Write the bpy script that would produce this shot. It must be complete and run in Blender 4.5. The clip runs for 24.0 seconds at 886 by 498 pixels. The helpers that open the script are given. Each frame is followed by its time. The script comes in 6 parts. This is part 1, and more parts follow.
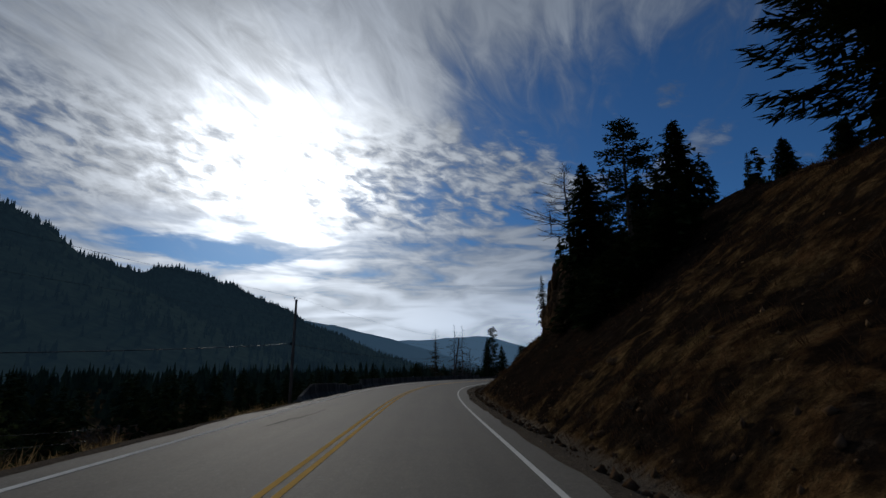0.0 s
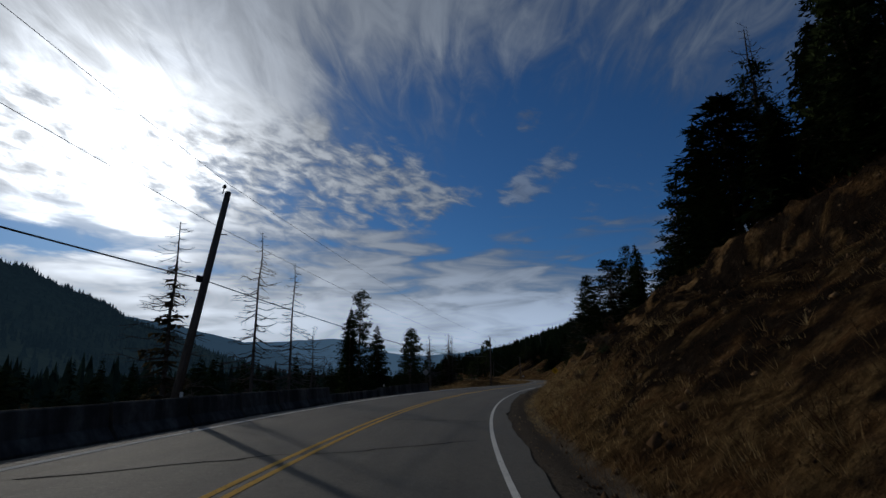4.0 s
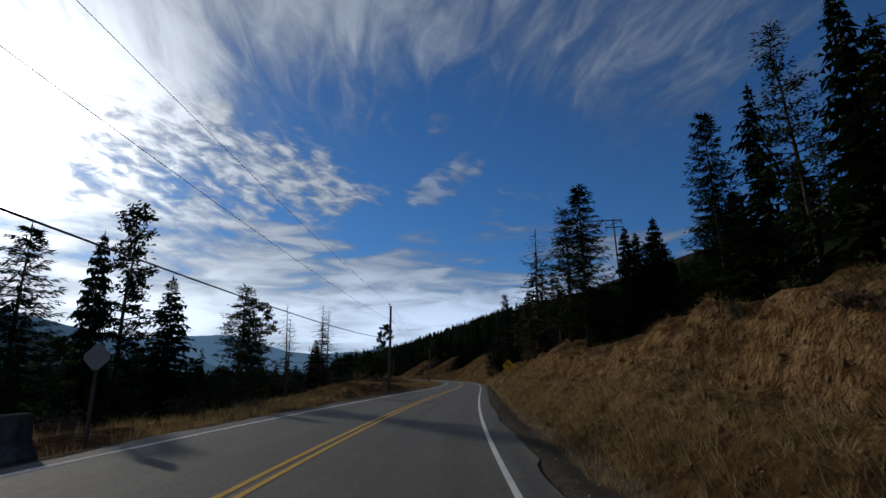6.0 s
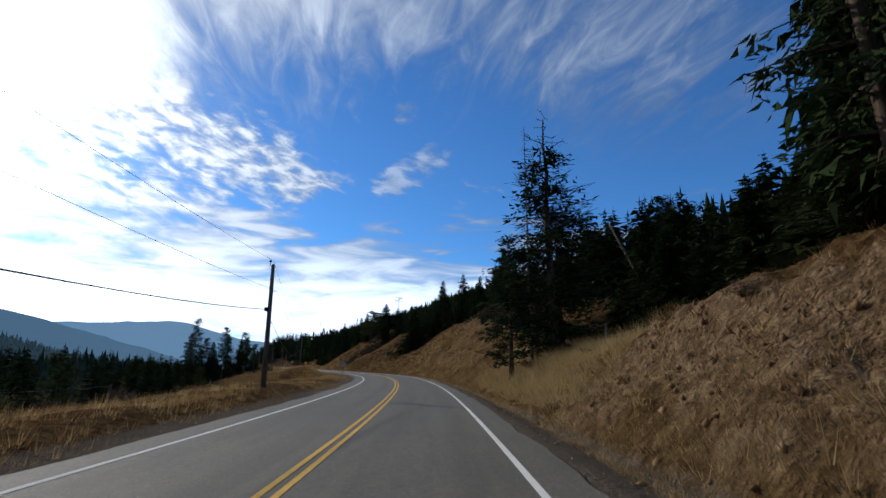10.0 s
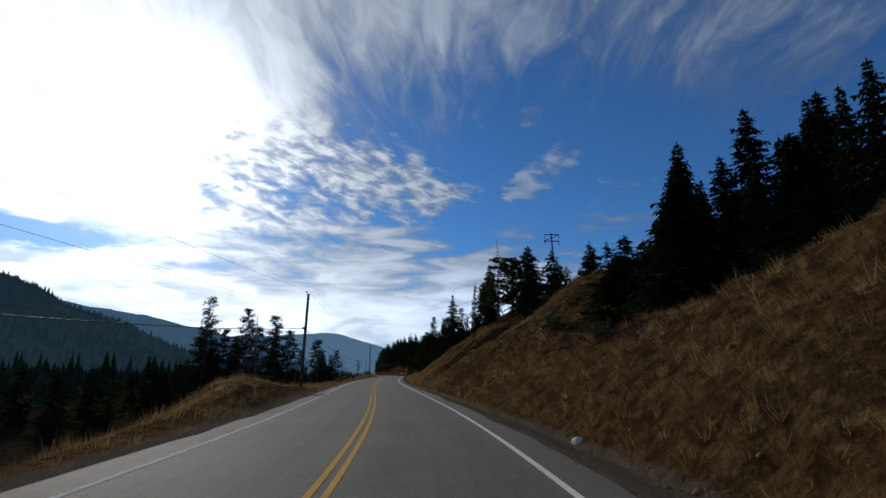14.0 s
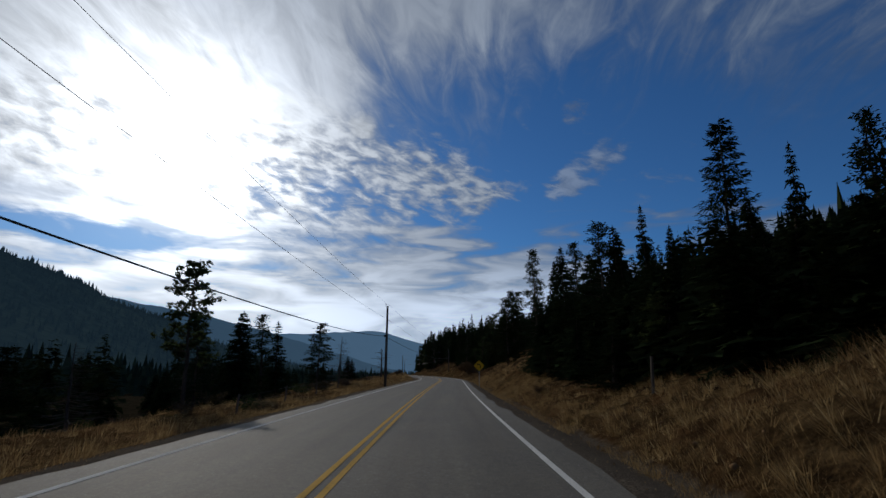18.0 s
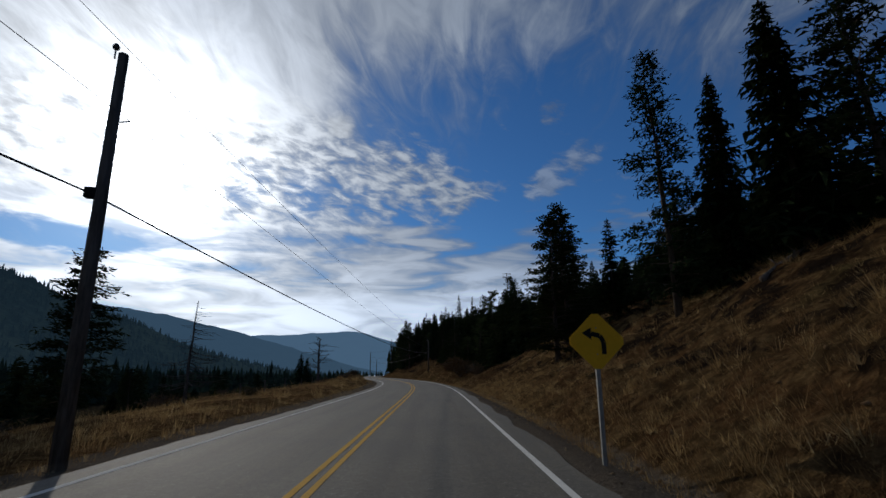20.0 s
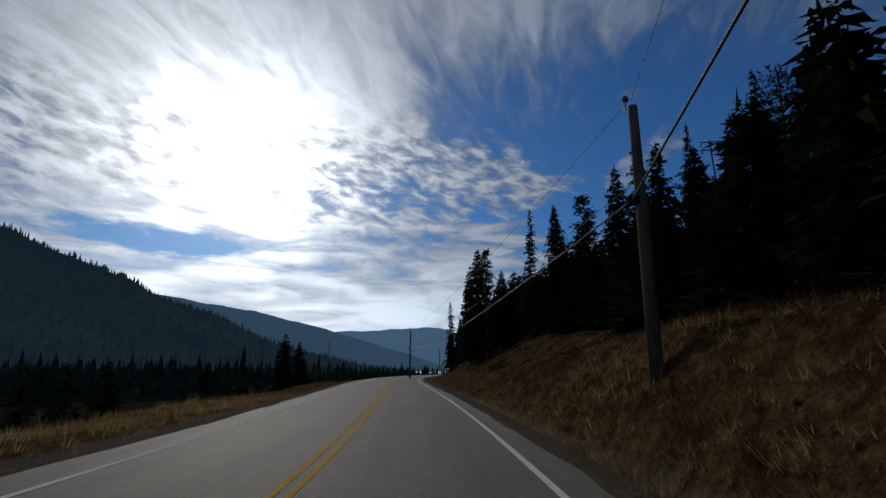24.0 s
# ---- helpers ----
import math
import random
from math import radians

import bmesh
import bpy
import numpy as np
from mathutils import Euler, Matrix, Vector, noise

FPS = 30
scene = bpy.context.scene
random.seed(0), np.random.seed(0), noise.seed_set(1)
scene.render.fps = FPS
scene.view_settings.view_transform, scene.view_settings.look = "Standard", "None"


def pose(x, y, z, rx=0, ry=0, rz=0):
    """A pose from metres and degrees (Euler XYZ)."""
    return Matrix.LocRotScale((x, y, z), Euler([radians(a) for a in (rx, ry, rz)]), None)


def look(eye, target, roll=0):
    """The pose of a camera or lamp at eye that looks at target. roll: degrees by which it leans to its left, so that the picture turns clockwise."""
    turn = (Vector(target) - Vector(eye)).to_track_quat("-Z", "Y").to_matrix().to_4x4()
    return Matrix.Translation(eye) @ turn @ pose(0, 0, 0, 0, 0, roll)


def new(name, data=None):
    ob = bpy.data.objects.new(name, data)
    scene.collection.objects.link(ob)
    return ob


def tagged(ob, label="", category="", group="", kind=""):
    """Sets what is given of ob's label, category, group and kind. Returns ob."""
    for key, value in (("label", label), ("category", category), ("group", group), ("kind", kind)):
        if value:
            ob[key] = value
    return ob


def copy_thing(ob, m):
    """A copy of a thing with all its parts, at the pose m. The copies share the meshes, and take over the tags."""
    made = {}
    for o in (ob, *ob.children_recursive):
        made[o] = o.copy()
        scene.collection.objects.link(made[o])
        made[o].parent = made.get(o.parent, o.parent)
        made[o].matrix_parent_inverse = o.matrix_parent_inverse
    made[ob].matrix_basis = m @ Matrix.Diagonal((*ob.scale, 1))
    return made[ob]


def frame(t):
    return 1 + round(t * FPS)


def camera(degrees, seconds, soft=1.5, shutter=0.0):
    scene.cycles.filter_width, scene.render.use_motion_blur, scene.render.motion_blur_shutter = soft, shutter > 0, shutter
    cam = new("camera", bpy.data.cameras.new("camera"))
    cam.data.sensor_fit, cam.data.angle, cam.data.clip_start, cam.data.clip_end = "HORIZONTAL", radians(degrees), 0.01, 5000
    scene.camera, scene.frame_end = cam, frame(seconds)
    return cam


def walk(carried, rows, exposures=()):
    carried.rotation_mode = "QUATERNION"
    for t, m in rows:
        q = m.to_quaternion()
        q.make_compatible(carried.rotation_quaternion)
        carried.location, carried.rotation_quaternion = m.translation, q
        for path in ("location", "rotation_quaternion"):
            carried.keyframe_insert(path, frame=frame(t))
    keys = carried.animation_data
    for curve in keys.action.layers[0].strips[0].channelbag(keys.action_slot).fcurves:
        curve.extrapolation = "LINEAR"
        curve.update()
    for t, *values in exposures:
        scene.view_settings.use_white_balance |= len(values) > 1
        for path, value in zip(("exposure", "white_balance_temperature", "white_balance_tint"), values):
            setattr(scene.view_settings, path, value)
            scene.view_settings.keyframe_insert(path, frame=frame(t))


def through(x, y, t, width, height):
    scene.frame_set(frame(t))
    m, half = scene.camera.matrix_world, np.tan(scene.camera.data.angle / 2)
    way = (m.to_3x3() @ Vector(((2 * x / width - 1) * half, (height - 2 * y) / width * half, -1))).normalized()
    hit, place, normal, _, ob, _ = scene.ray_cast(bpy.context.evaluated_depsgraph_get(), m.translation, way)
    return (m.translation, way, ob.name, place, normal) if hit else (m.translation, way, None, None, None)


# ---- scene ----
cam = camera(81.9, 24.0, soft=1.5, shutter=0.025)
# seconds, x, y, z, yaw, pitch, roll
PATH = [
    (0, -0.250, 0.009, 1.50, -2.08, 13.91, -0.18), (0.5, -0.020, 10.070, 1.55, -2.20, 14.34, 0.00), (1, 0.220, 20.130, 1.60, -2.18, 14.04, 0.42),
    (1.5, 0.580, 30.170, 1.65, -2.84, 13.79, 0.18), (2, 1.140, 40.212, 1.70, -4.57, 13.77, 0.07), (2.5, 2.081, 50.212, 1.75, -7.15, 13.78, -0.02),
    (3, 3.521, 60.159, 1.80, -10.38, 13.84, -0.11), (3.5, 5.56, 70.02, 1.84, -14.05, 14.12, -0.25), (4, 8.21, 79.76, 1.90, -17.98, 14.27, -0.35),
    (4.5, 11.49, 89.36, 1.95, -21.48, 14.30, -0.30), (5, 15.31, 98.80, 1.99, -24.29, 14.53, -0.24), (5.5, 19.60, 108.10, 2.03, -26.94, 14.44, -0.14),
    (6, 24.28, 117.26, 2.06, -28.91, 14.16, -0.19), (6.5, 29.28, 126.32, 2.09, -30.52, 14.02, -0.13), (7, 34.55, 135.31, 2.10, -31.87, 13.97, 0.37),
    (7.5, 40.05, 144.25, 2.10, -33.08, 13.82, 0.98), (8, 45.73, 153.16, 2.10, -33.61, 13.82, 0.81), (8.5, 51.51, 162.09, 2.11, -33.95, 13.64, 0.29),
    (9, 57.416, 170.995, 2.12, -34.01, 13.36, -0.14), (9.5, 63.310, 179.941, 2.15, -33.32, 13.40, 0.37), (10, 69.099, 188.954, 2.17, -33.09, 13.16, 0.33),
    (10.5, 74.741, 198.036, 2.19, -32.29, 13.38, 0.30), (11, 80.191, 207.216, 2.23, -31.29, 13.67, 0.17), (11.5, 85.430, 216.475, 2.27, -30.01, 13.72, 0.10),
    (12, 90.428, 225.832, 2.32, -28.40, 13.67, 0.07), (12.5, 95.115, 235.328, 2.38, -26.39, 13.40, 0.07), (13, 99.42, 244.98, 2.46, -23.91, 13.75, -0.51),
    (13.5, 103.27, 254.78, 2.55, -20.74, 13.88, -0.59), (14, 106.59, 264.75, 2.64, -17.70, 13.86, -0.20), (14.5, 109.39, 274.86, 2.73, -14.80, 13.88, 0.22),
    (15, 111.799, 285.069, 2.80, -12.77, 13.55, 0.12), (15.5, 113.977, 295.339, 2.87, -11.74, 13.81, 0.04), (16, 115.976, 305.688, 2.93, -10.96, 13.91, 0.48),
    (16.5, 117.826, 316.122, 2.99, -10.90, 13.68, 0.77), (17, 119.628, 326.620, 3.05, -11.30, 13.63, 0.30), (17.5, 121.579, 337.154, 3.10, -12.02, 13.78, 0.18),
    (18, 123.70, 347.70, 3.16, -12.72, 13.76, 0.39), (18.5, 126.01, 358.25, 3.23, -13.63, 13.59, 0.11), (19, 128.49, 368.79, 3.30, -14.55, 13.63, -0.36),
    (19.5, 131.09, 379.32, 3.37, -14.86, 13.76, -0.70), (20, 133.779, 389.862, 3.44, -15.11, 13.76, -0.42), (20.5, 136.508, 400.414, 3.51, -15.28, 13.74, -0.29),
    (21, 139.266, 410.964, 3.57, -15.24, 13.68, -0.27), (21.5, 141.975, 421.544, 3.62, -14.81, 13.42, -0.35), (22, 144.535, 432.162, 3.67, -13.78, 13.53, -0.32),
    (22.5, 146.718, 442.864, 3.71, -11.86, 13.38, -0.20), (23, 148.412, 453.650, 3.75, -9.73, 13.04, -0.09), (23.5, 149.901, 464.456, 3.80, -7.65, 13.46, 0.04),
    (24, 151.20, 475.27, 3.84, -6.14, 13.41, 0.19),
]
EXPOSURE = [(0, -1.0), (1.5, -0.9), (3.5, -1.15), (5, -0.76), (6, -0.41), (7, 0.03), (9, 0.42), (10.3, 0.56), (12.5, 0.24), (14, -0.2), (15.5, -0.6), (17, -0.69), (19, -0.57),
            (21.5, -0.61), (23, -0.65), (24, -0.75)]
walk(cam, [(t, pose(x, y, z, 90 + p, 0, a) @ pose(0, 0, 0, 0, 0, r)) for t, x, y, z, a, p, r in PATH], EXPOSURE)

# ---- world: low sun behind thin cloud, ahead and to the left of the road ----
SUN_AZ, SUN_EL = -17.0, 21.0


def toward(az, el):
    a, e = radians(az), radians(el)
    return Vector((math.sin(a) * math.cos(e), math.cos(a) * math.cos(e), math.sin(e)))


class Nodes:
    """Short hand to write node trees as expressions."""

    def __init__(self, tree):
        self.tree = tree
        tree.nodes.clear()

    def add(self, kind, ins=None, **props):
        n = self.tree.nodes.new(kind)
        for k, v in props.items():
            setattr(n, k, v)
        for k, v in (ins or {}).items():
            self.put(n.inputs[k], v)
        return n

    def put(self, socket, v):
        if isinstance(v, bpy.types.NodeSocket):
            self.tree.links.new(v, socket)
        else:
            socket.default_value = v

    def math(self, op, a, b=0.0, c=0.0, clamp=False):
        n = self.add("ShaderNodeMath", operation=op, use_clamp=clamp)
        for i, v in enumerate((a, b, c)):
            self.put(n.inputs[i], v)
        return n.outputs[0]

    def vec(self, op, a, b=(0, 0, 0)):
        n = self.add("ShaderNodeVectorMath", operation=op)
        self.put(n.inputs[0], a)
        self.put(n.inputs[1], b)
        return n.outputs["Value" if op == "DOT_PRODUCT" else "Vector"]

    def ramp(self, v, a, b, lo=0.0, hi=1.0, smooth=True):
        n = self.add("ShaderNodeMapRange", {"Value": v, "From Min": a, "From Max": b, "To Min": lo, "To Max": hi},
                     interpolation_type="SMOOTHSTEP" if smooth else "LINEAR")
        return n.outputs["Result"]

    def noise(self, vector, scale, detail=4.0, rough=0.5, distort=0.0):
        n = self.add("ShaderNodeTexNoise", {"Vector": vector, "Scale": scale, "Detail": detail, "Roughness": rough, "Distortion": distort})
        return n.outputs["Fac"]

    def mix(self, f, a, b, kind="MIX"):
        n = self.add("ShaderNodeMix", data_type="RGBA", blend_type=kind)
        self.put(n.inputs[0], f)
        self.put(n.inputs[6], a if isinstance(a, bpy.types.NodeSocket) else (*a, 1))
        self.put(n.inputs[7], b if isinstance(b, bpy.types.NodeSocket) else (*b, 1))
        return n.outputs[2]

    def colour(self, v, stops):
        n = self.add("ShaderNodeValToRGB", {"Fac": v})
        e = n.color_ramp.elements
        while len(e) < len(stops):
            e.new(0.5)
        for el, (p, c) in zip(e, stops):
            el.position, el.color = p, (*c, 1)
        return n.outputs[0]

    def scaled(self, vector, s, turn=0.0):
        n = self.add("ShaderNodeMapping", {"Vector": vector, "Rotation": (0, 0, radians(turn)), "Scale": s})
        return n.outputs[0]


world = bpy.data.worlds.new("world")
scene.world = world
world.use_nodes = True
W = Nodes(world.node_tree)
sky = W.add("ShaderNodeTexSky", sky_type="NISHITA", sun_disc=False, sun_elevation=radians(SUN_EL), sun_rotation=radians(SUN_AZ),
            air_density=1.0, dust_density=0.3, ozone_density=2.5, altitude=900.0)
way = W.vec("NORMALIZE", W.add("ShaderNodeTexCoord").outputs["Generated"])
sep = W.add("ShaderNodeSeparateXYZ", {"Vector": way})
up = sep.outputs["Z"]
flat = W.math("MAXIMUM", W.math("ADD", up, 0.10), 0.02)
plane = W.add("ShaderNodeCombineXYZ", {"X": W.math("DIVIDE", sep.outputs["X"], flat), "Y": W.math("DIVIDE", sep.outputs["Y"], flat)}).outputs[0]


def near(az, el, inner, outer):
    """1 within inner degrees of a direction, 0 beyond outer."""
    return W.ramp(W.vec("DOT_PRODUCT", way, tuple(toward(az, el))), math.cos(radians(outer)), math.cos(radians(inner)))


def total(terms):
    out = terms[0]
    for t in terms[1:]:
        out = W.math("ADD", out, t)
    return out


# high streaks that run away towards AIM, a bank of small puffs lower down, and flat layers above the horizon
AIM = 21.0
az = W.math("MULTIPLY", W.math("ARCTAN2", sep.outputs["X"], sep.outputs["Y"]), 57.29578)
el = W.math("MULTIPLY", W.math("ARCSINE", up), 57.29578)


def curve(v, stops, span):
    """A value that runs through pairs (position, value), both within 0 to span."""
    n = W.add("ShaderNodeValToRGB", {"Fac": W.math("DIVIDE", v, span)})
    n.color_ramp.interpolation = "B_SPLINE"
    e = n.color_ramp.elements
    while len(e) < len(stops):
        e.new(0.5)
    for stop, (p, q) in zip(e, stops):
        stop.position, stop.color = p / span, (q / span, q / span, q / span, 1)
    return W.math("MULTIPLY", n.outputs[0], span)


turned = W.scaled(plane, (1, 1, 1), AIM)
streak = W.noise(W.scaled(turned, (2.0, 0.62, 1)), 1.0, 5, 0.55, 1.5)
fine = W.noise(W.scaled(turned, (6.0, 1.7, 1)), 1.6, 5, 0.6, 1.4)
cells = W.add("ShaderNodeCombineXYZ", {"X": W.math("ADD", az, W.math("MULTIPLY", el, 0.9)), "Y": W.math("MULTIPLY", el, 2.0), "Z": 0.0}).outputs[0]
layers = W.add("ShaderNodeCombineXYZ", {"X": W.math("MULTIPLY", az, 0.34), "Y": W.math("MULTIPLY", el, 1.6), "Z": 4.0}).outputs[0]
puff = W.noise(cells, 0.40, 5, 0.58, 0.35)
clump = W.noise(cells, 0.105, 3, 0.5, 0.2)
sheet = W.noise(layers, 0.34, 4, 0.52, 0.5)

# the puffs end on the right along a ragged edge
edge = W.math("SUBTRACT", curve(el, ((0, 30), (10, 31), (13, 35), (16, 39), (18, 43), (20, 46), (22, 43), (25, 36), (28, 28), (31, 6)), 60.0), 20.0)
inside = W.ramp(W.math("ADD", W.math("SUBTRACT", edge, az), W.math("MULTIPLY_ADD", clump, 22.0, -11.0)), -4.0, 9.0)
lone = total([W.math("MULTIPLY", near(*b[:4]), b[4]) for b in (
    (29.0, 21.3, 0.6, 3.2, 0.80), (32.0, 23.3, 0.3, 2.4, 0.70), (26.4, 20.2, 0.4, 2.4, 0.7), (2.9, 27.1, 0.2, 1.9, 0.50), (28.3, 28.0, 0.3, 2.2, 0.62), (35, 19, 0.5, 4, 0.22), (40, 18.0, 1, 5, 0.30))])
open_sky = total([W.math("MULTIPLY", near(*b[:4]), b[4]) for b in (
    (-13, 10.6, 0.5, 3.4, 0.24), (-7, 19.9, 0.6, 3.6, 0.30), (-1, 19.3, 0.6, 3.2, 0.26), (21, 16.8, 0.8, 4.0, 0.34), (12, 17.0, 0.5, 3.0, 0.16))])
slit = W.math("ADD", W.math("POWER", W.math("MULTIPLY", W.math("ADD", az, 24.0), 0.115), 2), W.math("POWER", W.math("MULTIPLY", W.math("SUBTRACT", el, W.math("MULTIPLY_ADD", az, -0.06, 11.2)), 0.62), 2))
open_sky = W.math("ADD", open_sky, W.ramp(W.math("ADD", slit, W.math("MULTIPLY_ADD", sheet, 1.6, -0.8)), 1.25, 0.15, 0.0, 1.0))
thick = near(-20, 22, 6, 20)
puffs = total([W.math("MULTIPLY_ADD", puff, 2.2, -1.30), W.math("MULTIPLY_ADD", clump, 0.6, -0.30), W.math("MULTIPLY", inside, 0.80), W.math("MULTIPLY", thick, 0.55), lone, W.math("MULTIPLY", open_sky, -1.0)])
low_puffs = W.math("MULTIPLY", W.ramp(puffs, 0.10, 0.95), W.math("MULTIPLY", W.ramp(el, 10.0, 18.0), W.ramp(W.math("SUBTRACT", 1.0, inside), 0.0, 1.0, 1.0, 0.62)))

flat_layers = total([W.math("MULTIPLY_ADD", sheet, 2.7, -1.02), W.ramp(el, 17.0, 5.0, 0.0, 0.78), W.ramp(az, 48.0, 0.0, 0.0, 0.20), W.ramp(el, 14.0, 22.0, 0.0, -0.9), W.math("MULTIPLY", open_sky, -0.75)])
low_sheet = W.math("MULTIPLY", W.ramp(flat_layers, 0.18, 1.0), 0.92)

veil_cover = total([W.math("MULTIPLY", near(*b[:4]), b[4]) for b in (
    (-44, 26, 8, 50, 0.46), (-22, 44, 8, 40, 0.30), (4, 47, 5, 28, 0.32), (28, 48, 5, 26, 0.24), (52, 44, 5, 26, 0.20), (57, 28, 5, 18, 0.12), (20, 29, 3, 11, -0.18), (34, 28, 3, 10, -0.12), (41, 22, 3, 9, -0.12), (8, 31, 2, 7, -0.10))])
high = W.math("ADD", W.math("MULTIPLY", streak, 0.58), W.math("MULTIPLY", fine, 0.42))
streaks = W.math("ADD", W.math("MULTIPLY_ADD", high, 2.2, -0.80), veil_cover)
high_veil = W.math("MULTIPLY", W.ramp(streaks, 0.20, 1.08), W.math("MULTIPLY", W.ramp(el, 19.0, 29.0), 0.90))

clear = W.math("MULTIPLY", W.math("SUBTRACT", 1.0, low_puffs), W.math("MULTIPLY", W.math("SUBTRACT", 1.0, low_sheet), W.math("SUBTRACT", 1.0, high_veil)))
dens = W.math("SUBTRACT", 1.0, clear)
grain = W.math("ADD", W.math("MULTIPLY", W.math("MAXIMUM", puffs, W.math("MULTIPLY", flat_layers, 0.8)), W.math("SUBTRACT", 1.0, W.ramp(el, 24.0, 30.0))), W.math("MULTIPLY", streaks, W.ramp(el, 24.0, 30.0)))
ripple = W.math("ADD", W.math("ADD", W.math("MULTIPLY", sheet, W.ramp(el, 20.0, 12.0)), W.math("MULTIPLY", puff, W.math("MULTIPLY", W.ramp(el, 30.0, 22.0), W.ramp(el, 12.0, 20.0)))), W.math("MULTIPLY", high, W.ramp(el, 22.0, 30.0)))
glow = W.math("MAXIMUM", W.vec("DOT_PRODUCT", way, tuple(toward(SUN_AZ, SUN_EL))), 0.0)
core = W.math("MINIMUM", W.math("ADD", glow, W.math("MULTIPLY_ADD", ripple, 0.05, -0.025)), 1.0)
bright = total([0.25, W.math("MULTIPLY", W.math("POWER", glow, 4), 0.35), W.ramp(el, 15.0, 4.0, 0.0, 0.62), W.math("MULTIPLY", W.math("POWER", core, 24), 0.48), W.math("MULTIPLY", W.math("POWER", core, 60), 0.8),
                W.math("MULTIPLY", W.math("POWER", core, 260), 4.0)])
bright = W.math("MULTIPLY", W.math("MULTIPLY", bright, W.ramp(grain, 0.1, 1.0, 0.72, 1.18)), W.ramp(ripple, 0.36, 0.66, 0.76, 1.14))
cloud = W.mix(W.math("POWER", glow, 5, clamp=True), (0.67, 0.85, 1.15), (0.90, 0.965, 1.05))
lit = W.vec("SCALE", cloud)
W.put(lit.node.inputs["Scale"], bright)
blue = W.vec("SCALE", sky.outputs[0])
W.put(blue.node.inputs["Scale"], 0.088)
blue = W.mix(1.0, blue, (0.350, 0.715, 1.10), "MULTIPLY")
haze = W.math("ADD", W.math("MULTIPLY", W.math("POWER", glow, 55), 0.28), W.math("MULTIPLY", W.math("POWER", glow, 18), 0.08))
veil = W.vec("ADD", W.mix(dens, blue, lit), W.add("ShaderNodeCombineXYZ", {"X": haze, "Y": haze, "Z": haze}).outputs[0])
W.add("ShaderNodeOutputWorld", {"Surface": W.add("ShaderNodeBackground", {"Color": veil, "Strength": 1.0}).outputs[0]})

sun = new("sun", bpy.data.lights.new("sun", "SUN"))
sun.data.energy, sun.data.angle, sun.data.color = 2.0, radians(0.9), (1.0, 0.94, 0.84)
sun.matrix_world = look(toward(SUN_AZ, SUN_EL) * 100, (0, 0, 0))

# ---- materials ----
def surface(name, build, rough=0.9, metal=0.0, bump=0.0, gloss=0.0):
    """A material; build(n) gives its colour and, for a relief, a height."""
    m = bpy.data.materials.new(name)
    m.use_nodes = True
    n = Nodes(m.node_tree)
    made = build(n)
    colour, height, *more = made if isinstance(made, tuple) else (made, None)
    shader = n.add("ShaderNodeBsdfPrincipled", {"Base Color": colour if isinstance(colour, bpy.types.NodeSocket) else (*colour, 1),
                                                "Roughness": more[0] if more else rough, "Metallic": metal,
                                                "Specular IOR Level": gloss})
    if height is not None:
        b = n.add("ShaderNodeBump", {"Height": height, "Strength": 1.0, "Distance": bump})
        n.put(shader.inputs["Normal"], b.outputs[0])
    n.add("ShaderNodeOutputMaterial", {"Surface": shader.outputs[0]})
    return m


def place(n):
    return n.add("ShaderNodeNewGeometry").outputs["Position"]


def attr(n, name):
    return n.add("ShaderNodeAttribute", attribute_name=name).outputs["Fac"]


def rand(n):
    return n.add("ShaderNodeObjectInfo").outputs["Random"]


def island(n):
    return n.add("ShaderNodeNewGeometry").outputs["Random Per Island"]


def asphalt_look(n):
    p = place(n)
    d = attr(n, "across")
    grain = n.noise(p, 60.0, 3, 0.7)
    patch = n.noise(p, 0.35, 4, 0.6)
    track = n.math("ABSOLUTE", n.math("SUBTRACT", n.math("ABSOLUTE", n.math("SUBTRACT", n.math("ABSOLUTE", d), 1.75)), 0.8))
    worn = n.ramp(n.math("ADD", track, n.math("MULTIPLY", n.noise(p, 0.6, 3), 0.3)), 0.05, 0.75)
    base = n.colour(grain, ((0.25, (0.094, 0.080, 0.060)), (0.6, (0.190, 0.163, 0.120)), (0.85, (0.39, 0.345, 0.265))))
    base = n.mix(n.ramp(patch, 0.35, 0.7, 0.0, 0.45), base, (0.095, 0.089, 0.075))
    base = n.mix(n.math("MULTIPLY", worn, 0.28), base, (0.225, 0.203, 0.16))
    run = n.add("ShaderNodeCombineXYZ", {"X": n.math("MULTIPLY", d, 2.6), "Y": n.math("MULTIPLY", attr(n, "along"), 0.10)}).outputs[0]
    base = n.mix(n.ramp(n.noise(run, 1.0, 5, 0.6), 0.42, 0.62, 0.0, 0.26), base, (0.085, 0.080, 0.068))
    base = n.mix(n.ramp(n.noise(p, 7.0, 5, 0.75), 0.45, 0.62, 0.0, 0.28), base, (0.075, 0.070, 0.060))
    base = n.mix(n.ramp(n.noise(p, 28.0, 3, 0.8), 0.38, 0.60, 0.45, 0.0), base, (0.040, 0.036, 0.030))
    base = n.mix(n.ramp(n.noise(p, 16.0, 3, 0.8), 0.60, 0.70, 0.0, 0.55), base, (0.34, 0.325, 0.29))
    # a darker surface before the second bend
    base = n.mix(n.ramp(n.math("ADD", attr(n, "along"), n.math("MULTIPLY", patch, 20.0)), 100.0, 160.0, 0.34, 0.0), base, (0.060, 0.055, 0.047))
    return base, grain, n.ramp(grain, 0.3, 0.7, 0.70, 0.9)


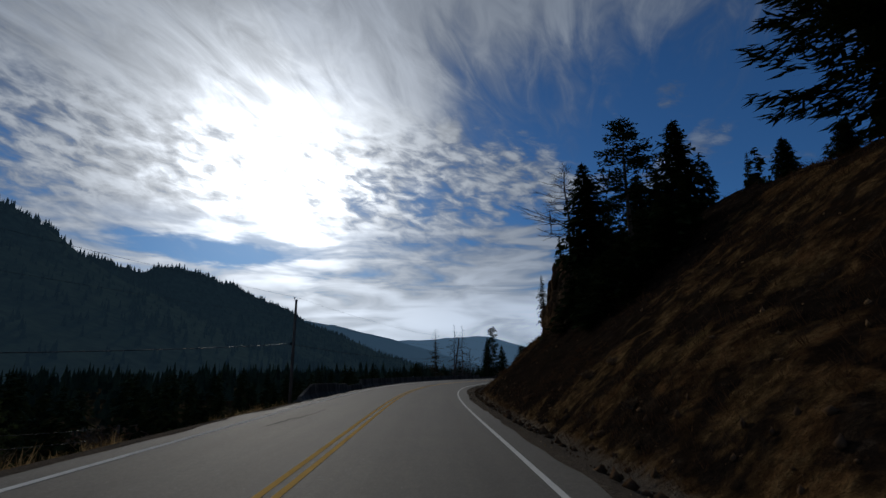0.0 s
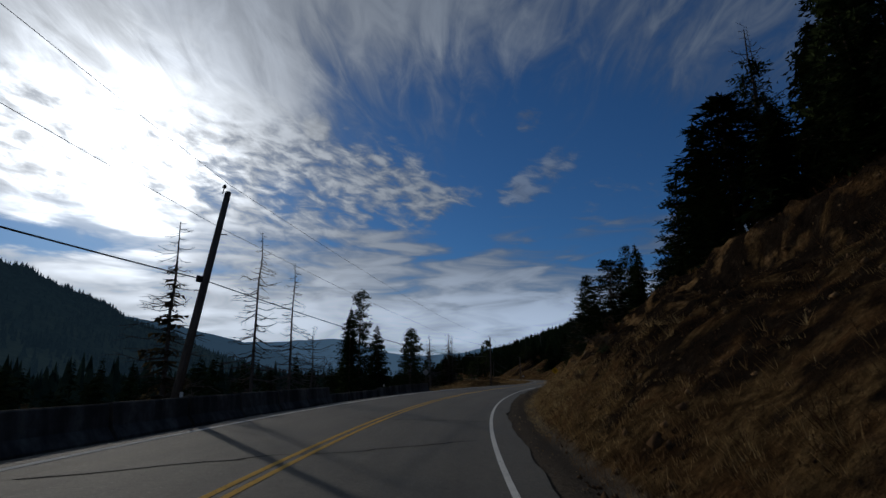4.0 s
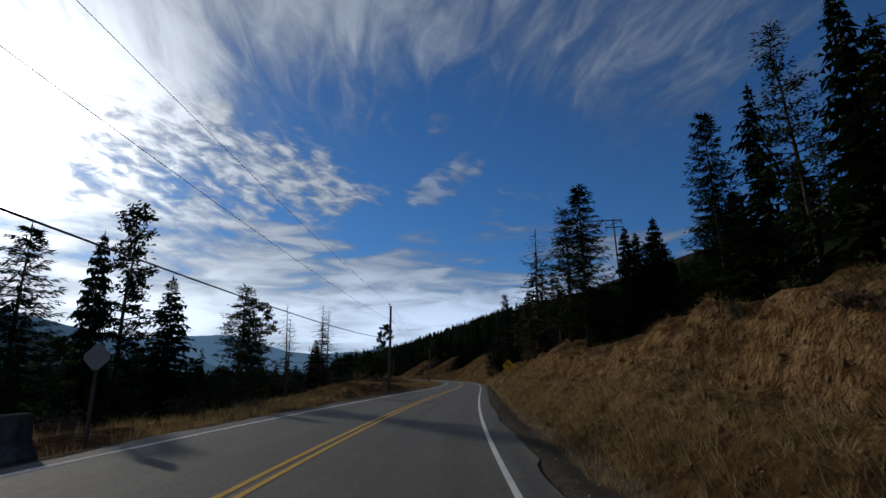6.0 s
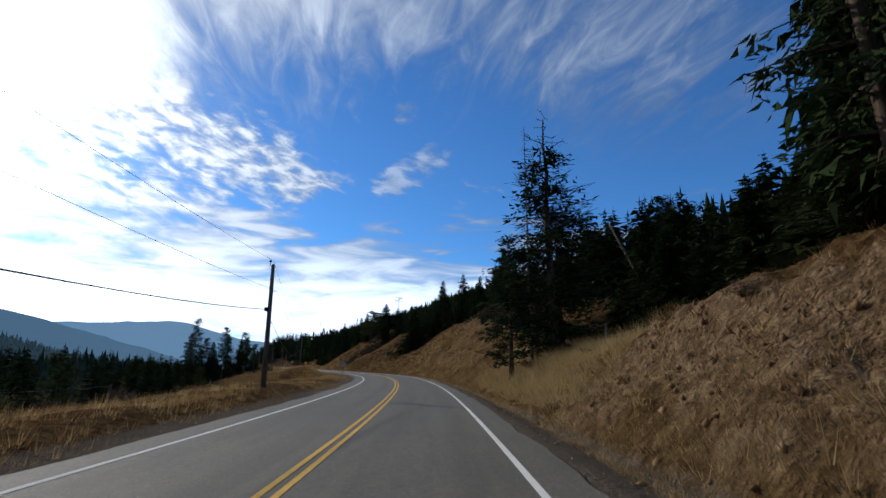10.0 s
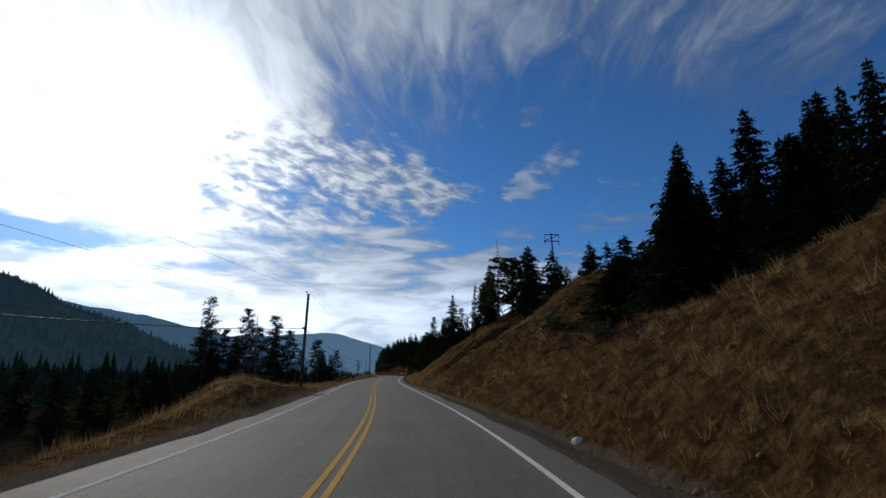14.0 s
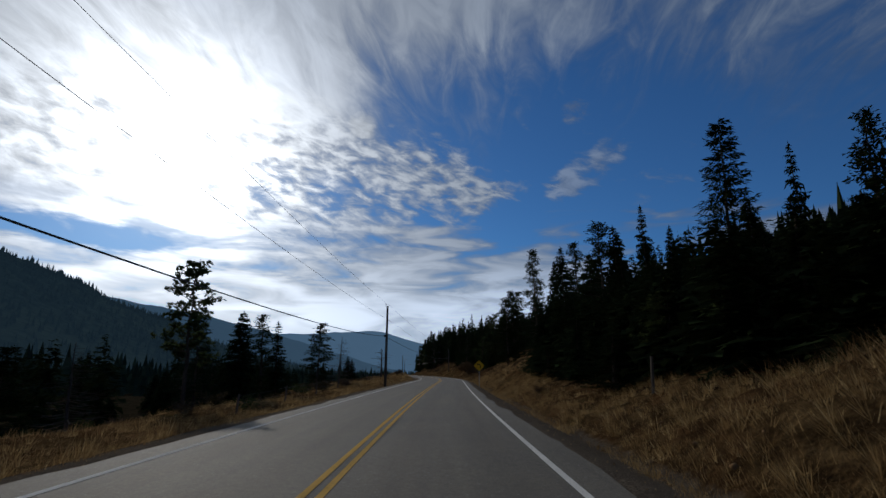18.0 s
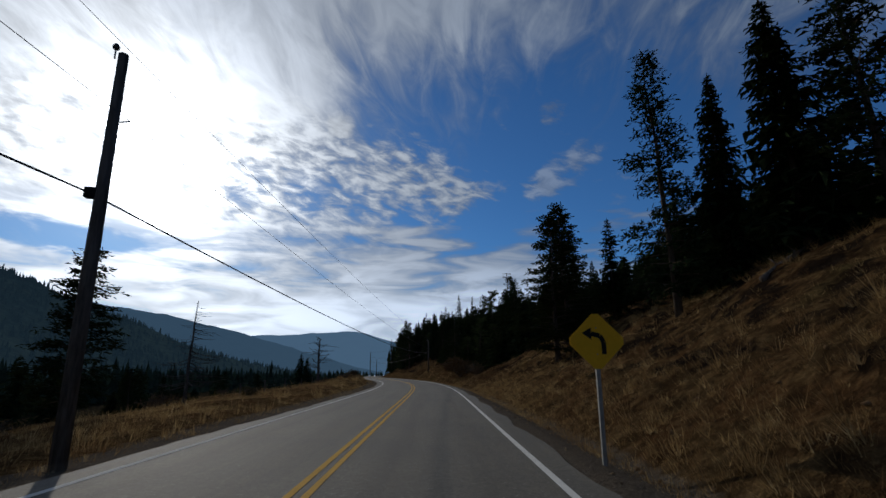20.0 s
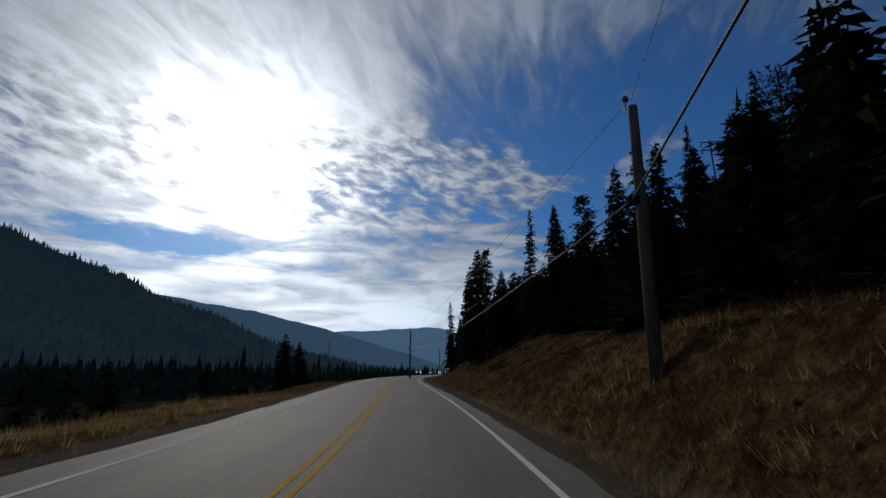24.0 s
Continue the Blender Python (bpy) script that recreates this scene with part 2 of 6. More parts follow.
def ground_look(n):
    p = place(n)
    fine = n.noise(p, 3.2, 8, 0.68)
    mid = n.noise(p, 0.45, 5, 0.62)
    grass = n.colour(fine, ((0.30, (0.030, 0.019, 0.010)), (0.5, (0.100, 0.060, 0.026)), (0.70, (0.22, 0.142, 0.062))))
    red = n.colour(fine, ((0.3, (0.040, 0.020, 0.010)), (0.7, (0.145, 0.072, 0.030))))
    grass = n.mix(n.ramp(mid, 0.42, 0.62, 0.0, 0.75), grass, red)
    grass = n.mix(n.ramp(n.noise(p, 0.23, 4, 0.6), 0.6, 0.72, 0.0, 0.5), grass, (0.09, 0.085, 0.03))
    grass = n.mix(n.ramp(n.noise(n.scaled(p, (1.0, 1.0, 0.6)), 2.6, 6, 0.75), 0.50, 0.64, 0.0, 0.6), grass, (0.16, 0.105, 0.048))
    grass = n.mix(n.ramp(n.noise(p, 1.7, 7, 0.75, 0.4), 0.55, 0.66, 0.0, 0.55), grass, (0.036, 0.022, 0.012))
    earth = n.colour(n.noise(p, 2.2, 9, 0.72), ((0.32, (0.042, 0.023, 0.010)), (0.5, (0.185, 0.106, 0.045)), (0.68, (0.36, 0.225, 0.105))))
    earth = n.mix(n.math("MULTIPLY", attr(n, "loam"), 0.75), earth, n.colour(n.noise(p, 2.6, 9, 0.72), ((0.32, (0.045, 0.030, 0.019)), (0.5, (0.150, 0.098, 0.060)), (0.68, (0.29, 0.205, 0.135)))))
    lumps = n.add("ShaderNodeTexVoronoi", {"Vector": n.vec("ADD", p, n.vec("MULTIPLY", n.add("ShaderNodeTexNoise", {"Vector": p, "Scale": 2.0, "Detail": 4.0}).outputs["Color"], (1.9, 1.9, 1.9))), "Scale": 1.9}, feature="DISTANCE_TO_EDGE").outputs["Distance"]
    chips = n.add("ShaderNodeTexVoronoi", {"Vector": n.vec("ADD", p, n.vec("MULTIPLY", n.add("ShaderNodeTexNoise", {"Vector": p, "Scale": 5.0, "Detail": 5.0}).outputs["Color"], (0.5, 0.5, 0.5))), "Scale": 6.0}, feature="F1")
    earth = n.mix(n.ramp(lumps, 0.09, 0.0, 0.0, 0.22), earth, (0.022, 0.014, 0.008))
    earth = n.mix(n.ramp(n.add("ShaderNodeSeparateColor", {"Color": chips.outputs["Color"]}).outputs[0], 0.6, 0.97, 0.0, 0.34), earth, (0.38, 0.26, 0.14))
    grit = n.colour(n.noise(p, 26.0, 4, 0.7), ((0.3, (0.070, 0.055, 0.041)), (0.6, (0.17, 0.138, 0.104)), (0.8, (0.33, 0.28, 0.22))))
    rock = n.colour(n.noise(p, 1.3, 9, 0.7), ((0.3, (0.022, 0.014, 0.009)), (0.52, (0.105, 0.066, 0.040)), (0.74, (0.24, 0.155, 0.095))))
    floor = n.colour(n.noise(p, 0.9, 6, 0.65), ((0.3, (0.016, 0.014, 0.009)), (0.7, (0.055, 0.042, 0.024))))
    c = n.mix(n.ramp(n.math("ADD", attr(n, "earth"), n.math("MULTIPLY", n.math("SUBTRACT", mid, 0.5), 1.2)), 0.35, 0.65), grass, earth)
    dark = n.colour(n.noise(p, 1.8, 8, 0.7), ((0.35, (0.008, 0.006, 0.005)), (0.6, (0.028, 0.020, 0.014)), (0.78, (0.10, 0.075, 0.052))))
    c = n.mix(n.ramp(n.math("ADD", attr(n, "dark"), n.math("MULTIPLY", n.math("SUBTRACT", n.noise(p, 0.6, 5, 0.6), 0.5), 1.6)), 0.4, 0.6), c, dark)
    c = n.mix(attr(n, "rock"), c, rock)
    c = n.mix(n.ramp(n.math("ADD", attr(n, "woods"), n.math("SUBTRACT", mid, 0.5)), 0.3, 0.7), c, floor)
    c = n.mix(n.ramp(n.math("ADD", attr(n, "gravel"), n.math("MULTIPLY", n.math("SUBTRACT", fine, 0.5), 0.8)), 0.35, 0.65), c, grit)
    # dark-brown patches and the shade between tufts, both put into the colour
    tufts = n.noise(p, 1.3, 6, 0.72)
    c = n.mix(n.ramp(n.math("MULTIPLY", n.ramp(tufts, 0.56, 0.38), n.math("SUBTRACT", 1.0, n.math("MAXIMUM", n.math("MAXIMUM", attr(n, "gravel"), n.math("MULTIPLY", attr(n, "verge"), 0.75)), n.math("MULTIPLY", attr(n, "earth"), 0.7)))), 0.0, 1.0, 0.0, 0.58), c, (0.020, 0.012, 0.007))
    return c, n.math("ADD", n.math("ADD", n.math("MULTIPLY", tufts, 1.5), n.math("MULTIPLY", n.math("MULTIPLY", n.ramp(lumps, 0.0, 0.25), 0.32), attr(n, "earth"))), n.math("ADD", fine, n.math("MULTIPLY", n.noise(p, 14.0, 4, 0.7), 0.4)))


def bark_look(n):
    p = n.add("ShaderNodeTexCoord").outputs["Object"]
    v = n.noise(n.scaled(p, (9, 9, 1.4)), 1.0, 6, 0.7)
    return n.colour(v, ((0.3, (0.035, 0.026, 0.02)), (0.6, (0.11, 0.085, 0.066)), (0.8, (0.20, 0.16, 0.13)))), v


def dead_look(n):
    p = n.add("ShaderNodeTexCoord").outputs["Object"]
    v = n.noise(n.scaled(p, (7, 7, 0.9)), 1.0, 5, 0.7)
    return n.colour(v, ((0.3, (0.05, 0.04, 0.033)), (0.7, (0.19, 0.16, 0.135)))), v


def needle_look(dark, light):
    def build(n):
        p = n.add("ShaderNodeTexCoord").outputs["Object"]
        v = n.math("ADD", n.math("MULTIPLY", island(n), 0.55), n.math("MULTIPLY", n.noise(p, 0.8, 3), 0.5))
        c = n.colour(v, ((0.2, dark), (0.85, light)))
        return n.mix(n.math("MULTIPLY", rand(n), 0.35), c, (0.045, 0.05, 0.018)), None
    return build


def plain(colour, var=0.25, scale=8.0):
    def build(n):
        p = n.add("ShaderNodeTexCoord").outputs["Object"]
        v = n.noise(p, scale, 5, 0.65)
        return n.colour(v, ((0.25, tuple(c * (1 - var) for c in colour)), (0.75, tuple(min(1, c * (1 + var)) for c in colour)))), v
    return build


def paint_look(colour):
    def build(n):
        p = place(n)
        wear = n.ramp(n.math("ADD", n.noise(p, 30.0, 4, 0.75), n.math("MULTIPLY", n.noise(p, 1.1, 3), 0.35)), 0.76, 0.92)
        return n.mix(wear, n.mix(n.noise(p, 3.0, 4), colour, tuple(c * 0.72 for c in colour)), (0.08, 0.078, 0.075)), None
    return build


def blade_look(n):
    p = place(n)
    v = n.math("ADD", n.math("MULTIPLY", island(n), 0.55), n.math("MULTIPLY_ADD", n.noise(p, 1.6, 4, 0.65), 1.8, -0.62))
    c = n.colour(v, ((0.0, (0.085, 0.050, 0.022)), (0.4, (0.225, 0.138, 0.058)), (0.75, (0.39, 0.265, 0.118)), (1.0, (0.58, 0.44, 0.225))))
    return n.mix(n.ramp(n.noise(p, 0.3, 4, 0.65), 0.48, 0.66, 0.0, 0.65), c, (0.15, 0.078, 0.038)), None


def stone_look(n):
    p = n.add("ShaderNodeTexCoord").outputs["Object"]
    v = n.noise(p, 2.4, 9, 0.72)
    c = n.colour(v, ((0.36, (0.07, 0.045, 0.026)), (0.5, (0.30, 0.215, 0.125)), (0.68, (0.55, 0.42, 0.265))))
    return n.mix(n.math("MULTIPLY", rand(n), 0.4), c, (0.16, 0.11, 0.075)), v


def concrete_look(n):
    p = place(n)
    v = n.noise(p, 5.0, 7, 0.7)
    # stains, made heavier so that the shaded face is dark in its colour
    stain_shade = n.noise(n.scaled(p, (1.2, 1.2, 0.2)), 1.0, 5, 0.6)
    c = n.colour(v, ((0.3, (0.13, 0.113, 0.092)), (0.7, (0.28, 0.248, 0.20))))
    return n.mix(n.ramp(stain_shade, 0.32, 0.62, 0.15, 0.85), c, (0.042, 0.038, 0.034)), v


def far_woods_look(n):
    p = place(n)
    v = n.noise(p, 0.06, 6, 0.7)
    return n.colour(v, ((0.3, (0.016, 0.024, 0.018)), (0.7, (0.045, 0.062, 0.040)))), None


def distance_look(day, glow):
    """Far range as a plain backdrop: haze of kilometres of air, put in as blue glow."""
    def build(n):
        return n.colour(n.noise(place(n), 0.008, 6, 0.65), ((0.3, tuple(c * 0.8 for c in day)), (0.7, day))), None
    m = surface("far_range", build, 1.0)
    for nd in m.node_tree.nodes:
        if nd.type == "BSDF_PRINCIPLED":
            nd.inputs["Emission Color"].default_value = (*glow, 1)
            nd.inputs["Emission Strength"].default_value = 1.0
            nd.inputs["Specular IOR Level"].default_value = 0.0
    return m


def leafy(name, build, through=0.4):
    """Thin leaves and blades: part of the light comes through them."""
    m = bpy.data.materials.new(name)
    m.use_nodes = True
    n = Nodes(m.node_tree)
    c = build(n)[0]
    mix = n.add("ShaderNodeMixShader", {0: through, 1: n.add("ShaderNodeBsdfDiffuse", {"Color": c}).outputs[0], 2: n.add("ShaderNodeBsdfTranslucent", {"Color": c}).outputs[0]})
    n.add("ShaderNodeOutputMaterial", {"Surface": mix.outputs[0]})
    return m


ASPHALT = surface("asphalt", asphalt_look, 0.85, 0, 0.006, 0.17)
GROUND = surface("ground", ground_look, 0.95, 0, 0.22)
BARK = surface("bark", bark_look, 0.95, 0, 0.03)
DEAD = surface("dead_wood", dead_look, 0.9, 0, 0.02)
NEEDLES = leafy("needles", needle_look((0.008, 0.015, 0.007), (0.027, 0.044, 0.019)), 0.10)
PINE = leafy("pine_needles", needle_look((0.020, 0.032, 0.012), (0.080, 0.105, 0.042)), 0.3)
RUSTY = leafy("dry_needles", needle_look((0.030, 0.025, 0.014), (0.105, 0.078, 0.045)), 0.3)
BLADES = leafy("dry_grass", blade_look, 0.45)
# lighter than the other needles: haze over the valley put into their colour
HAZED_VALLEY = leafy("hazed_valley_needles", needle_look((0.030, 0.044, 0.030), (0.085, 0.115, 0.070)), 0.35)
STRAW = leafy("straw", needle_look((0.30, 0.195, 0.085), (0.72, 0.54, 0.28)), 0.45)
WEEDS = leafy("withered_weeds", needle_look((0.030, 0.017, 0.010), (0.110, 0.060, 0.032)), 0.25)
SCRUB = surface("scrub", plain((0.13, 0.085, 0.05), 0.5), 0.9)
STONE = surface("stone", stone_look, 0.9, 0, 0.06)
CRAG = surface("crag", plain((0.088, 0.054, 0.031), 0.75, 1.6), 0.95, 0, 0.08)
CLOD = surface("earth_clod", plain((0.17, 0.105, 0.055), 0.6, 1.0), 0.95)
CONCRETE = surface("concrete", concrete_look, 0.85, 0, 0.01)
WHITE = surface("white_line", paint_look((0.84, 0.81, 0.73)), 0.7)
YELLOW = surface("yellow_line", paint_look((0.82, 0.50, 0.15)), 0.7)
TAR = surface("tar", plain((0.028, 0.027, 0.027), 0.3, 3.0), 0.95)
POLE = surface("pole_wood", dead_look, 0.85, 0, 0.01)
WIRE = surface("wire", plain((0.06, 0.06, 0.065), 0.2), 0.5, 0.4)
STEEL = surface("galvanised_steel", plain((0.30, 0.29, 0.27), 0.2), 0.55, 0.3)
GLASSY = surface("insulator", plain((0.12, 0.10, 0.09), 0.2), 0.25)
SIGN_YELLOW = surface("sign_yellow", plain((0.78, 0.42, 0.03), 0.08), 0.45)
SIGN_BLACK = surface("sign_black", plain((0.02, 0.02, 0.02), 0.1), 0.5)
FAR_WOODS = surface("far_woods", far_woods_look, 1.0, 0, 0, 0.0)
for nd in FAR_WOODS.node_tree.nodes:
    if nd.type == "BSDF_PRINCIPLED":  # blue glow added for the haze of over a kilometre of air
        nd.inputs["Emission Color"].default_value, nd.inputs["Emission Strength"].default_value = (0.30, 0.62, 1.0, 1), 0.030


# ---- mesh helpers ----
def mesh(name, verts, faces, material, smooth=False):
    me = bpy.data.meshes.new(name)
    me.from_pydata([tuple(v) for v in verts], [], [tuple(f) for f in faces])
    me.materials.append(material)
    if smooth:
        me.polygons.foreach_set("use_smooth", [True] * len(me.polygons))
    me.update()
    return me


def part(name, me, parent=None, label="", at=None):
    ob = new(name, me)
    if parent is not None:
        ob.parent = parent
    if at is not None:
        ob.matrix_basis = at
    if label:
        tagged(ob, label)
    return ob


class Build:
    """Collects vertices and faces for one mesh."""

    def __init__(self):
        self.v, self.f = [], []

    def add(self, verts, faces):
        k = len(self.v)
        self.v += [tuple(p) for p in verts]
        self.f += [tuple(i + k for i in f) for f in faces]

    def tube(self, points, radii, sides=6, cap=True):
        rings = []
        pts = [Vector(p) for p in points]
        for i, p in enumerate(pts):
            ahead = (pts[min(i + 1, len(pts) - 1)] - pts[max(i - 1, 0)]).normalized()
            a = ahead.orthogonal().normalized() if abs(ahead.z) < 0.99 else Vector((1, 0, 0))
            b = ahead.cross(a).normalized()
            a = b.cross(ahead)
            rings.append([p + (a * math.cos(k * math.tau / sides) + b * math.sin(k * math.tau / sides)) * radii[i] for k in range(sides)])
        k, n = len(self.v), len(rings)
        self.v += [tuple(q) for r in rings for q in r]
        for i in range(n - 1):
            for j in range(sides):
                j2 = (j + 1) % sides
                self.f.append((k + i * sides + j, k + i * sides + j2, k + (i + 1) * sides + j2, k + (i + 1) * sides + j))
        if cap:
            self.f.append(tuple(k + j for j in reversed(range(sides))))
            self.f.append(tuple(k + (n - 1) * sides + j for j in range(sides)))
        return self

    def box(self, x0, y0, z0, x1, y1, z1):
        self.add([(x, y, z) for z in (z0, z1) for y in (y0, y1) for x in (x0, x1)],
                 [(0, 2, 3, 1), (4, 5, 7, 6), (0, 1, 5, 4), (2, 6, 7, 3), (0, 4, 6, 2), (1, 3, 7, 5)])
        return self

    def mesh(self, name, material, smooth=False):
        return mesh(name, self.v, self.f, material, smooth)


def hermite(table, t):
    """A smooth curve through pairs, at the values t."""
    k, v = np.array([p[0] for p in table], float), np.array([p[1] for p in table], float)
    t = np.asarray(t, float)
    m = np.gradient(v, k)
    i = np.clip(np.searchsorted(k, t, "right") - 1, 0, len(k) - 2)
    h = k[i + 1] - k[i]
    u = np.clip((t - k[i]) / h, 0, 1)
    return (2 * u**3 - 3 * u**2 + 1) * v[i] + (u**3 - 2 * u**2 + u) * h * m[i] + (3 * u**2 - 2 * u**3) * v[i + 1] + (u**3 - u**2) * h * m[i + 1]


def step(x, a, b):
    u = np.clip((np.asarray(x, float) - a) / (b - a), 0, 1)
    return u * u * (3 - 2 * u)


_table = np.random.RandomState(7).rand(256, 256)


def grain2(x, y):
    """Smooth value noise, -1 to 1."""
    x, y = np.asarray(x, float), np.asarray(y, float)
    i, j = np.floor(x).astype(int), np.floor(y).astype(int)
    u, v = x - i, y - j
    u, v = u * u * (3 - 2 * u), v * v * (3 - 2 * v)
    g = lambda a, b: _table[a % 256, b % 256]
    return 2 * ((g(i, j) * (1 - u) + g(i + 1, j) * u) * (1 - v) + (g(i, j + 1) * (1 - u) + g(i + 1, j + 1) * u) * v) - 1


def fbm(x, y, octaves=4):
    out, a = 0.0, 1.0
    for k in range(octaves):
        out = out + a * grain2(x * 2**k + 17.3 * k, y * 2**k + 5.1 * k)
        a *= 0.5
    return out


# ---- the road's line: bearing in degrees against metres along the centre line ----
BEARING = [(-120, 1), (0, 0.96), (24, 1.0), (48, 5.36), (72, 13.5), (96, 21.65), (120, 27.9), (144, 31.85), (168, 33.3), (192, 33.0), (216, 32.0), (240, 29.5),
           (264, 25.0), (288, 17.66), (312, 11.4), (336, 10.1), (360, 11.4), (384, 12.7), (408, 13.6), (432, 14.1), (456, 13.7), (480, 10.0), (504, 5.6),
           (528, 2.0), (552, 1.0), (580, 4.0), (620, 10.0), (700, 16.0), (4000, 17.0)]
RISE = [(-120, -0.4), (0, 0.0), (72, 0.35), (144, 0.6), (216, 0.69), (288, 1.11), (360, 1.57), (432, 2.01), (504, 2.33), (560, 2.6), (640, 2.6), (4000, 0.0)]
_s = np.arange(-120, 4001, 1.0)
_h = np.radians(hermite(BEARING, _s))
_x, _y = np.cumsum(np.sin(_h)), np.cumsum(np.cos(_h))
_x, _y = _x - _x[120] - 1.94, _y - _y[120] + 0.05
FX, FY = math.cos(radians(17.6)), -math.sin(radians(17.6))


def level(s):
    return hermite(RISE, s)


def spot(s, d):
    """Ground plan: s metres along the road, d metres to its right."""
    s, d = np.asarray(s, float), np.asarray(d, float)
    x, y, h = np.interp(s, _s, _x), np.interp(s, _s, _y), np.interp(s, _s, _h)
    if np.any(s < -120):
        y = y + np.minimum(s + 120, 0)
    w = step(np.abs(d), 40, 160)
    nx, ny = np.cos(h) * (1 - w) + FX * w, -np.sin(h) * (1 - w) + FY * w
    k = np.hypot(nx, ny)
    return x + nx / k * d, y + ny / k * d


def along(x, y):
    """The inverse of spot, near the road."""
    i = int(np.argmin((_x - x) ** 2 + (_y - y) ** 2))
    dx, dy = x - _x[i], y - _y[i]
    return _s[i] + dx * math.sin(_h[i]) + dy * math.cos(_h[i]), dx * math.cos(_h[i]) - dy * math.sin(_h[i])


# ---- the lie of the land: how steeply the bank's brow stands above a driver's eye, in degrees ----
BROW = [(-120, 20), (0, 26), (14, 28), (34, 31), (46, 27), (66, 26), (78, 28), (94, 28), (107, 27.5), (112.6, 24.7), (116, 22.6), (120, 21.4), (127, 18.4), (138, 14), (148, 12), (154, 13.5), (164, 13.5), (170, 18.5), (174.8, 20.3), (178, 18.6), (181.2, 17.4), (185, 16.8), (190, 17),
        (194.6, 18), (201, 18), (206, 16.6), (211, 16), (214, 18.2), (216.5, 19), (218.5, 16.8), (221.3, 13.8), (225, 9.5), (228, 5), (232, 4.5), (237, 5.5), (241, 9), (246, 19), (256, 24), (272, 31), (284, 32), (302, 23), (308, 16), (314, 14),
        (320, 21), (327, 28), (335, 24), (345, 14), (355, 24), (365, 28), (371.5, 26), (373.2, 24.8), (375, 22.6), (380.5, 16.5), (384.3, 7.5), (387, 0.5), (391.5, -3), (395, -4), (400, -4), (411, -2), (421, 6), (428, 15), (436, 19), (444, 16), (452, 15), (461, 20),
        (468, 23), (475, 23), (479, 18), (482, 5), (486, -4), (491, -3), (498, 0), (505, 4), (514, 9), (535, 12), (600, 18), (700, 18), (4000, 18)]
BANK = [(-120, 38), (0, 39), (34, 41), (46, 42), (62, 42), (74, 42), (92, 43), (116, 44), (150, 44), (180, 42), (198, 44), (208, 54), (218, 54), (228, 40), (240, 35), (270, 43), (290, 43), (330, 41),
        (350, 34), (370, 38), (386, 37), (390, 30), (396, 25), (420, 33), (440, 30), (470, 28), (498, 36), (517, 58), (532, 36), (560, 27), (600, 26), (700, 26), (4000, 26)]
TOE = 5.4
VERGE = [(-120, 4), (0, 4), (20, 2.0), (130, 2.0), (145, 3.5), (180, 7), (240, 9), (262, 7), (290, 4), (330, 3), (345, 6), (375, 7), (400, 5), (430, 4), (450, 8),
         (480, 10), (495, 10), (508, 4), (530, 4), (560, 4), (700, 4), (4000, 4)]
LIFT = [(-120, 0), (140, 0), (155, 0.3), (166, 0.9), (188, 0.9), (204, 0.4), (240, 0.5), (285, 0.1), (302, 0.2), (312, 0.9), (321, 1.5), (332, 1.0), (342, 0.4), (440, 0.3), (460, 0.5), (492, 0.9),
        (500, 1.2), (512, 0.7), (530, 0.2), (550, 0), (600, 0), (700, 0), (4000, 0)]
DROP = [(-120, -9), (0, -9), (130, -7), (170, -4), (250, -4.5), (320, -5), (400, -4), (470, -3), (520, -5), (560, -5), (700, -5), (4000, -6)]


CANT = [(-130, 0), (-120, 0), (-10, 0.01), (15, 0.04), (40, 0.05), (125, 0.05), (150, 0.03), (180, 0.01), (205, 0), (215, 0), (225, 0), (4000, 0)]


def tilt(s, d):
    """The road leans into the first bend: its outer side stands higher."""
    return -hermite(CANT, s) * (np.clip(d, -8.0, 5.4) - 1.75)


def CUTS(s):
    """1 where the bank is a raw cutting, 0 where it is grown over."""
    return step(s, 84, 98) * (1 - step(s, 186, 198)) + 0.9 * step(s, 206, 213) * (1 - step(s, 222, 228)) + 1.15 * step(s, 252, 262) * (1 - step(s, 282, 294)) + 0.6 * step(s, 462, 470) * (1 - step(s, 482, 492))


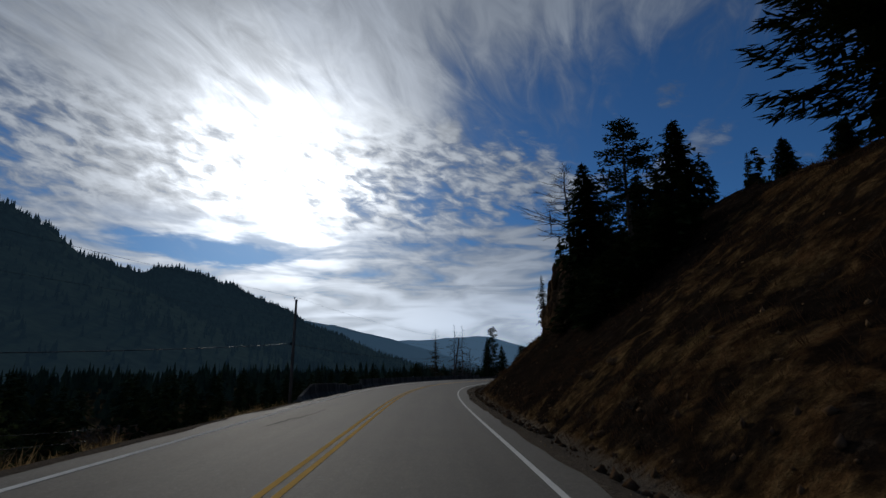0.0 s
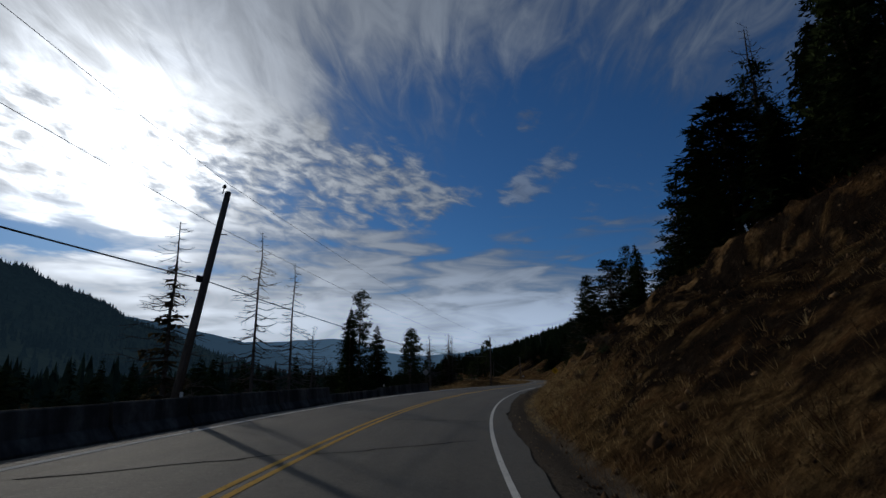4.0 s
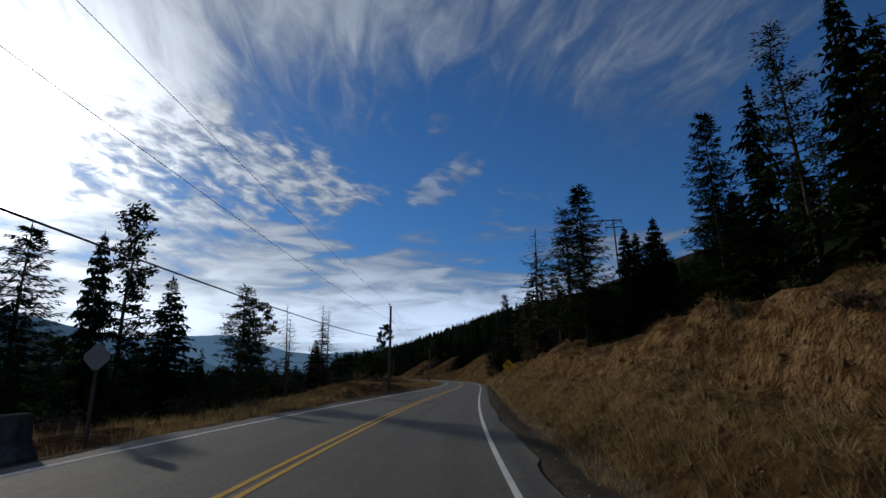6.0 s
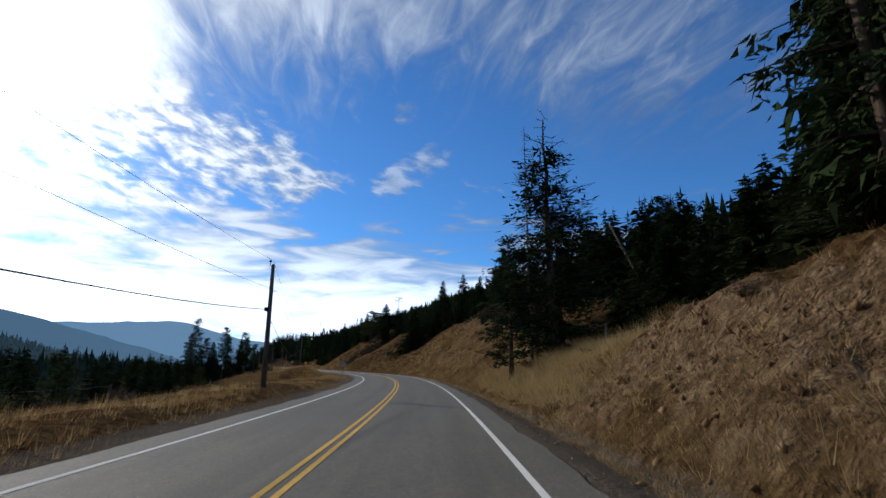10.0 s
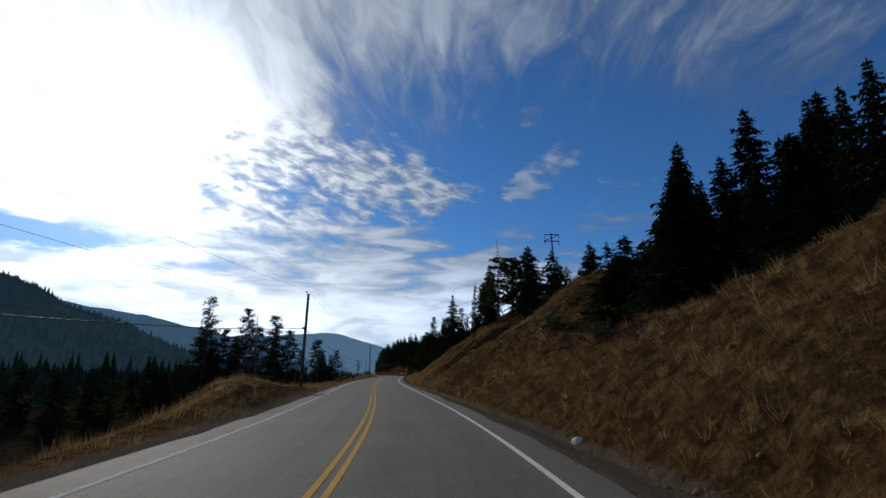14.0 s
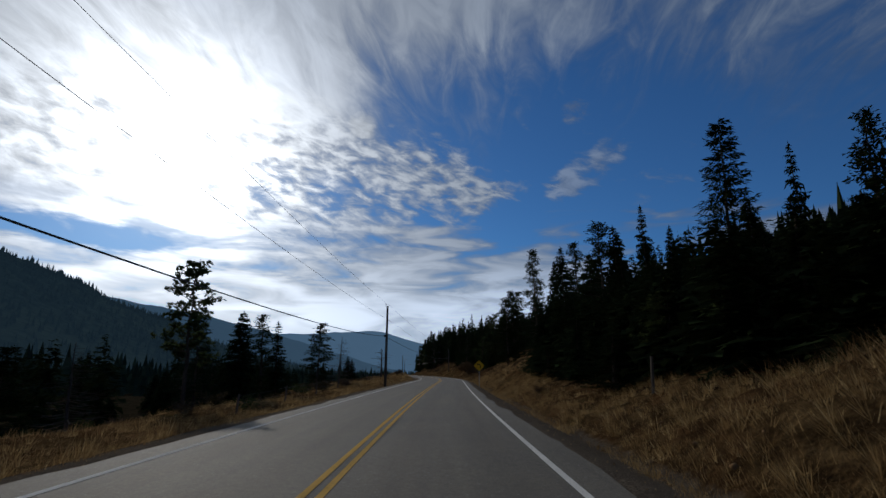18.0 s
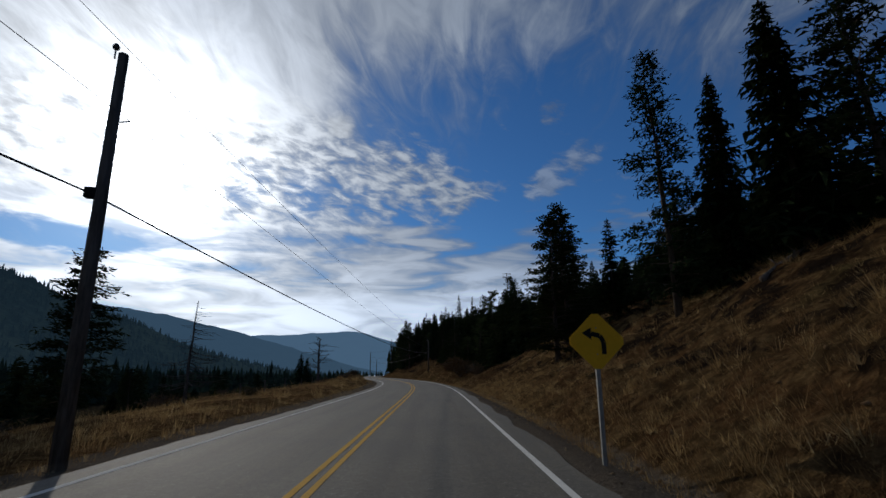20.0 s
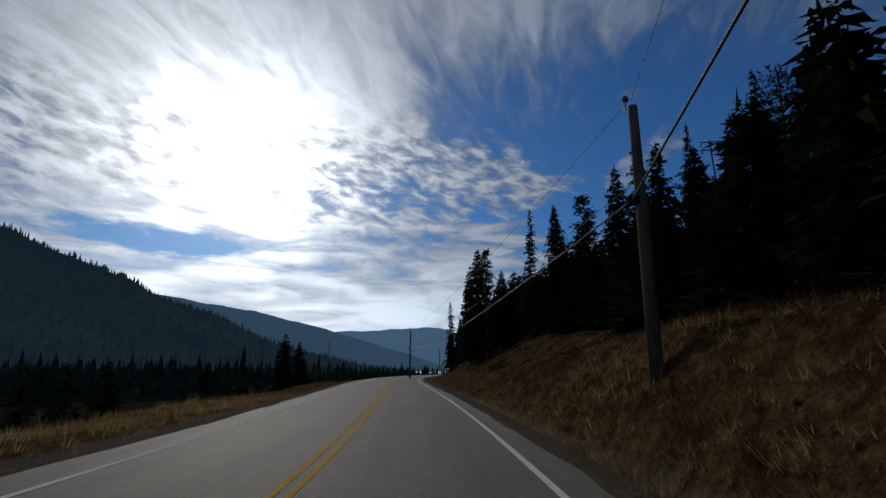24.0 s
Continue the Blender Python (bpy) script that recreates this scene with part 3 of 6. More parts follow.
def height(s, d):
    s, d = np.broadcast_arrays(np.asarray(s, float), np.asarray(d, float))
    a, b = np.tan(np.radians(hermite(BROW, s))), np.tan(np.radians(hermite(BANK, s)))
    brow = np.clip((1.75 - 2 * a + b * TOE) / np.maximum(b - a, 0.05), TOE + 0.5, 30)
    top = -0.25 + b * (brow - TOE)
    past = np.maximum(d - brow, 0)
    hill = 0.10 * past + 0.11 * np.maximum(past - 10, 0) + 0.14 * np.maximum(past - 45, 0)
    hill = np.minimum(hill, 150 + 0.05 * past)
    bank = np.clip(d - TOE, 0, None)
    right = -0.25 * step(d, 4.0, TOE) + np.minimum(b * bank, top + 0.25) + hill
    rough = 0.30 * fbm(s * 0.16, d * 0.30, 5) * step(d, TOE - 0.2, TOE + 3) * (1 + 0.8 * step(a, 0.5, 0.9))
    face = step(s, 42, 50) * (1 - step(s, 64, 80))
    right = right + face * (5.2 + 1.6 * fbm(s * 0.2, s * 0 + 3.3, 3)) * step(d + 0.9 * fbm(s * 0.35, d * 0 + 9.1, 3), brow - 1.0, brow + 0.6)
    right = right + face * step(d, brow - 2.2, brow - 0.4) * (1 - step(d, brow + 1.5, brow + 3)) * (0.45 * fbm(s * 0.9 + 3, d * 1.1, 3) + 0.25 * np.abs(fbm(s * 1.7, d * 0.4 + 6, 2)))
    torn = (step(s, 88, 100) * (1 - step(s, 182, 196)) + step(s, 206, 213) * (1 - step(s, 222, 228))) * step(d, TOE + 1.5, TOE + 3) * (1 - step(d - brow, 0.5, 1.5))
    rough = rough + torn * (0.22 * fbm(s * 0.8, d * 0.7 + 30, 2) + 0.30 * np.abs(fbm(s * 0.45 + 7, d * 0.12, 2)))
    # a torn edge under the brow of the cuttings, with gullies below it
    ragged = brow + 0.45 * fbm(s * 0.55 + 11, s * 0 + 2.0, 4)
    deep = CUTS(s) * (0.75 + 0.5 * fbm(s * 0.21, s * 0 + 6.0, 2)) * np.clip((brow - TOE) / 4.0, 0.5, 2.6)
    rough = rough - deep * step(d, TOE + 0.3 * (ragged - TOE), ragged - 0.7) * (1 - step(d, ragged - 0.6, ragged + 0.05))
    rough = rough - CUTS(s) * 0.16 * np.clip((brow - TOE) / 4.0, 0.8, 2.4) * np.abs(fbm(s * 1.3 + 0.5 * fbm(s * 0.4, d * 0.6, 2), d * 0.18, 3)) * step(d, TOE + 1.2, TOE + 3) * (1 - step(d, brow, brow + 1))
    crumble = CUTS(s) * step(d, ragged - 3.0, ragged - 1.2) * (1 - step(d, ragged + 0.2, ragged + 0.8))
    rough = rough + crumble * (0.22 * fbm(s * 1.1 + 2, d * 0.5, 3) - 0.30 * step(fbm(s * 1.6, d * 0.25 + 8, 2), 0.25, 0.6))
    tuft = step(d, TOE - 0.3, TOE + 1.0) * (1 - step(d, brow + 6, brow + 12))
    rough = rough + tuft * (0.13 * fbm(s * 0.75, d * 0.9, 3) + 0.05 * fbm(s * 1.9 + 4, d * 2.3, 2))
    soft = -0.35 * np.exp(-((d - brow) / 1.2) ** 2) * step(brow, TOE + 1, TOE + 3)
    e = -d
    v = 4.2 + hermite(VERGE, s)
    drop = hermite(DROP, s)
    left = -0.12 * step(e, 3.9, 4.6) - 0.35 * step(e, 4.6, v) + drop * step(e, v, v + 22) - 0.004 * np.maximum(e - 60, 0)
    left = left + hermite(LIFT, s) * step(e, 4.9, 7.0) * (1 - step(e, 9.0, 14.0))
    left = left + 0.22 * fbm(s * 0.13 + 40, d * 0.22, 4) * step(e, 4.8, 8)
    left = left - 4.5 * step(s, 286, 296) * (1 - step(s, 314, 326)) * step(e, 6.2, 12.0)
    return level(s) + tilt(s, d) + np.where(d > 0, right + rough + soft, left)


def ground_at(x, y):
    s, d = along(x, y)
    return float(height(s, d))


# ---- ground: one sheet ----
S = np.concatenate([np.arange(-900, -130, 70.0), np.arange(-130, -14, 6), np.arange(-14, 560, 0.55), np.arange(560, 760, 6), np.arange(760, 3600, 90)])
D = np.concatenate([[-4200, -3000, -2000, -1200, -700, -420, -260, -170], np.arange(-120, -40, 8.0), np.arange(-40, -16, 2.0), np.arange(-16, -4.6, 0.8), [-4.3, -3.8, -1.5, 1.5, 3.8, 4.2],
                    np.arange(4.6, 15, 0.25), np.arange(15, 24, 0.5), np.arange(24, 40, 1.6), np.arange(40, 130, 8), [140, 160, 190, 240, 320, 450, 700, 1100, 1800, 3000, 4200]])
SS, DD = np.meshgrid(S, D, indexing="ij")
GX, GY = spot(SS, DD)
GZ = height(SS, DD)
GZ = np.where(np.abs(DD) < 3.9, level(SS) + tilt(SS, DD) - 0.08, GZ)
ns, nd = SS.shape
gv = np.stack([GX, GY, GZ], -1).reshape(-1, 3)
gi = np.arange(ns * nd).reshape(ns, nd)
gf = np.stack([gi[:-1, :-1], gi[:-1, 1:], gi[1:, 1:], gi[1:, :-1]], -1).reshape(-1, 4)
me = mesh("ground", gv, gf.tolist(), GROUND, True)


def mark(name, values):
    me.attributes.new(name, "FLOAT", "POINT").data.foreach_set("value", np.clip(values, 0, 1).astype(np.float32).ravel())


cut = step(SS, 84, 100) * (1 - step(SS, 182, 196)) + 0.9 * step(SS, 207, 214) * (1 - step(SS, 222, 228)) + 0.75 * step(SS, 258, 268) * (1 - step(SS, 274, 288)) * step(DD, 12, 16)
brow_a = np.tan(np.radians(hermite(BROW, SS)))
brow_b = np.tan(np.radians(hermite(BANK, SS)))
brow_d = np.clip((1.75 - 2 * brow_a + brow_b * TOE) / np.maximum(brow_b - brow_a, 0.05), TOE + 0.5, 30)
mark("earth", (0.35 + 0.65 * step(SS, 98, 108)) * np.maximum(cut, CUTS(SS)) * (0.45 * step(DD, TOE + 0.6, TOE + 2.0) + 0.55 * step(DD - brow_d, -4.5, -2.0)) * (1 - step(DD - brow_d, -0.1, 0.8)))
mark("rock", 0.95 * step(SS, 42, 48) * (1 - step(SS, 66, 80)) * step(DD - brow_d, -2.0, -0.8) * (1 - step(DD - brow_d, 0.8, 2)))
# dark earth and scrub; part of the bank's shade is put in the colour
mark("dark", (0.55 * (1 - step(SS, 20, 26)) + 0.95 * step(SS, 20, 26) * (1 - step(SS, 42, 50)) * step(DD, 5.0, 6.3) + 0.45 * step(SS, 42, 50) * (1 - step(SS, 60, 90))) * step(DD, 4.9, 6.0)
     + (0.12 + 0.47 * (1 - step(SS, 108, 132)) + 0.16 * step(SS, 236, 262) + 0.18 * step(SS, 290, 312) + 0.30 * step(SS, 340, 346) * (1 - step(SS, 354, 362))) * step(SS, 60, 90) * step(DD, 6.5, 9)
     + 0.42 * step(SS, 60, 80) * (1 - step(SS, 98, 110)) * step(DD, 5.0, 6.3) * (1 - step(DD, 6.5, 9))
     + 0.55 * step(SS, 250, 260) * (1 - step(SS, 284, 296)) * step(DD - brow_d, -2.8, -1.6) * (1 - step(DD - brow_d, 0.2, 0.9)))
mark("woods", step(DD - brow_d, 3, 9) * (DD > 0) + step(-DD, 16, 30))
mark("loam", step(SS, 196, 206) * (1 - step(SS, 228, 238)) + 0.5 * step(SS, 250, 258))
mark("verge", DD < -4.0)
mark("gravel", np.where(np.abs(DD) < 4.9, 1.0, 0.9 * (1 - step(np.abs(DD), 4.9, 6.2))))
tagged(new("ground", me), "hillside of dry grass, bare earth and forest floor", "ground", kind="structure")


# ---- road ----
def ribbon(name, d0, d1, lift, material, s0=-120.0, s1=700.0, ds=2.0, cells=1, shift=None):
    s = np.arange(s0, s1 + 0.01, ds)
    dd = np.linspace(d0, d1, cells + 1)
    a, b = np.meshgrid(s, dd, indexing="ij")
    if shift:
        b = b + hermite(shift, a)
    if cells > 1:
        b[:, 0] += 0.10 * fbm(s * 0.35, s * 0 + 5.0, 3) + 0.04 * fbm(s * 1.3, s * 0 + 8.0, 2)
        b[:, -1] += 0.10 * fbm(s * 0.35, s * 0 + 2.0, 3) + 0.04 * fbm(s * 1.3, s * 0 + 4.0, 2)
    x, y = spot(a, b)
    z = level(a) + tilt(a, b) + lift
    n, m = a.shape
    i = np.arange(n * m).reshape(n, m)
    f = np.stack([i[:-1, :-1], i[:-1, 1:], i[1:, 1:], i[1:, :-1]], -1).reshape(-1, 4)
    out = mesh(name, np.stack([x, y, z], -1).reshape(-1, 3), f.tolist(), material)
    out.attributes.new("along", "FLOAT", "POINT").data.foreach_set("value", a.astype(np.float32).ravel())
    out.attributes.new("across", "FLOAT", "POINT").data.foreach_set("value", b.astype(np.float32).ravel())
    return out


# the lane is wider through the first bend
WIDER = {"yellow_line": [(-120, -0.25), (0, -0.27), (27, -0.36), (60, -0.36), (110, -0.38), (150, -0.25), (192, -0.16), (230, 0), (266, 0.12), (319, 0.02), (420, 0), (470, 0), (513, 0.06), (4000, 0)],
         "white_line": [(-120, -0.1), (0, -0.1), (27, -0.2), (60, -0.3), (110, -0.35), (150, -0.2), (192, -0.1), (230, 0.1), (266, 0.25), (319, 0.0), (420, -0.1), (470, -0.2), (513, 0.15), (4000, 0)]}
EDGE = [(-120, 0.0), (0, 0.0), (27, -0.10), (60, -0.12), (110, -0.10), (192, -0.18), (266, -0.14), (319, -0.09), (400, -0.05), (470, 0.05), (513, 0.04), (4000, 0)]
tagged(new("road", ribbon("road", -4.05, 4.02, 0.0, ASPHALT, ds=0.8, cells=12)), "grey worn asphalt two-lane mountain road", "road", kind="structure")
for name, d, w, mat, label in (("yellow_line", -0.112, 0.102, YELLOW, "worn yellow centre line on asphalt"), ("yellow_line", 0.112, 0.102, YELLOW, "worn yellow centre line on asphalt"),
                               ("white_line", 3.42, 0.115, WHITE, "worn white edge line on asphalt"), ("white_line", -3.28, 0.125, WHITE, "worn white edge line on asphalt")):
    tagged(new(name, ribbon(name, d - w / 2, d + w / 2, 0.006, mat, shift=WIDER[name] if d < 3 else EDGE)), label, "road marking", kind="structure")


# ---- far country ----
def range_of_hills(name, label, crest, depth, material, bumps, seed):
    """A ridge from its crest's plan: points (x, y, z); it falls to the valley on both sides."""
    pts = [Vector(p) for p in crest]
    k = np.linspace(0, len(pts) - 1, 140)
    xs, ys, zs = (hermite(list(enumerate(p[a] for p in pts)), k) for a in range(3))
    tx, ty = np.gradient(xs), np.gradient(ys)
    n = np.hypot(tx, ty)
    nx, ny = ty / n, -tx / n
    across = np.array([-1.0, -0.6, -0.3, -0.12, -0.04, 0, 0.04, 0.12, 0.3, 0.6, 1.0])
    fall = 1 - np.abs(across) ** 0.8
    A, K = np.meshgrid(across, np.arange(len(k)), indexing="ij")
    x = xs[K] + nx[K] * A * depth
    y = ys[K] + ny[K] * A * depth
    z = -12 + (zs[K] + 12) * fall[:, None] * (1 + 0.08 * fbm(x / 160 + seed, y / 160)) + bumps * fbm(x / 40 + seed, y / 40, 3) * fall[:, None]
    na, nk = A.shape
    i = np.arange(na * nk).reshape(na, nk)
    f = np.stack([i[:-1, :-1], i[:-1, 1:], i[1:, 1:], i[1:, :-1]], -1).reshape(-1, 4)
    tagged(new(name, mesh(name, np.stack([x, y, z], -1).reshape(-1, 3), f.tolist(), material, True)), label, "mountain", kind="structure")
    return xs, ys, zs, nx, ny


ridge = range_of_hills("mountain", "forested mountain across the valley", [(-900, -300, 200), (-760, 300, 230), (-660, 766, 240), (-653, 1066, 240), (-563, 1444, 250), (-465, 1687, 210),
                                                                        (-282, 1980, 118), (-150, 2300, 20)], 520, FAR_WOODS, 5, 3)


def backdrop(label, dist, table, material):
    """A far range by its outline: bearing and height in degrees from the middle of the road."""
    az = np.linspace(table[0][0], table[-1][0], 160)
    el = hermite(table, az) + 0.10 * fbm(az * 0.6, az * 0 + dist * 0.01, 4)
    v, f = [], []
    for i, (a, e) in enumerate(zip(np.radians(az), np.radians(el))):
        for r, t in ((dist - 700, -0.004), (dist - 250, 0.62), (dist, 1.0)):
            v.append((80 + r * math.sin(a), 240 + r * math.cos(a), max(dist * math.tan(e) * t, -20)))
        if i:
            k = 3 * i
            f += [(k - 3, k, k + 1, k - 2), (k - 2, k + 1, k + 2, k - 1)]
    tagged(new("backdrop", mesh("backdrop", v, f, material, True)), label, "mountain range", kind="structure")


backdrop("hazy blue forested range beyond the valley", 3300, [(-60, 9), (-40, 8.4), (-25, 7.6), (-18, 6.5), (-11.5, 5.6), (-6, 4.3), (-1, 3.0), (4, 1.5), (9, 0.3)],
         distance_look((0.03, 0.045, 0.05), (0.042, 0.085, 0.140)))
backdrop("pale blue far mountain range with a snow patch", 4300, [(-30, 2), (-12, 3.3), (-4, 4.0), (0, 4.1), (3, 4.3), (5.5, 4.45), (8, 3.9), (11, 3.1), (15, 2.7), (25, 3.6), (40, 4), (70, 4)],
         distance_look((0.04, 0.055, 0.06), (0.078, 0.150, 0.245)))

# ---- trees ----
def thing(name, label, category, group="", at=None):
    ob = new(name)
    ob.empty_display_size = 0.3
    if at is not None:
        ob.matrix_basis = at
    return tagged(ob, label, category, group)


def trunk_mesh(rng, h, r, material, lean=0.02, sides=7):
    b = Build()
    n = 9
    wob = [(rng.uniform(-1, 1) * lean * h * 0.25, rng.uniform(-1, 1) * lean * h * 0.25) for _ in range(n)]
    pts = [(wob[i][0] * (i / (n - 1)), wob[i][1] * (i / (n - 1)), h * i / (n - 1) - (0.4 if i == 0 else 0)) for i in range(n)]
    b.tube(pts, [r * (1.25 if i == 0 else 1.0) * (1 - 0.94 * i / (n - 1)) + 0.012 for i in range(n)], sides)
    return b.mesh("trunk", material, True), pts


def spray(b, rng, p, out, length, width, droop, n, lift=0.0):
    """One flat bough of needles: a spine with jagged side twigs."""
    side = Vector((-out.y, out.x, 0)).normalized()
    prev = Vector(p)
    for i in range(n):
        u = (i + 1) / n
        q = Vector(p) + out * (length * u) + Vector((0, 0, lift * length * u - droop * length * u * u)) + Vector((rng.uniform(-1, 1), rng.uniform(-1, 1), rng.uniform(-1, 1))) * (0.06 * length)
        w = width * (math.sin(math.pi * min(u * 0.85 + 0.15, 1.0)) * 0.9 + 0.12)
        for sgn in (1, -1):
            tip = (prev + q) * 0.5 + side * (sgn * w * rng.uniform(0.5, 1.25)) + out * (w * rng.uniform(0.2, 0.9)) + Vector((0, 0, -w * rng.uniform(0.0, 0.75)))
            mid = q + Vector((0, 0, rng.uniform(-0.05, 0.12))) * width
            b.add([prev, tip, mid], [(0, 1, 2)])
        if rng.random() < 0.6:
            tip = q + Vector((rng.uniform(-0.4, 0.4), rng.uniform(-0.4, 0.4), -rng.uniform(0.3, 0.9))) * width * 0.8
            b.add([prev, tip, q], [(0, 1, 2)])
        prev = q


def fir_crown(rng, h, radius, low=0.08, whorl=0.36, fullness=1.0, ragged=0.25, material=None, gaps=0.0):
    b = Build()
    z = h * low
    while z < h * 0.985:
        u = z / h
        reach = radius * ((1 - u) ** 0.68) * (0.55 + 0.45 * min(1, (u - low) / 0.12 + 0.25)) + 0.12
        n = max(4, int(7 * fullness - 2.5 * u))
        a0 = rng.uniform(0, math.tau)
        for k in range(n):
            if rng.random() < gaps:
                continue
            a = a0 + k * math.tau / n + rng.uniform(-0.35, 0.35)
            length = reach * (1 - ragged * rng.random() * 1.6 + ragged * 0.5 * (rng.random() < 0.12))
            out = Vector((math.cos(a), math.sin(a), 0))
            spray(b, rng, (0, 0, z + rng.uniform(-0.15, 0.15)), out, length, 0.34 * length + 0.20, 0.42 - 0.25 * u, 5 if length > 1.2 else 3, 0.30 * u + 0.02)
        z += whorl * (1.15 - 0.55 * u) * rng.uniform(0.75, 1.25)
    for k in range(5):
        a = k * math.tau / 5
        b.add([(0, 0, h * 1.012), (0.10 * math.cos(a), 0.10 * math.sin(a), h * 0.965), (0.10 * math.cos(a + 1), 0.10 * math.sin(a + 1), h * 0.96)], [(0, 1, 2)])
    return b.mesh("crown", material or NEEDLES)


def layered_crown(rng, h, radius, low):
    """A fir with separate flat boughs of fine twigs, turned up at their tips, and air between the layers."""
    b = Build()
    z = h * low
    while z < h * 0.985:
        u = (z / h - low) / (1 - low)
        reach = radius * ((1 - u) ** 0.62) * (0.75 + 0.25 * min(1, u / 0.12)) + 0.15
        n = 7 if u < 0.7 else 5
        a0 = rng.uniform(0, math.tau)
        for k in range(n):
            if rng.random() < 0.08:
                continue
            a = a0 + k * math.tau / n + rng.uniform(-0.3, 0.3)
            length = reach * rng.uniform(0.62, 1.12)
            out, side = Vector((math.cos(a), math.sin(a), 0)), Vector((-math.sin(a), math.cos(a), 0))
            zz, sag = z + rng.uniform(-0.15, 0.15), (0.30 - 0.35 * u) * length
            m = max(4, int(length / 0.30))
            for i in range(m):
                f = (i + 0.6) / m
                p = Vector((0, 0, zz)) + out * (length * f) + Vector((0, 0, -sag * math.sin(f * 2.4) + 0.10 * length * f * f))
                w = (0.20 + 0.30 * length * 0.5) * (1.05 - f) ** 0.6 * (0.5 + 0.5 * min(1, f * 3))
                for j in range(8):
                    q = p + side * (w * rng.uniform(-1, 1)) + out * rng.uniform(-0.12, 0.12) + Vector((0, 0, rng.uniform(-0.10, 0.06)))
                    d = (out * rng.uniform(0.5, 1.0) + side * (rng.uniform(-0.75, 0.75)) + Vector((0, 0, rng.uniform(-0.45, 0.15)))).normalized() * rng.uniform(0.34, 0.66)
                    e = d.cross(Vector((0, 0, 1))).normalized() * rng.uniform(0.055, 0.10) + Vector((0, 0, rng.uniform(-0.05, 0.05)))
                    b.add([q - e * 0.6, q + d * 0.45 + e, q + d], [(0, 1, 2)])
        z += 0.52 * (1.1 - 0.6 * u) * rng.uniform(0.75, 1.25)
    for k in range(5):
        a = k * math.tau / 5
        b.add([(0, 0, h * 1.012), (0.08 * math.cos(a), 0.08 * math.sin(a), h * 0.965), (0.08 * math.cos(a + 1), 0.08 * math.sin(a + 1), h * 0.96)], [(0, 1, 2)])
    return b.mesh("crown", NEEDLES)


def pine_crown(rng, h, radius, low, material=None):
    """An open pine: tufted boughs in clumps with air between them."""
    b, limbs = Build(), Build()
    z = h * low
    while z < h * 0.99:
        u = (z / h - low) / (1 - low)
        reach = radius * math.sqrt(max(0.05, 1 - (u * 1.25 - 0.35) ** 2)) * (1 - 0.35 * u)
        for k in range(rng.choice((2, 3, 3, 4))):
            a = rng.uniform(0, math.tau)
            length = reach * rng.uniform(0.45, 1.1)
            out = Vector((math.cos(a), math.sin(a), rng.uniform(-0.1, 0.45)))
            tip = Vector((0, 0, z)) + out * length
            limbs.tube([(0, 0, z - 0.1), Vector((0, 0, z)) + out * length * 0.5 + Vector((0, 0, -0.06 * length)), tip], [0.045, 0.03, 0.012], 4, False)
            for c in range(rng.choice((2, 3, 3))):
                o = Vector((0, 0, z)) + out * length * (0.55 + 0.25 * c) + Vector((rng.uniform(-0.3, 0.3), rng.uniform(-0.3, 0.3), rng.uniform(-0.15, 0.3)))
                for j in range(11):
                    v = Vector((rng.gauss(0, 1), rng.gauss(0, 1), rng.gauss(0.35, 0.8))).normalized() * rng.uniform(0.3, 0.62)
                    w = v.orthogonal().normalized() * 0.13
                    b.add([o - w * 0.6, o + v * 0.55 + w, o + v], [(0, 1, 2)])
                    b.add([o + w * 0.6, o + v * 0.55 - w, o + v * 0.9 - w], [(0, 1, 2)])
        z += rng.uniform(0.3, 0.62)
    return b.mesh("crown", material or PINE), limbs.mesh("branchwork", BARK)


def clump_crown(rng, h, radius, low, limb_material=None):
    """An old fir: uneven boughs that carry dense flat clumps of needles."""
    b, limbs = Build(), Build()
    z = h * low
    while z < h * 0.98:
        u = (z / h - low) / (1 - low)
        reach = radius * ((1 - u) ** 0.72) * (0.65 + 0.35 * min(1, u / 0.15)) + 0.25
        for k in range(5 if u < 0.75 else 4):
            a = rng.uniform(0, math.tau)
            length = reach * rng.uniform(0.5, 1.15)
            out = Vector((math.cos(a), math.sin(a), rng.uniform(-0.28, 0.12) + 0.3 * u))
            p0, p2 = Vector((0, 0, z)), Vector((0, 0, z)) + out * length
            limbs.tube([p0, p0 + out * length * 0.5 + Vector((0, 0, 0.05 * length)), p2], [0.04, 0.025, 0.008], 3, False)
            m = max(2, int(length / 0.42))
            for c in range(m):
                o = p0 + out * length * (0.30 + 0.70 * (c + rng.random()) / m) + Vector((rng.uniform(-0.2, 0.2), rng.uniform(-0.2, 0.2), rng.uniform(-0.12, 0.10)))
                for j in range(9):
                    q = o + Vector((rng.gauss(0, 0.24), rng.gauss(0, 0.24), rng.gauss(0, 0.10)))
                    v = (out * rng.uniform(0.1, 1.0) + Vector((rng.gauss(0, 0.6), rng.gauss(0, 0.6), rng.gauss(-0.12, 0.28)))).normalized() * rng.uniform(0.26, 0.50)
                    w = v.orthogonal().normalized() * rng.uniform(0.06, 0.12)
                    b.add([q - w, q + v * 0.5 + w, q + v], [(0, 1, 2)])
        z += rng.uniform(0.34, 0.62) * (1.1 - 0.5 * u)
    return b.mesh("crown", NEEDLES), limbs.mesh("branchwork", limb_material or BARK)


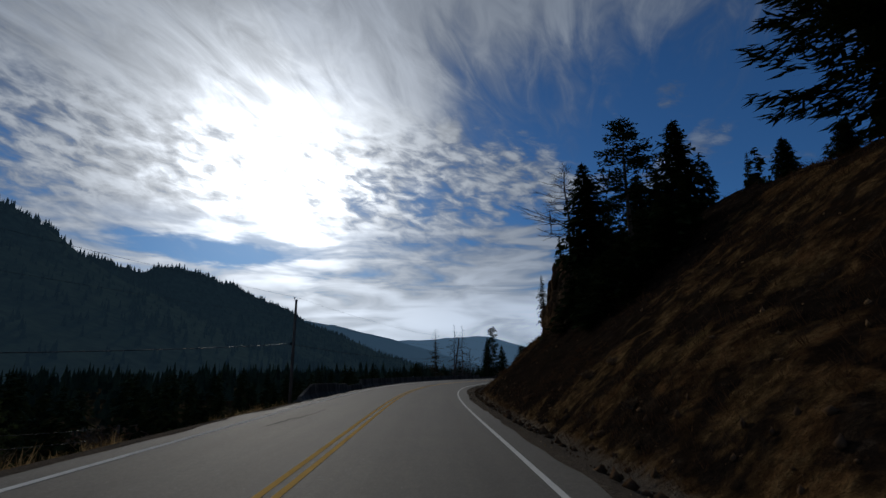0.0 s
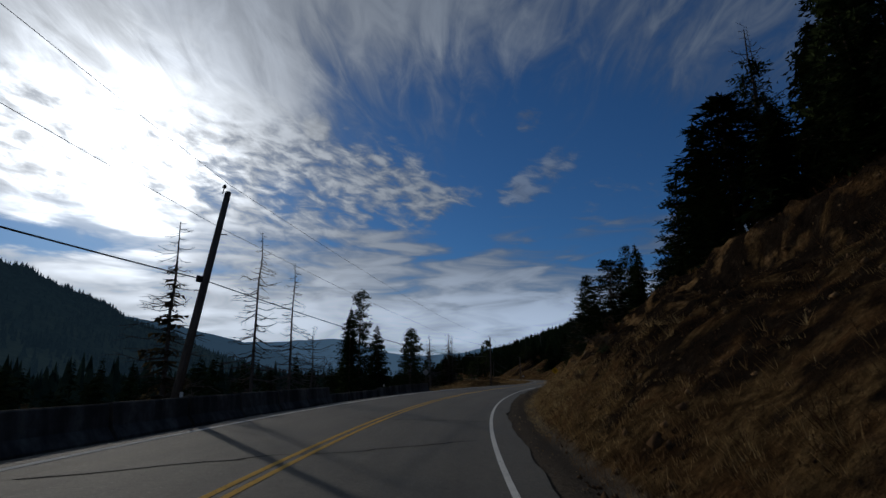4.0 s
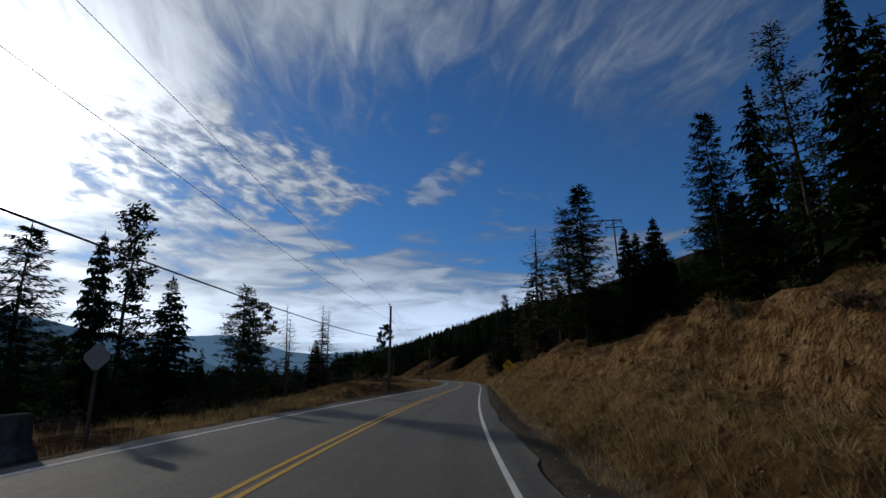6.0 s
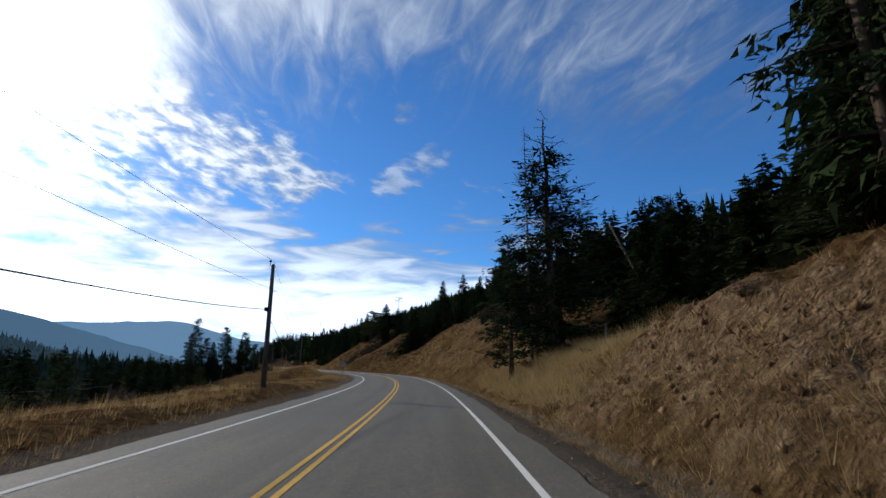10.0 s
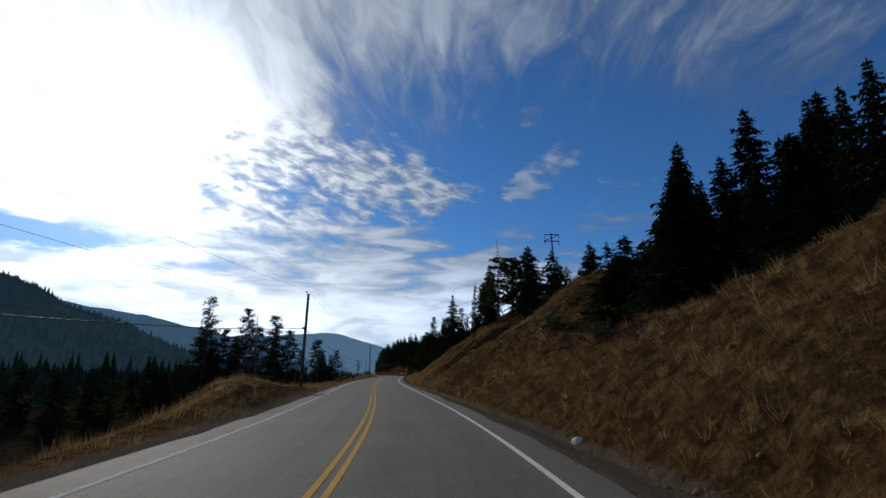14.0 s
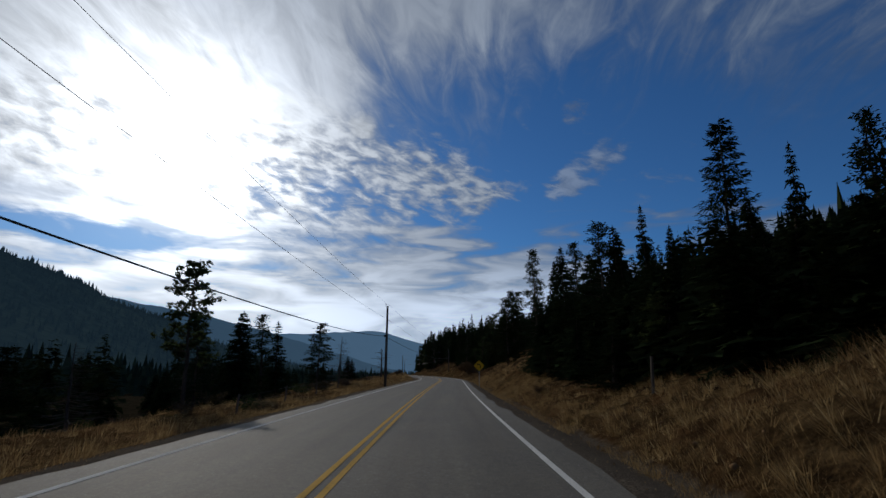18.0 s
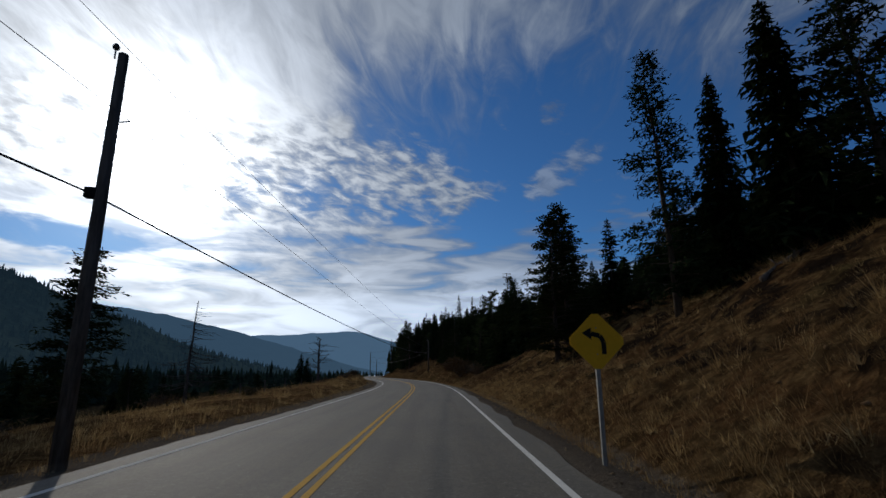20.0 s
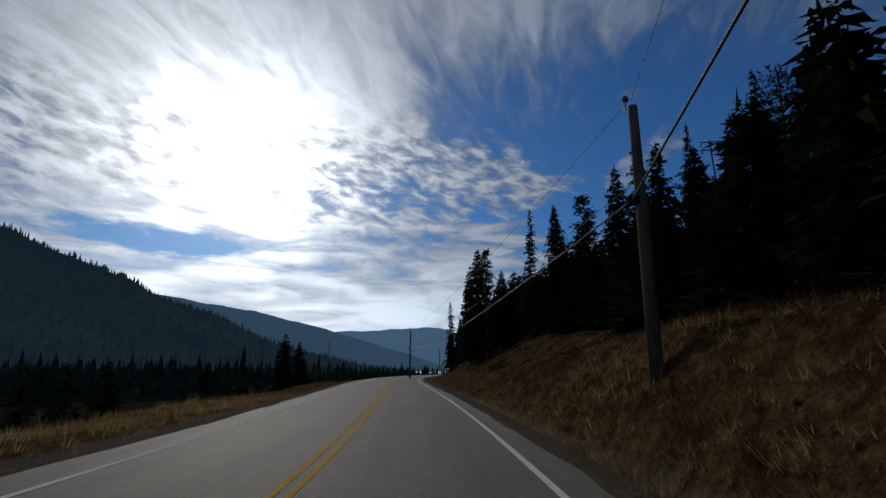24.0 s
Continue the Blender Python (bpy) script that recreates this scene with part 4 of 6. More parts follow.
def bare_limbs(rng, h, radius, low, count, up=0.0, material=None, twigs=3, bent=0.3):
    b = Build()
    for k in range(count):
        u = low + (1 - low) * ((k + rng.random()) / count)
        z = h * u
        length = radius * ((1 - u) ** 0.6 + 0.08) * rng.uniform(0.35, 1.1)
        a = rng.uniform(0, math.tau)
        out = Vector((math.cos(a), math.sin(a), up + rng.uniform(-0.25, 0.15)))
        p0 = Vector((0, 0, z))
        p1 = p0 + out * length * 0.5 + Vector((0, 0, -0.08 * length))
        p2 = p0 + out * length + Vector((rng.uniform(-1, 1) * bent * length * 0.4, rng.uniform(-1, 1) * bent * length * 0.4, bent * 0.35 * length * rng.uniform(-0.6, 1)))
        r = 0.012 + 0.016 * length
        b.tube([p0, p1, p2], [r, r * 0.7, r * 0.25], 3, False)
        for t in range(twigs):
            f = rng.uniform(0.3, 0.95)
            q = p0.lerp(p1, f * 2) if f < 0.5 else p1.lerp(p2, f * 2 - 1)
            e = q + (out + Vector((rng.uniform(-1, 1), rng.uniform(-1, 1), rng.uniform(-0.6, 0.7)))) * length * rng.uniform(0.14, 0.34)
            b.tube([q, e], [r * 0.5, r * 0.2], 3, False)
    return b.mesh("branchwork", material or DEAD)


FIR_LABEL = "dark green fir with drooping boughs on the hillside"
PINE_LABEL = "open-crowned pine with tufted branches beside the road"
DEAD_LABEL = "bare dead tree with short broken limbs"
HALF_LABEL = "dying conifer with bare top and thin brown needles"


def make_tree(kind, seed):
    rng = random.Random(seed)
    h = 14.0
    if kind == "fir":
        root = thing("fir_tree", FIR_LABEL, "tree", "firs")
        me, _ = trunk_mesh(rng, h * 0.99, 0.20, BARK)
        part("trunk", me, root)
        part("crown", fir_crown(rng, h, rng.uniform(3.1, 3.8), rng.uniform(0.02, 0.08), 0.31, rng.uniform(1.0, 1.25), rng.uniform(0.22, 0.42), gaps=rng.uniform(0.0, 0.10)), root)
    elif kind == "slim":
        root = thing("fir_tree", FIR_LABEL, "tree", "firs")
        me, _ = trunk_mesh(rng, h * 0.99, 0.17, BARK)
        part("trunk", me, root)
        part("crown", fir_crown(rng, h, rng.uniform(2.2, 2.7), 0.04, 0.33, 1.0, 0.4, gaps=0.10), root)
    elif kind == "layered":
        root = thing("fir_tree", "large fir with layered drooping boughs on the roadside bank", "tree", "firs")
        me, _ = trunk_mesh(rng, h * 0.99, 0.23, BARK)
        part("trunk", me, root)
        part("crown", layered_crown(rng, h, 3.5, rng.uniform(0.11, 0.15)), root)
        for k in range(7):
            z, a, r = h * (0.05 + 0.13 * (k + rng.random()) / 7), rng.uniform(0, math.tau), rng.uniform(0.5, 1.6)
            b = Build().tube([(0, 0, z), (r * 0.5 * math.cos(a), r * 0.5 * math.sin(a), z - 0.05 * r), (r * math.cos(a), r * math.sin(a), z - 0.3 * r)], [0.03, 0.022, 0.008], 4, False)
            part("dead_branch", b.mesh("dead_branch", DEAD), root)
    elif kind in ("old", "topless"):
        root = thing("fir_tree", "old dark fir with dense uneven boughs" if kind == "old" else "old fir with a bare dead top and dense lower boughs", "tree", "firs")
        me, _ = trunk_mesh(rng, h * 0.98, 0.22, BARK, 0.05)
        part("trunk", me, root)
        crown, limbs = clump_crown(rng, h if kind == "old" else h * 0.84, rng.uniform(2.9, 3.5), rng.uniform(0.06, 0.14))
        part("crown", crown, root)
        tagged(part("branchwork", limbs, root), "thin limbs that carry the needles", kind="stuff")
        if kind == "topless":
            tagged(part("dead_top", bare_limbs(rng, h, 3.0, 0.45, 44, 0.25, twigs=5, bent=0.6), root), "bare grey limbs of the dead top", kind="stuff")
    elif kind == "pine":
        root = thing("pine_tree", PINE_LABEL, "tree", "pines")
        me, _ = trunk_mesh(rng, h * 0.97, 0.19, BARK, 0.06)
        part("trunk", me, root)
        crown, limbs = pine_crown(rng, h, rng.uniform(2.5, 3.2), rng.uniform(0.22, 0.36))
        part("crown", crown, root)
        tagged(part("branchwork", limbs, root), "bare broken limbs and twigs", kind="stuff")
    elif kind == "dead":
        root = thing("dead_tree", DEAD_LABEL, "tree", "dead trees")
        me, _ = trunk_mesh(rng, h, 0.17, DEAD, 0.04)
        part("trunk", me, root)
        tagged(part("branchwork", bare_limbs(rng, h, rng.uniform(2.6, 3.4), 0.20, 105, -0.08, twigs=4), root), "bare broken limbs and twigs", kind="stuff")
    elif kind == "twisted":
        root = thing("dead_tree", "gnarled dead tree with crooked rising limbs", "tree", "dead trees")
        me, _ = trunk_mesh(rng, h, 0.20, DEAD, 0.12)
        part("trunk", me, root)
        tagged(part("branchwork", bare_limbs(rng, h, 4.8, 0.28, 80, 0.30, twigs=6, bent=0.9), root), "bare broken limbs and twigs", kind="stuff")
    elif kind == "snag":
        root = thing("dead_tree", DEAD_LABEL, "tree", "dead trees")
        b = Build()
        b.tube([(0, 0, -0.4), (0.05, 0, 4), (-0.05, 0.05, 9), (0.02, 0, 14.0)], [0.26, 0.19, 0.14, 0.07], 9)
        part("trunk", b.mesh("trunk", DEAD, True), root)
        for k in range(26):
            b = Build()
            z, a = 4.6 + 9.2 * (k + rng.random()) / 26, rng.uniform(0, math.tau)
            r = rng.uniform(1.0, 3.2)
            o = Vector((math.cos(a), math.sin(a), 0))
            p1 = Vector((0, 0, z)) + o * r * 0.5 + Vector((0, 0, rng.uniform(-0.6, 0.5)))
            p2 = Vector((0, 0, z)) + o * r + Vector((rng.uniform(-0.6, 0.6), rng.uniform(-0.6, 0.6), rng.uniform(-0.6, 1.5)))
            b.tube([(0, 0, z), p1, p2], [0.10, 0.07, 0.025], 4, False)
            for j in range(3):
                q = p1.lerp(p2, rng.random())
                b.tube([q, q + Vector((rng.uniform(-0.5, 0.5), rng.uniform(-0.5, 0.5), rng.uniform(-0.3, 0.6)))], [0.035, 0.012], 3, False)
            part("limb", b.mesh("limb", DEAD), root)
    else:
        root = thing("dying_conifer", HALF_LABEL, "tree", "dying conifers")
        me, _ = trunk_mesh(rng, h, 0.18, DEAD, 0.03)
        part("trunk", me, root)
        tagged(part("branchwork", bare_limbs(rng, h, 2.9, 0.08, 120, -0.02, twigs=5), root), "bare broken limbs and twigs", kind="stuff")
        part("crown", fir_crown(rng, h * 0.82, 2.9, 0.06, 0.42, 0.9, 0.5, RUSTY, 0.30), root, "thin brown needles")
    return root


KINDS = {}
for kind, seeds in (("fir", (1, 2, 3, 4, 5)), ("slim", (11, 12, 13)), ("layered", (81, 82)), ("old", (91, 92, 93)), ("topless", (95,)), ("pine", (31, 32, 33)), ("dead", (41, 42, 43)), ("twisted", (51,)), ("snag", (71,)), ("dying", (61, 62))):
    KINDS[kind] = [make_tree(kind, s) for s in seeds]
USED = set()
TAKEN = []
rng = random.Random(5)


def plant(kind, x, y, top=None, tall=None, width=None, lean=0.0, z=None, label=""):
    """A tree of the kind at x, y, as tall as given or up to the level top."""
    g = ground_at(x, y) if z is None else z
    h = (top - g) if top is not None else tall
    model = rng.choice(KINDS[kind])
    w = (width or rng.uniform(0.85, 1.1)) * (0.55 * h / 14 + 0.45) if width is None else width
    m = Matrix.Translation((x, y, g - 0.1)) @ Euler((radians(rng.gauss(0, 1.2)), radians(lean + rng.gauss(0, 1.2)), rng.uniform(0, math.tau))).to_matrix().to_4x4() @ Matrix.Diagonal((w, w, h / 14, 1))
    if model in USED:
        ob = copy_thing(model, m)
        ob.matrix_basis = m
    else:
        USED.add(model)
        model.matrix_basis = m
        ob = model
    if label:
        ob["label"] = label
    TAKEN.append((x, y))
    return ob


# trees that stand out by themselves, at their places: kind, x, y, level of the top
for kind, x, y, top in (
        ("twisted", 13.8, 47.2, 22.3), 
        ("dying", 2.3, 113.6, 11.5), ("dead", 6.7, 121.0, 13.2), ("dead", 9.9, 137.2, 14.4), ("twisted", 13.3, 154.7, 9.4), ("old", 21.6, 166.5, 17.0),
        ("fir", 25.5, 169.0, 11.2), ("old", 30.9, 169.1, 10.9), ("old", 33.5, 180.0, 11.5), ("pine", 35.1, 183.2, 11.0), ("dead", 37.5, 178.0, 10.5), ("dead", 39.0, 184.0, 9.5),
        ("dying", 42.6, 182.2, 11.2), ("dead", 43.5, 182.7, 10.8), ("fir", 42.2, 184.0, 7.0),
        ("pine", 60.0, 204.5, 11.4), ("pine", 55.0, 202.0, 6.0), ("old", 57.0, 199.0, 5.5),
        ("twisted", 35.7, 117.3, 12.0),
        ("fir", 70.0, 166.0, 13.0), 
                ("fir", 127.4, 258.4, 23.0), ("fir", 131.0, 262.0, 22.0), 
                ("fir", 120.6, 279.5, 10.0), ("fir", 122.5, 281.5, 11.5), ("fir", 124.5, 277.5, 11.5),
        ("old", 93.4, 372.1, 17.9), ("old", 93.0, 375.8, 13.0), ("old", 100.9, 363.8, 14.7), ("old", 103.5, 369.0, 12.0), ("old", 106.3, 358.7, 13.1), ("old", 108.4, 368.0, 11.2),
        ("old", 97.0, 371.5, 11.5), ("fir", 99.0, 372.0, 10.5), ("slim", 95.0, 368.0, 9.5),
        ("pine", 115.2, 383.8, 10.2), ("fir", 117.0, 392.0, 8.2), ("slim", 119.5, 398.0, 8.0), ("dead", 104.6, 320.5, 8.9), ("dead", 126.0, 430.0, 8.8),
        ("old", 122.8, 419.3, 9.9), ("old", 117.5, 405.0, 9.4), ("old", 112.5, 399.0, 9.0), ("fir", 133.0, 570.0, 10.4), ("fir", 135.5, 573.0, 9.2), ("dead", 136.0, 616.0, 12.0),
        ("old", 154.3, 427.5, 16.7), ("slim", 156.5, 424.0, 15.5), ("old", 151.0, 423.0, 15.0), ("old", 161.8, 455.2, 14.8), ("fir", 162.3, 537.6, 19.0), ("fir", 166.0, 541.0, 17.0)):
    plant(kind, x, y, top)
# the rows along the brow of the bank: kind, x, y, level of the top, breadth
for kind, x, y, top, wide in (
        ("old", 162.3, 532.2, 17.7, 0.48), ("slim", 164.5, 521.4, 19.3, 0.48), ("fir", 166.3, 518.7, 18.9, 0.49), ("old", 167.2, 514.1, 18.2, 0.51), ("fir", 167.0, 507.6, 18.2, 0.49), ("fir", 166.3, 501.2, 16.9, 0.45),
        ("fir", 166.8, 498.5, 15.4, 0.39), ("fir", 167.1, 495.9, 15.7, 0.37), ("fir", 167.5, 494.2, 17.2, 0.35), ("old", 168.1, 492.3, 16.8, 0.38), ("fir", 168.5, 490.4, 15.6, 0.37), ("slim", 161.2, 554.6, 14.5, 0.52), ("fir", 162.1, 542.4, 17.0, 0.50),
        ("slim", 14.7, 63.5, 14.0, 0.33), ("slim", 14.7, 54.7, 16.9, 0.32),
        ("layered", 48.1, 131.9, 15.9, 0.39), ("fir", 48.2, 129.8, 16.1, 0.45), ("old", 45.3, 126.5, 16.7, 0.44), ("fir", 44.1, 124.1, 16.1, 0.45), ("fir", 43.5, 122.9, 13.6, 0.40), ("fir", 50.2, 132.4, 12.0, 0.48),
        ("fir", 47.0, 127.7, 11.1, 0.45), ("old", 31.4, 93.5, 21.5, 0.60), ("fir", 32.6, 95.5, 19.5, 0.61), ("topless", 34.3, 99.9, 23.0, 0.63), ("old", 30.2, 91.6, 18.0, 0.54), ("fir", 37.6, 106.9, 18.5, 0.61),
        ("fir", 174.7, 451.6, 18.9, 0.42), ("fir", 175.4, 454.2, 18.1, 0.40), ("fir", 177.1, 458.6, 19.2, 0.46), ("fir", 178.8, 462.7, 21.4, 0.53), ("old", 178.9, 468.4, 23.2, 0.52), ("fir", 178.2, 476.8, 25.4, 0.62),
        ("dying", 66.5, 168.9, 21.3, 1.10), ("dying", 68.4, 170.0, 18.0, 0.95), ("old", 77.9, 191.0, 16.6, 0.46), ("fir", 80.9, 191.9, 15.6, 0.40), ("fir", 75.9, 187.6, 14.5, 0.36), ("fir", 71.6, 177.3, 15.0, 0.44),
        ("layered", 75.7, 175.6, 16.7, 0.64), ("topless", 90.5, 210.2, 18.0, 1.0), ("old", 92.4, 211.4, 12.0, 0.7), ("dead", 89.5, 210.9, 17.2, 0.4), ("old", 88.6, 211.7, 9.9, 0.50), ("old", 90.9, 211.9, 8.9, 0.5),
        ("old", 46.5, 120.1, 21.9, 0.75), ("fir", 37.7, 107.7, 21.0, 0.80), ("layered", 32.4, 100.6, 18.2, 0.95), ("old", 36.0, 117.8, 12.3, 0.70), ("slim", 42.1, 121.3, 14.3, 0.70),
        ("old", 56.7, 152.2, 17.7, 0.75), ("layered", 52.7, 146.1, 17.4, 0.62), ("fir", 55.1, 143.1, 12.9, 0.46), ("fir", 55.6, 141.7, 13.9, 0.46), ("fir", 54.9, 140.5, 11.4, 0.45),
        ("layered", 41.0, 112.2, 18.8, 0.59), ("layered", 37.7, 107.5, 17.1, 0.49), ("twisted", 57.2, 154.2, 12.2, 0.24), ("fir", 56.5, 145.1, 14.1, 0.42),
        ("fir", 141.5, 288.1, 21.9, 0.53), ("fir", 139.7, 283.3, 21.7, 0.61), ("fir", 140.7, 285.7, 21.3, 0.49), ("fir", 139.1, 294.4, 19.8, 0.53),
        ("fir", 135.1, 292.8, 16.1, 0.48), ("fir", 137.5, 290.1, 16.6, 0.52), ("fir", 137.3, 287.1, 15.8, 0.48), ("fir", 106.0, 364.3, 12.0, 0.43),
        ("fir", 137.1, 353.4, 17.3, 0.57), ("slim", 140.1, 352.4, 19.0, 0.47), ("fir", 141.0, 350.4, 19.2, 0.59), ("fir", 142.8, 350.0, 14.5, 0.38),
        ("pine", 138.8, 341.0, 17.1, 0.50), ("slim", 139.9, 344.4, 12.5, 0.18), ("fir", 137.6, 364.5, 8.2, 0.30), ("slim", 140.7, 372.0, 12.7, 0.40),
        ("layered", 15.5, 14.2, 20.1, 1.00), ("fir", 14.9, 44.6, 21.1, 0.86), ("old", 18.6, 44.2, 25.4, 0.95), ("fir", 23.1, 43.2, 25.1, 1.01),
        ("slim", 26.0, 42.7, 20.3, 0.53), ("slim", 28.2, 41.3, 20.9, 0.44), ("fir", 28.1, 36.5, 20.0, 0.59), 
        
        ("old", 29.6, 90.6, 20.5, 0.65), ("pine", 29.0, 91.8, 17.2, 0.57), ("dead", 34.4, 99.8, 22.9, 0.30), 
        
        ("fir", 83.3, 193.0, 10.3, 0.49), ("fir", 92.4, 190.4, 15.3, 0.67),
        ("fir", 89.4, 182.5, 14.3, 0.71), ("fir", 127.1, 256.5, 22.4, 0.71), ("fir", 130.7, 264.7, 22.0, 0.61), ("fir", 130.6, 263.0, 21.5, 0.53),
        ("fir", 130.3, 261.4, 20.2, 0.55), ("slim", 137.9, 276.9, 22.5, 0.46), ("fir", 137.0, 273.2, 22.4, 0.43), ("fir", 135.5, 270.2, 22.0, 0.46),
        ("fir", 142.8, 302.4, 25.4, 0.83), ("fir", 146.0, 297.2, 26.5, 0.79), ("fir", 146.5, 291.3, 25.3, 0.83), ("fir", 143.1, 334.9, 22.4, 0.98),
        ("pine", 136.4, 327.5, 18.3, 0.86), ("pine", 135.2, 329.9, 18.7, 0.73),
        ("pine", 136.5, 326.0, 17.0, 0.55), ("fir", 136.5, 335.1, 19.0, 0.52), ("pine", 137.1, 337.2, 16.4, 0.60), ("dead", 135.9, 330.6, 21.8, 0.26),
        ("old", 137.6, 323.2, 15.7, 0.42), ("fir", 136.7, 321.2, 12.7, 0.30), ("fir", 136.9, 324.1, 13.5, 0.35), ("old", 146.8, 387.2, 16.7, 0.60),
        ("fir", 148.3, 387.1, 16.3, 0.61), ("fir", 147.5, 390.7, 14.5, 0.54), ("fir", 147.5, 385.1, 12.8, 0.50), ("layered", 148.1, 382.6, 13.7, 0.42),
        ("slim", 147.9, 381.1, 12.7, 0.30), ("layered", 144.0, 369.8, 16.9, 0.50), ("slim", 144.1, 365.4, 13.8, 0.36), ("old", 144.8, 362.9, 14.1, 0.40), ("fir", 144.3, 374.8, 12.5, 0.31), ("fir", 142.9, 366.7, 11.7, 0.35), ("old", 152.0, 401.1, 18.7, 0.56), ("fir", 151.5, 403.9, 18.6, 0.56), ("old", 150.1, 409.4, 19.5, 0.55),
        ("fir", 152.1, 408.2, 17.8, 0.45), ("old", 152.5, 423.8, 16.3, 0.5), ("fir", 170.1, 479.9, 19.4, 0.88), ("slim", 172.8, 480.2, 18.2, 0.42),
        ("old", 166.8, 469.2, 19.5, 0.79), ("fir", 166.3, 466.6, 18.0, 0.60), ("pine", 171.0, 489.1, 19.9, 0.66), ("old", 172.6, 499.7, 20.9, 0.84),
        ("slim", 170.8, 511.5, 22.8, 0.61), ("slim", 172.7, 508.5, 22.1, 0.49), ("fir", 171.6, 486.3, 17.8, 0.55), ("layered", 17.9, 150.5, 10.2, 0.62), ("fir", 19.6, 164.0, 13.5, 0.6)):
    plant(kind, x, y, top, width=max(0.42, wide * 1.35))
for s, d, tall in ((222, 13.5, 4.5), (226, 14.5, 6), (230, 13, 5.5), (219, 16, 6), (228, 18, 7)):
    plant("fir", *(float(v) for v in spot(s, d)), tall=tall)
for x, y, tall in ((78.8, 190.0, 3.0), (81.6, 192.3, 4.0), (85.0, 193.6, 3.6)):
    plant("old", x, y, tall=tall, width=0.62)
plant("snag", 135.8, 460.6, 8.2, width=0.9, lean=4, label="stout dead conifer with broken top and long bare limbs")

# woods: stretches of s, from d, to d, mean spacing, usual height
WOODS = [(30, 46, 25, 42, 4.0, 6), (46, 74, 16.5, 42, 3.4, 7.5), (74, 130, 15.5, 44, 3.8, 7), (130, 200, 17, 44, 4.4, 8), (200, 262, 21, 48, 4.2, 9), (262, 300, 24, 50, 4.0, 8.5), (300, 345, 23, 48, 4.2, 8),
         (345, 384, 19, 46, 4.2, 6), (386, 424, 11, 19, 2.6, 5.0), (386, 424, 19, 44, 3.2, 6.5), (424, 446, 14.5, 44, 3.6, 8.5), (396, 424, 8.4, 11, 2.2, 4.2), (446, 480, 17, 46, 3.6, 6.0), (480, 498, 11.0, 46, 3.3, 7), (498, 513, 10.0, 46, 3.3, 8), (513, 600, 15, 48, 3.4, 9.5), (600, 660, 10, 46, 4.2, 13),
         (0, 60, -60, -26, 6.5, 9), (60, 160, -62, -24, 6.5, 8.5), (160, 262, -66, -26, 8.0, 8.5), (262, 350, -66, -30, 8.5, 8.5), (350, 384, -50, -27, 6.0, 7.5), (384, 440, -46, -20, 5.2, 7.5), (440, 600, -70, -34, 9.5, 7)]
DEEP = []
rng = random.Random(77)
for s0, s1, d0, d1, gap, tall in WOODS:
    for k in range(int((s1 - s0) * (d1 - d0) / gap**2)):
        s, d = rng.uniform(s0, s1), rng.uniform(d0, d1)
        x, y = (float(v) for v in spot(s, d))
        if any((x - a) ** 2 + (y - b) ** 2 < (gap * 0.55) ** 2 for a, b in TAKEN):
            continue
        z = float(height(s, d))
        edge = d0 + 5.5 if d > 0 else d1 - 7
        if (d > edge) if d > 0 else (d < edge) or s > 560:
            TAKEN.append((x, y))
            DEEP.append((x, y, z, tall * rng.uniform(0.8, 1.28)))
            continue
        r = rng.random()
        kind = "fir" if r < 0.34 else "old" if r < 0.58 else "slim" if r < 0.74 else "topless" if r < 0.80 else "pine" if r < 0.95 or d > 0 else "dead"
        plant(kind, x, y, tall=tall * rng.uniform(0.55, 1.08) * (0.8 if d < 0 and rng.random() < 0.5 else 1), z=z)


TALL = len(DEEP)
# young firs that close the woods below the tall ones
for s0, s1, count, from_d in ((386, 426, 130, 2.0), (426, 470, 90, 2.5), (470, 600, 330, 2.0), (196, 262, 110, 5.0), (252, 300, 110, 1.6), (296, 345, 80, 2.0), (96, 196, 120, 4.0)):
    for k in range(count):
        s = rng.uniform(s0, s1)
        a, b = math.tan(radians(float(hermite(BROW, s)))), math.tan(radians(float(hermite(BANK, s))))
        d = min(30.0, max(TOE + 3.2, (1.75 - 2 * a + b * TOE) / max(b - a, 0.05))) + from_d + 9 * rng.random()
        x, y = (float(v) for v in spot(s, d))
        DEEP.append((x, y, float(height(s, d)) - 0.2, rng.uniform(2.6, 5.6) * (0.7 if 262 < s < 345 else 1)))


for k in range(46):
    s, d = rng.uniform(25, 45), rng.uniform(11.0, 17.0)
    x, y = (float(v) for v in spot(s, d))
    DEEP.append((x, y, float(height(s, d)) - 0.2, rng.uniform(1.8, 4.2)))
for k in range(90):
    s, d = rng.uniform(396, 425), rng.uniform(10.2, 13.0)
    x, y = (float(v) for v in spot(s, d))
    DEEP.append((x, y, float(height(s, d)) - 0.2, rng.uniform(2.6, 5.5)))
for k in range(150):
    s, d = rng.uniform(480, 524), rng.uniform(13, 28)
    x, y = (float(v) for v in spot(s, d))
    DEEP.append((x, y, float(height(s, d)) - 0.2, rng.uniform(7.0, 10.0)))
for k in range(70):
    s, d = rng.uniform(224, 262), rng.uniform(17, 30)
    x, y = (float(v) for v in spot(s, d))
    DEEP.append((x, y, float(height(s, d)) - 0.2, rng.uniform(7.0, 10.0)))


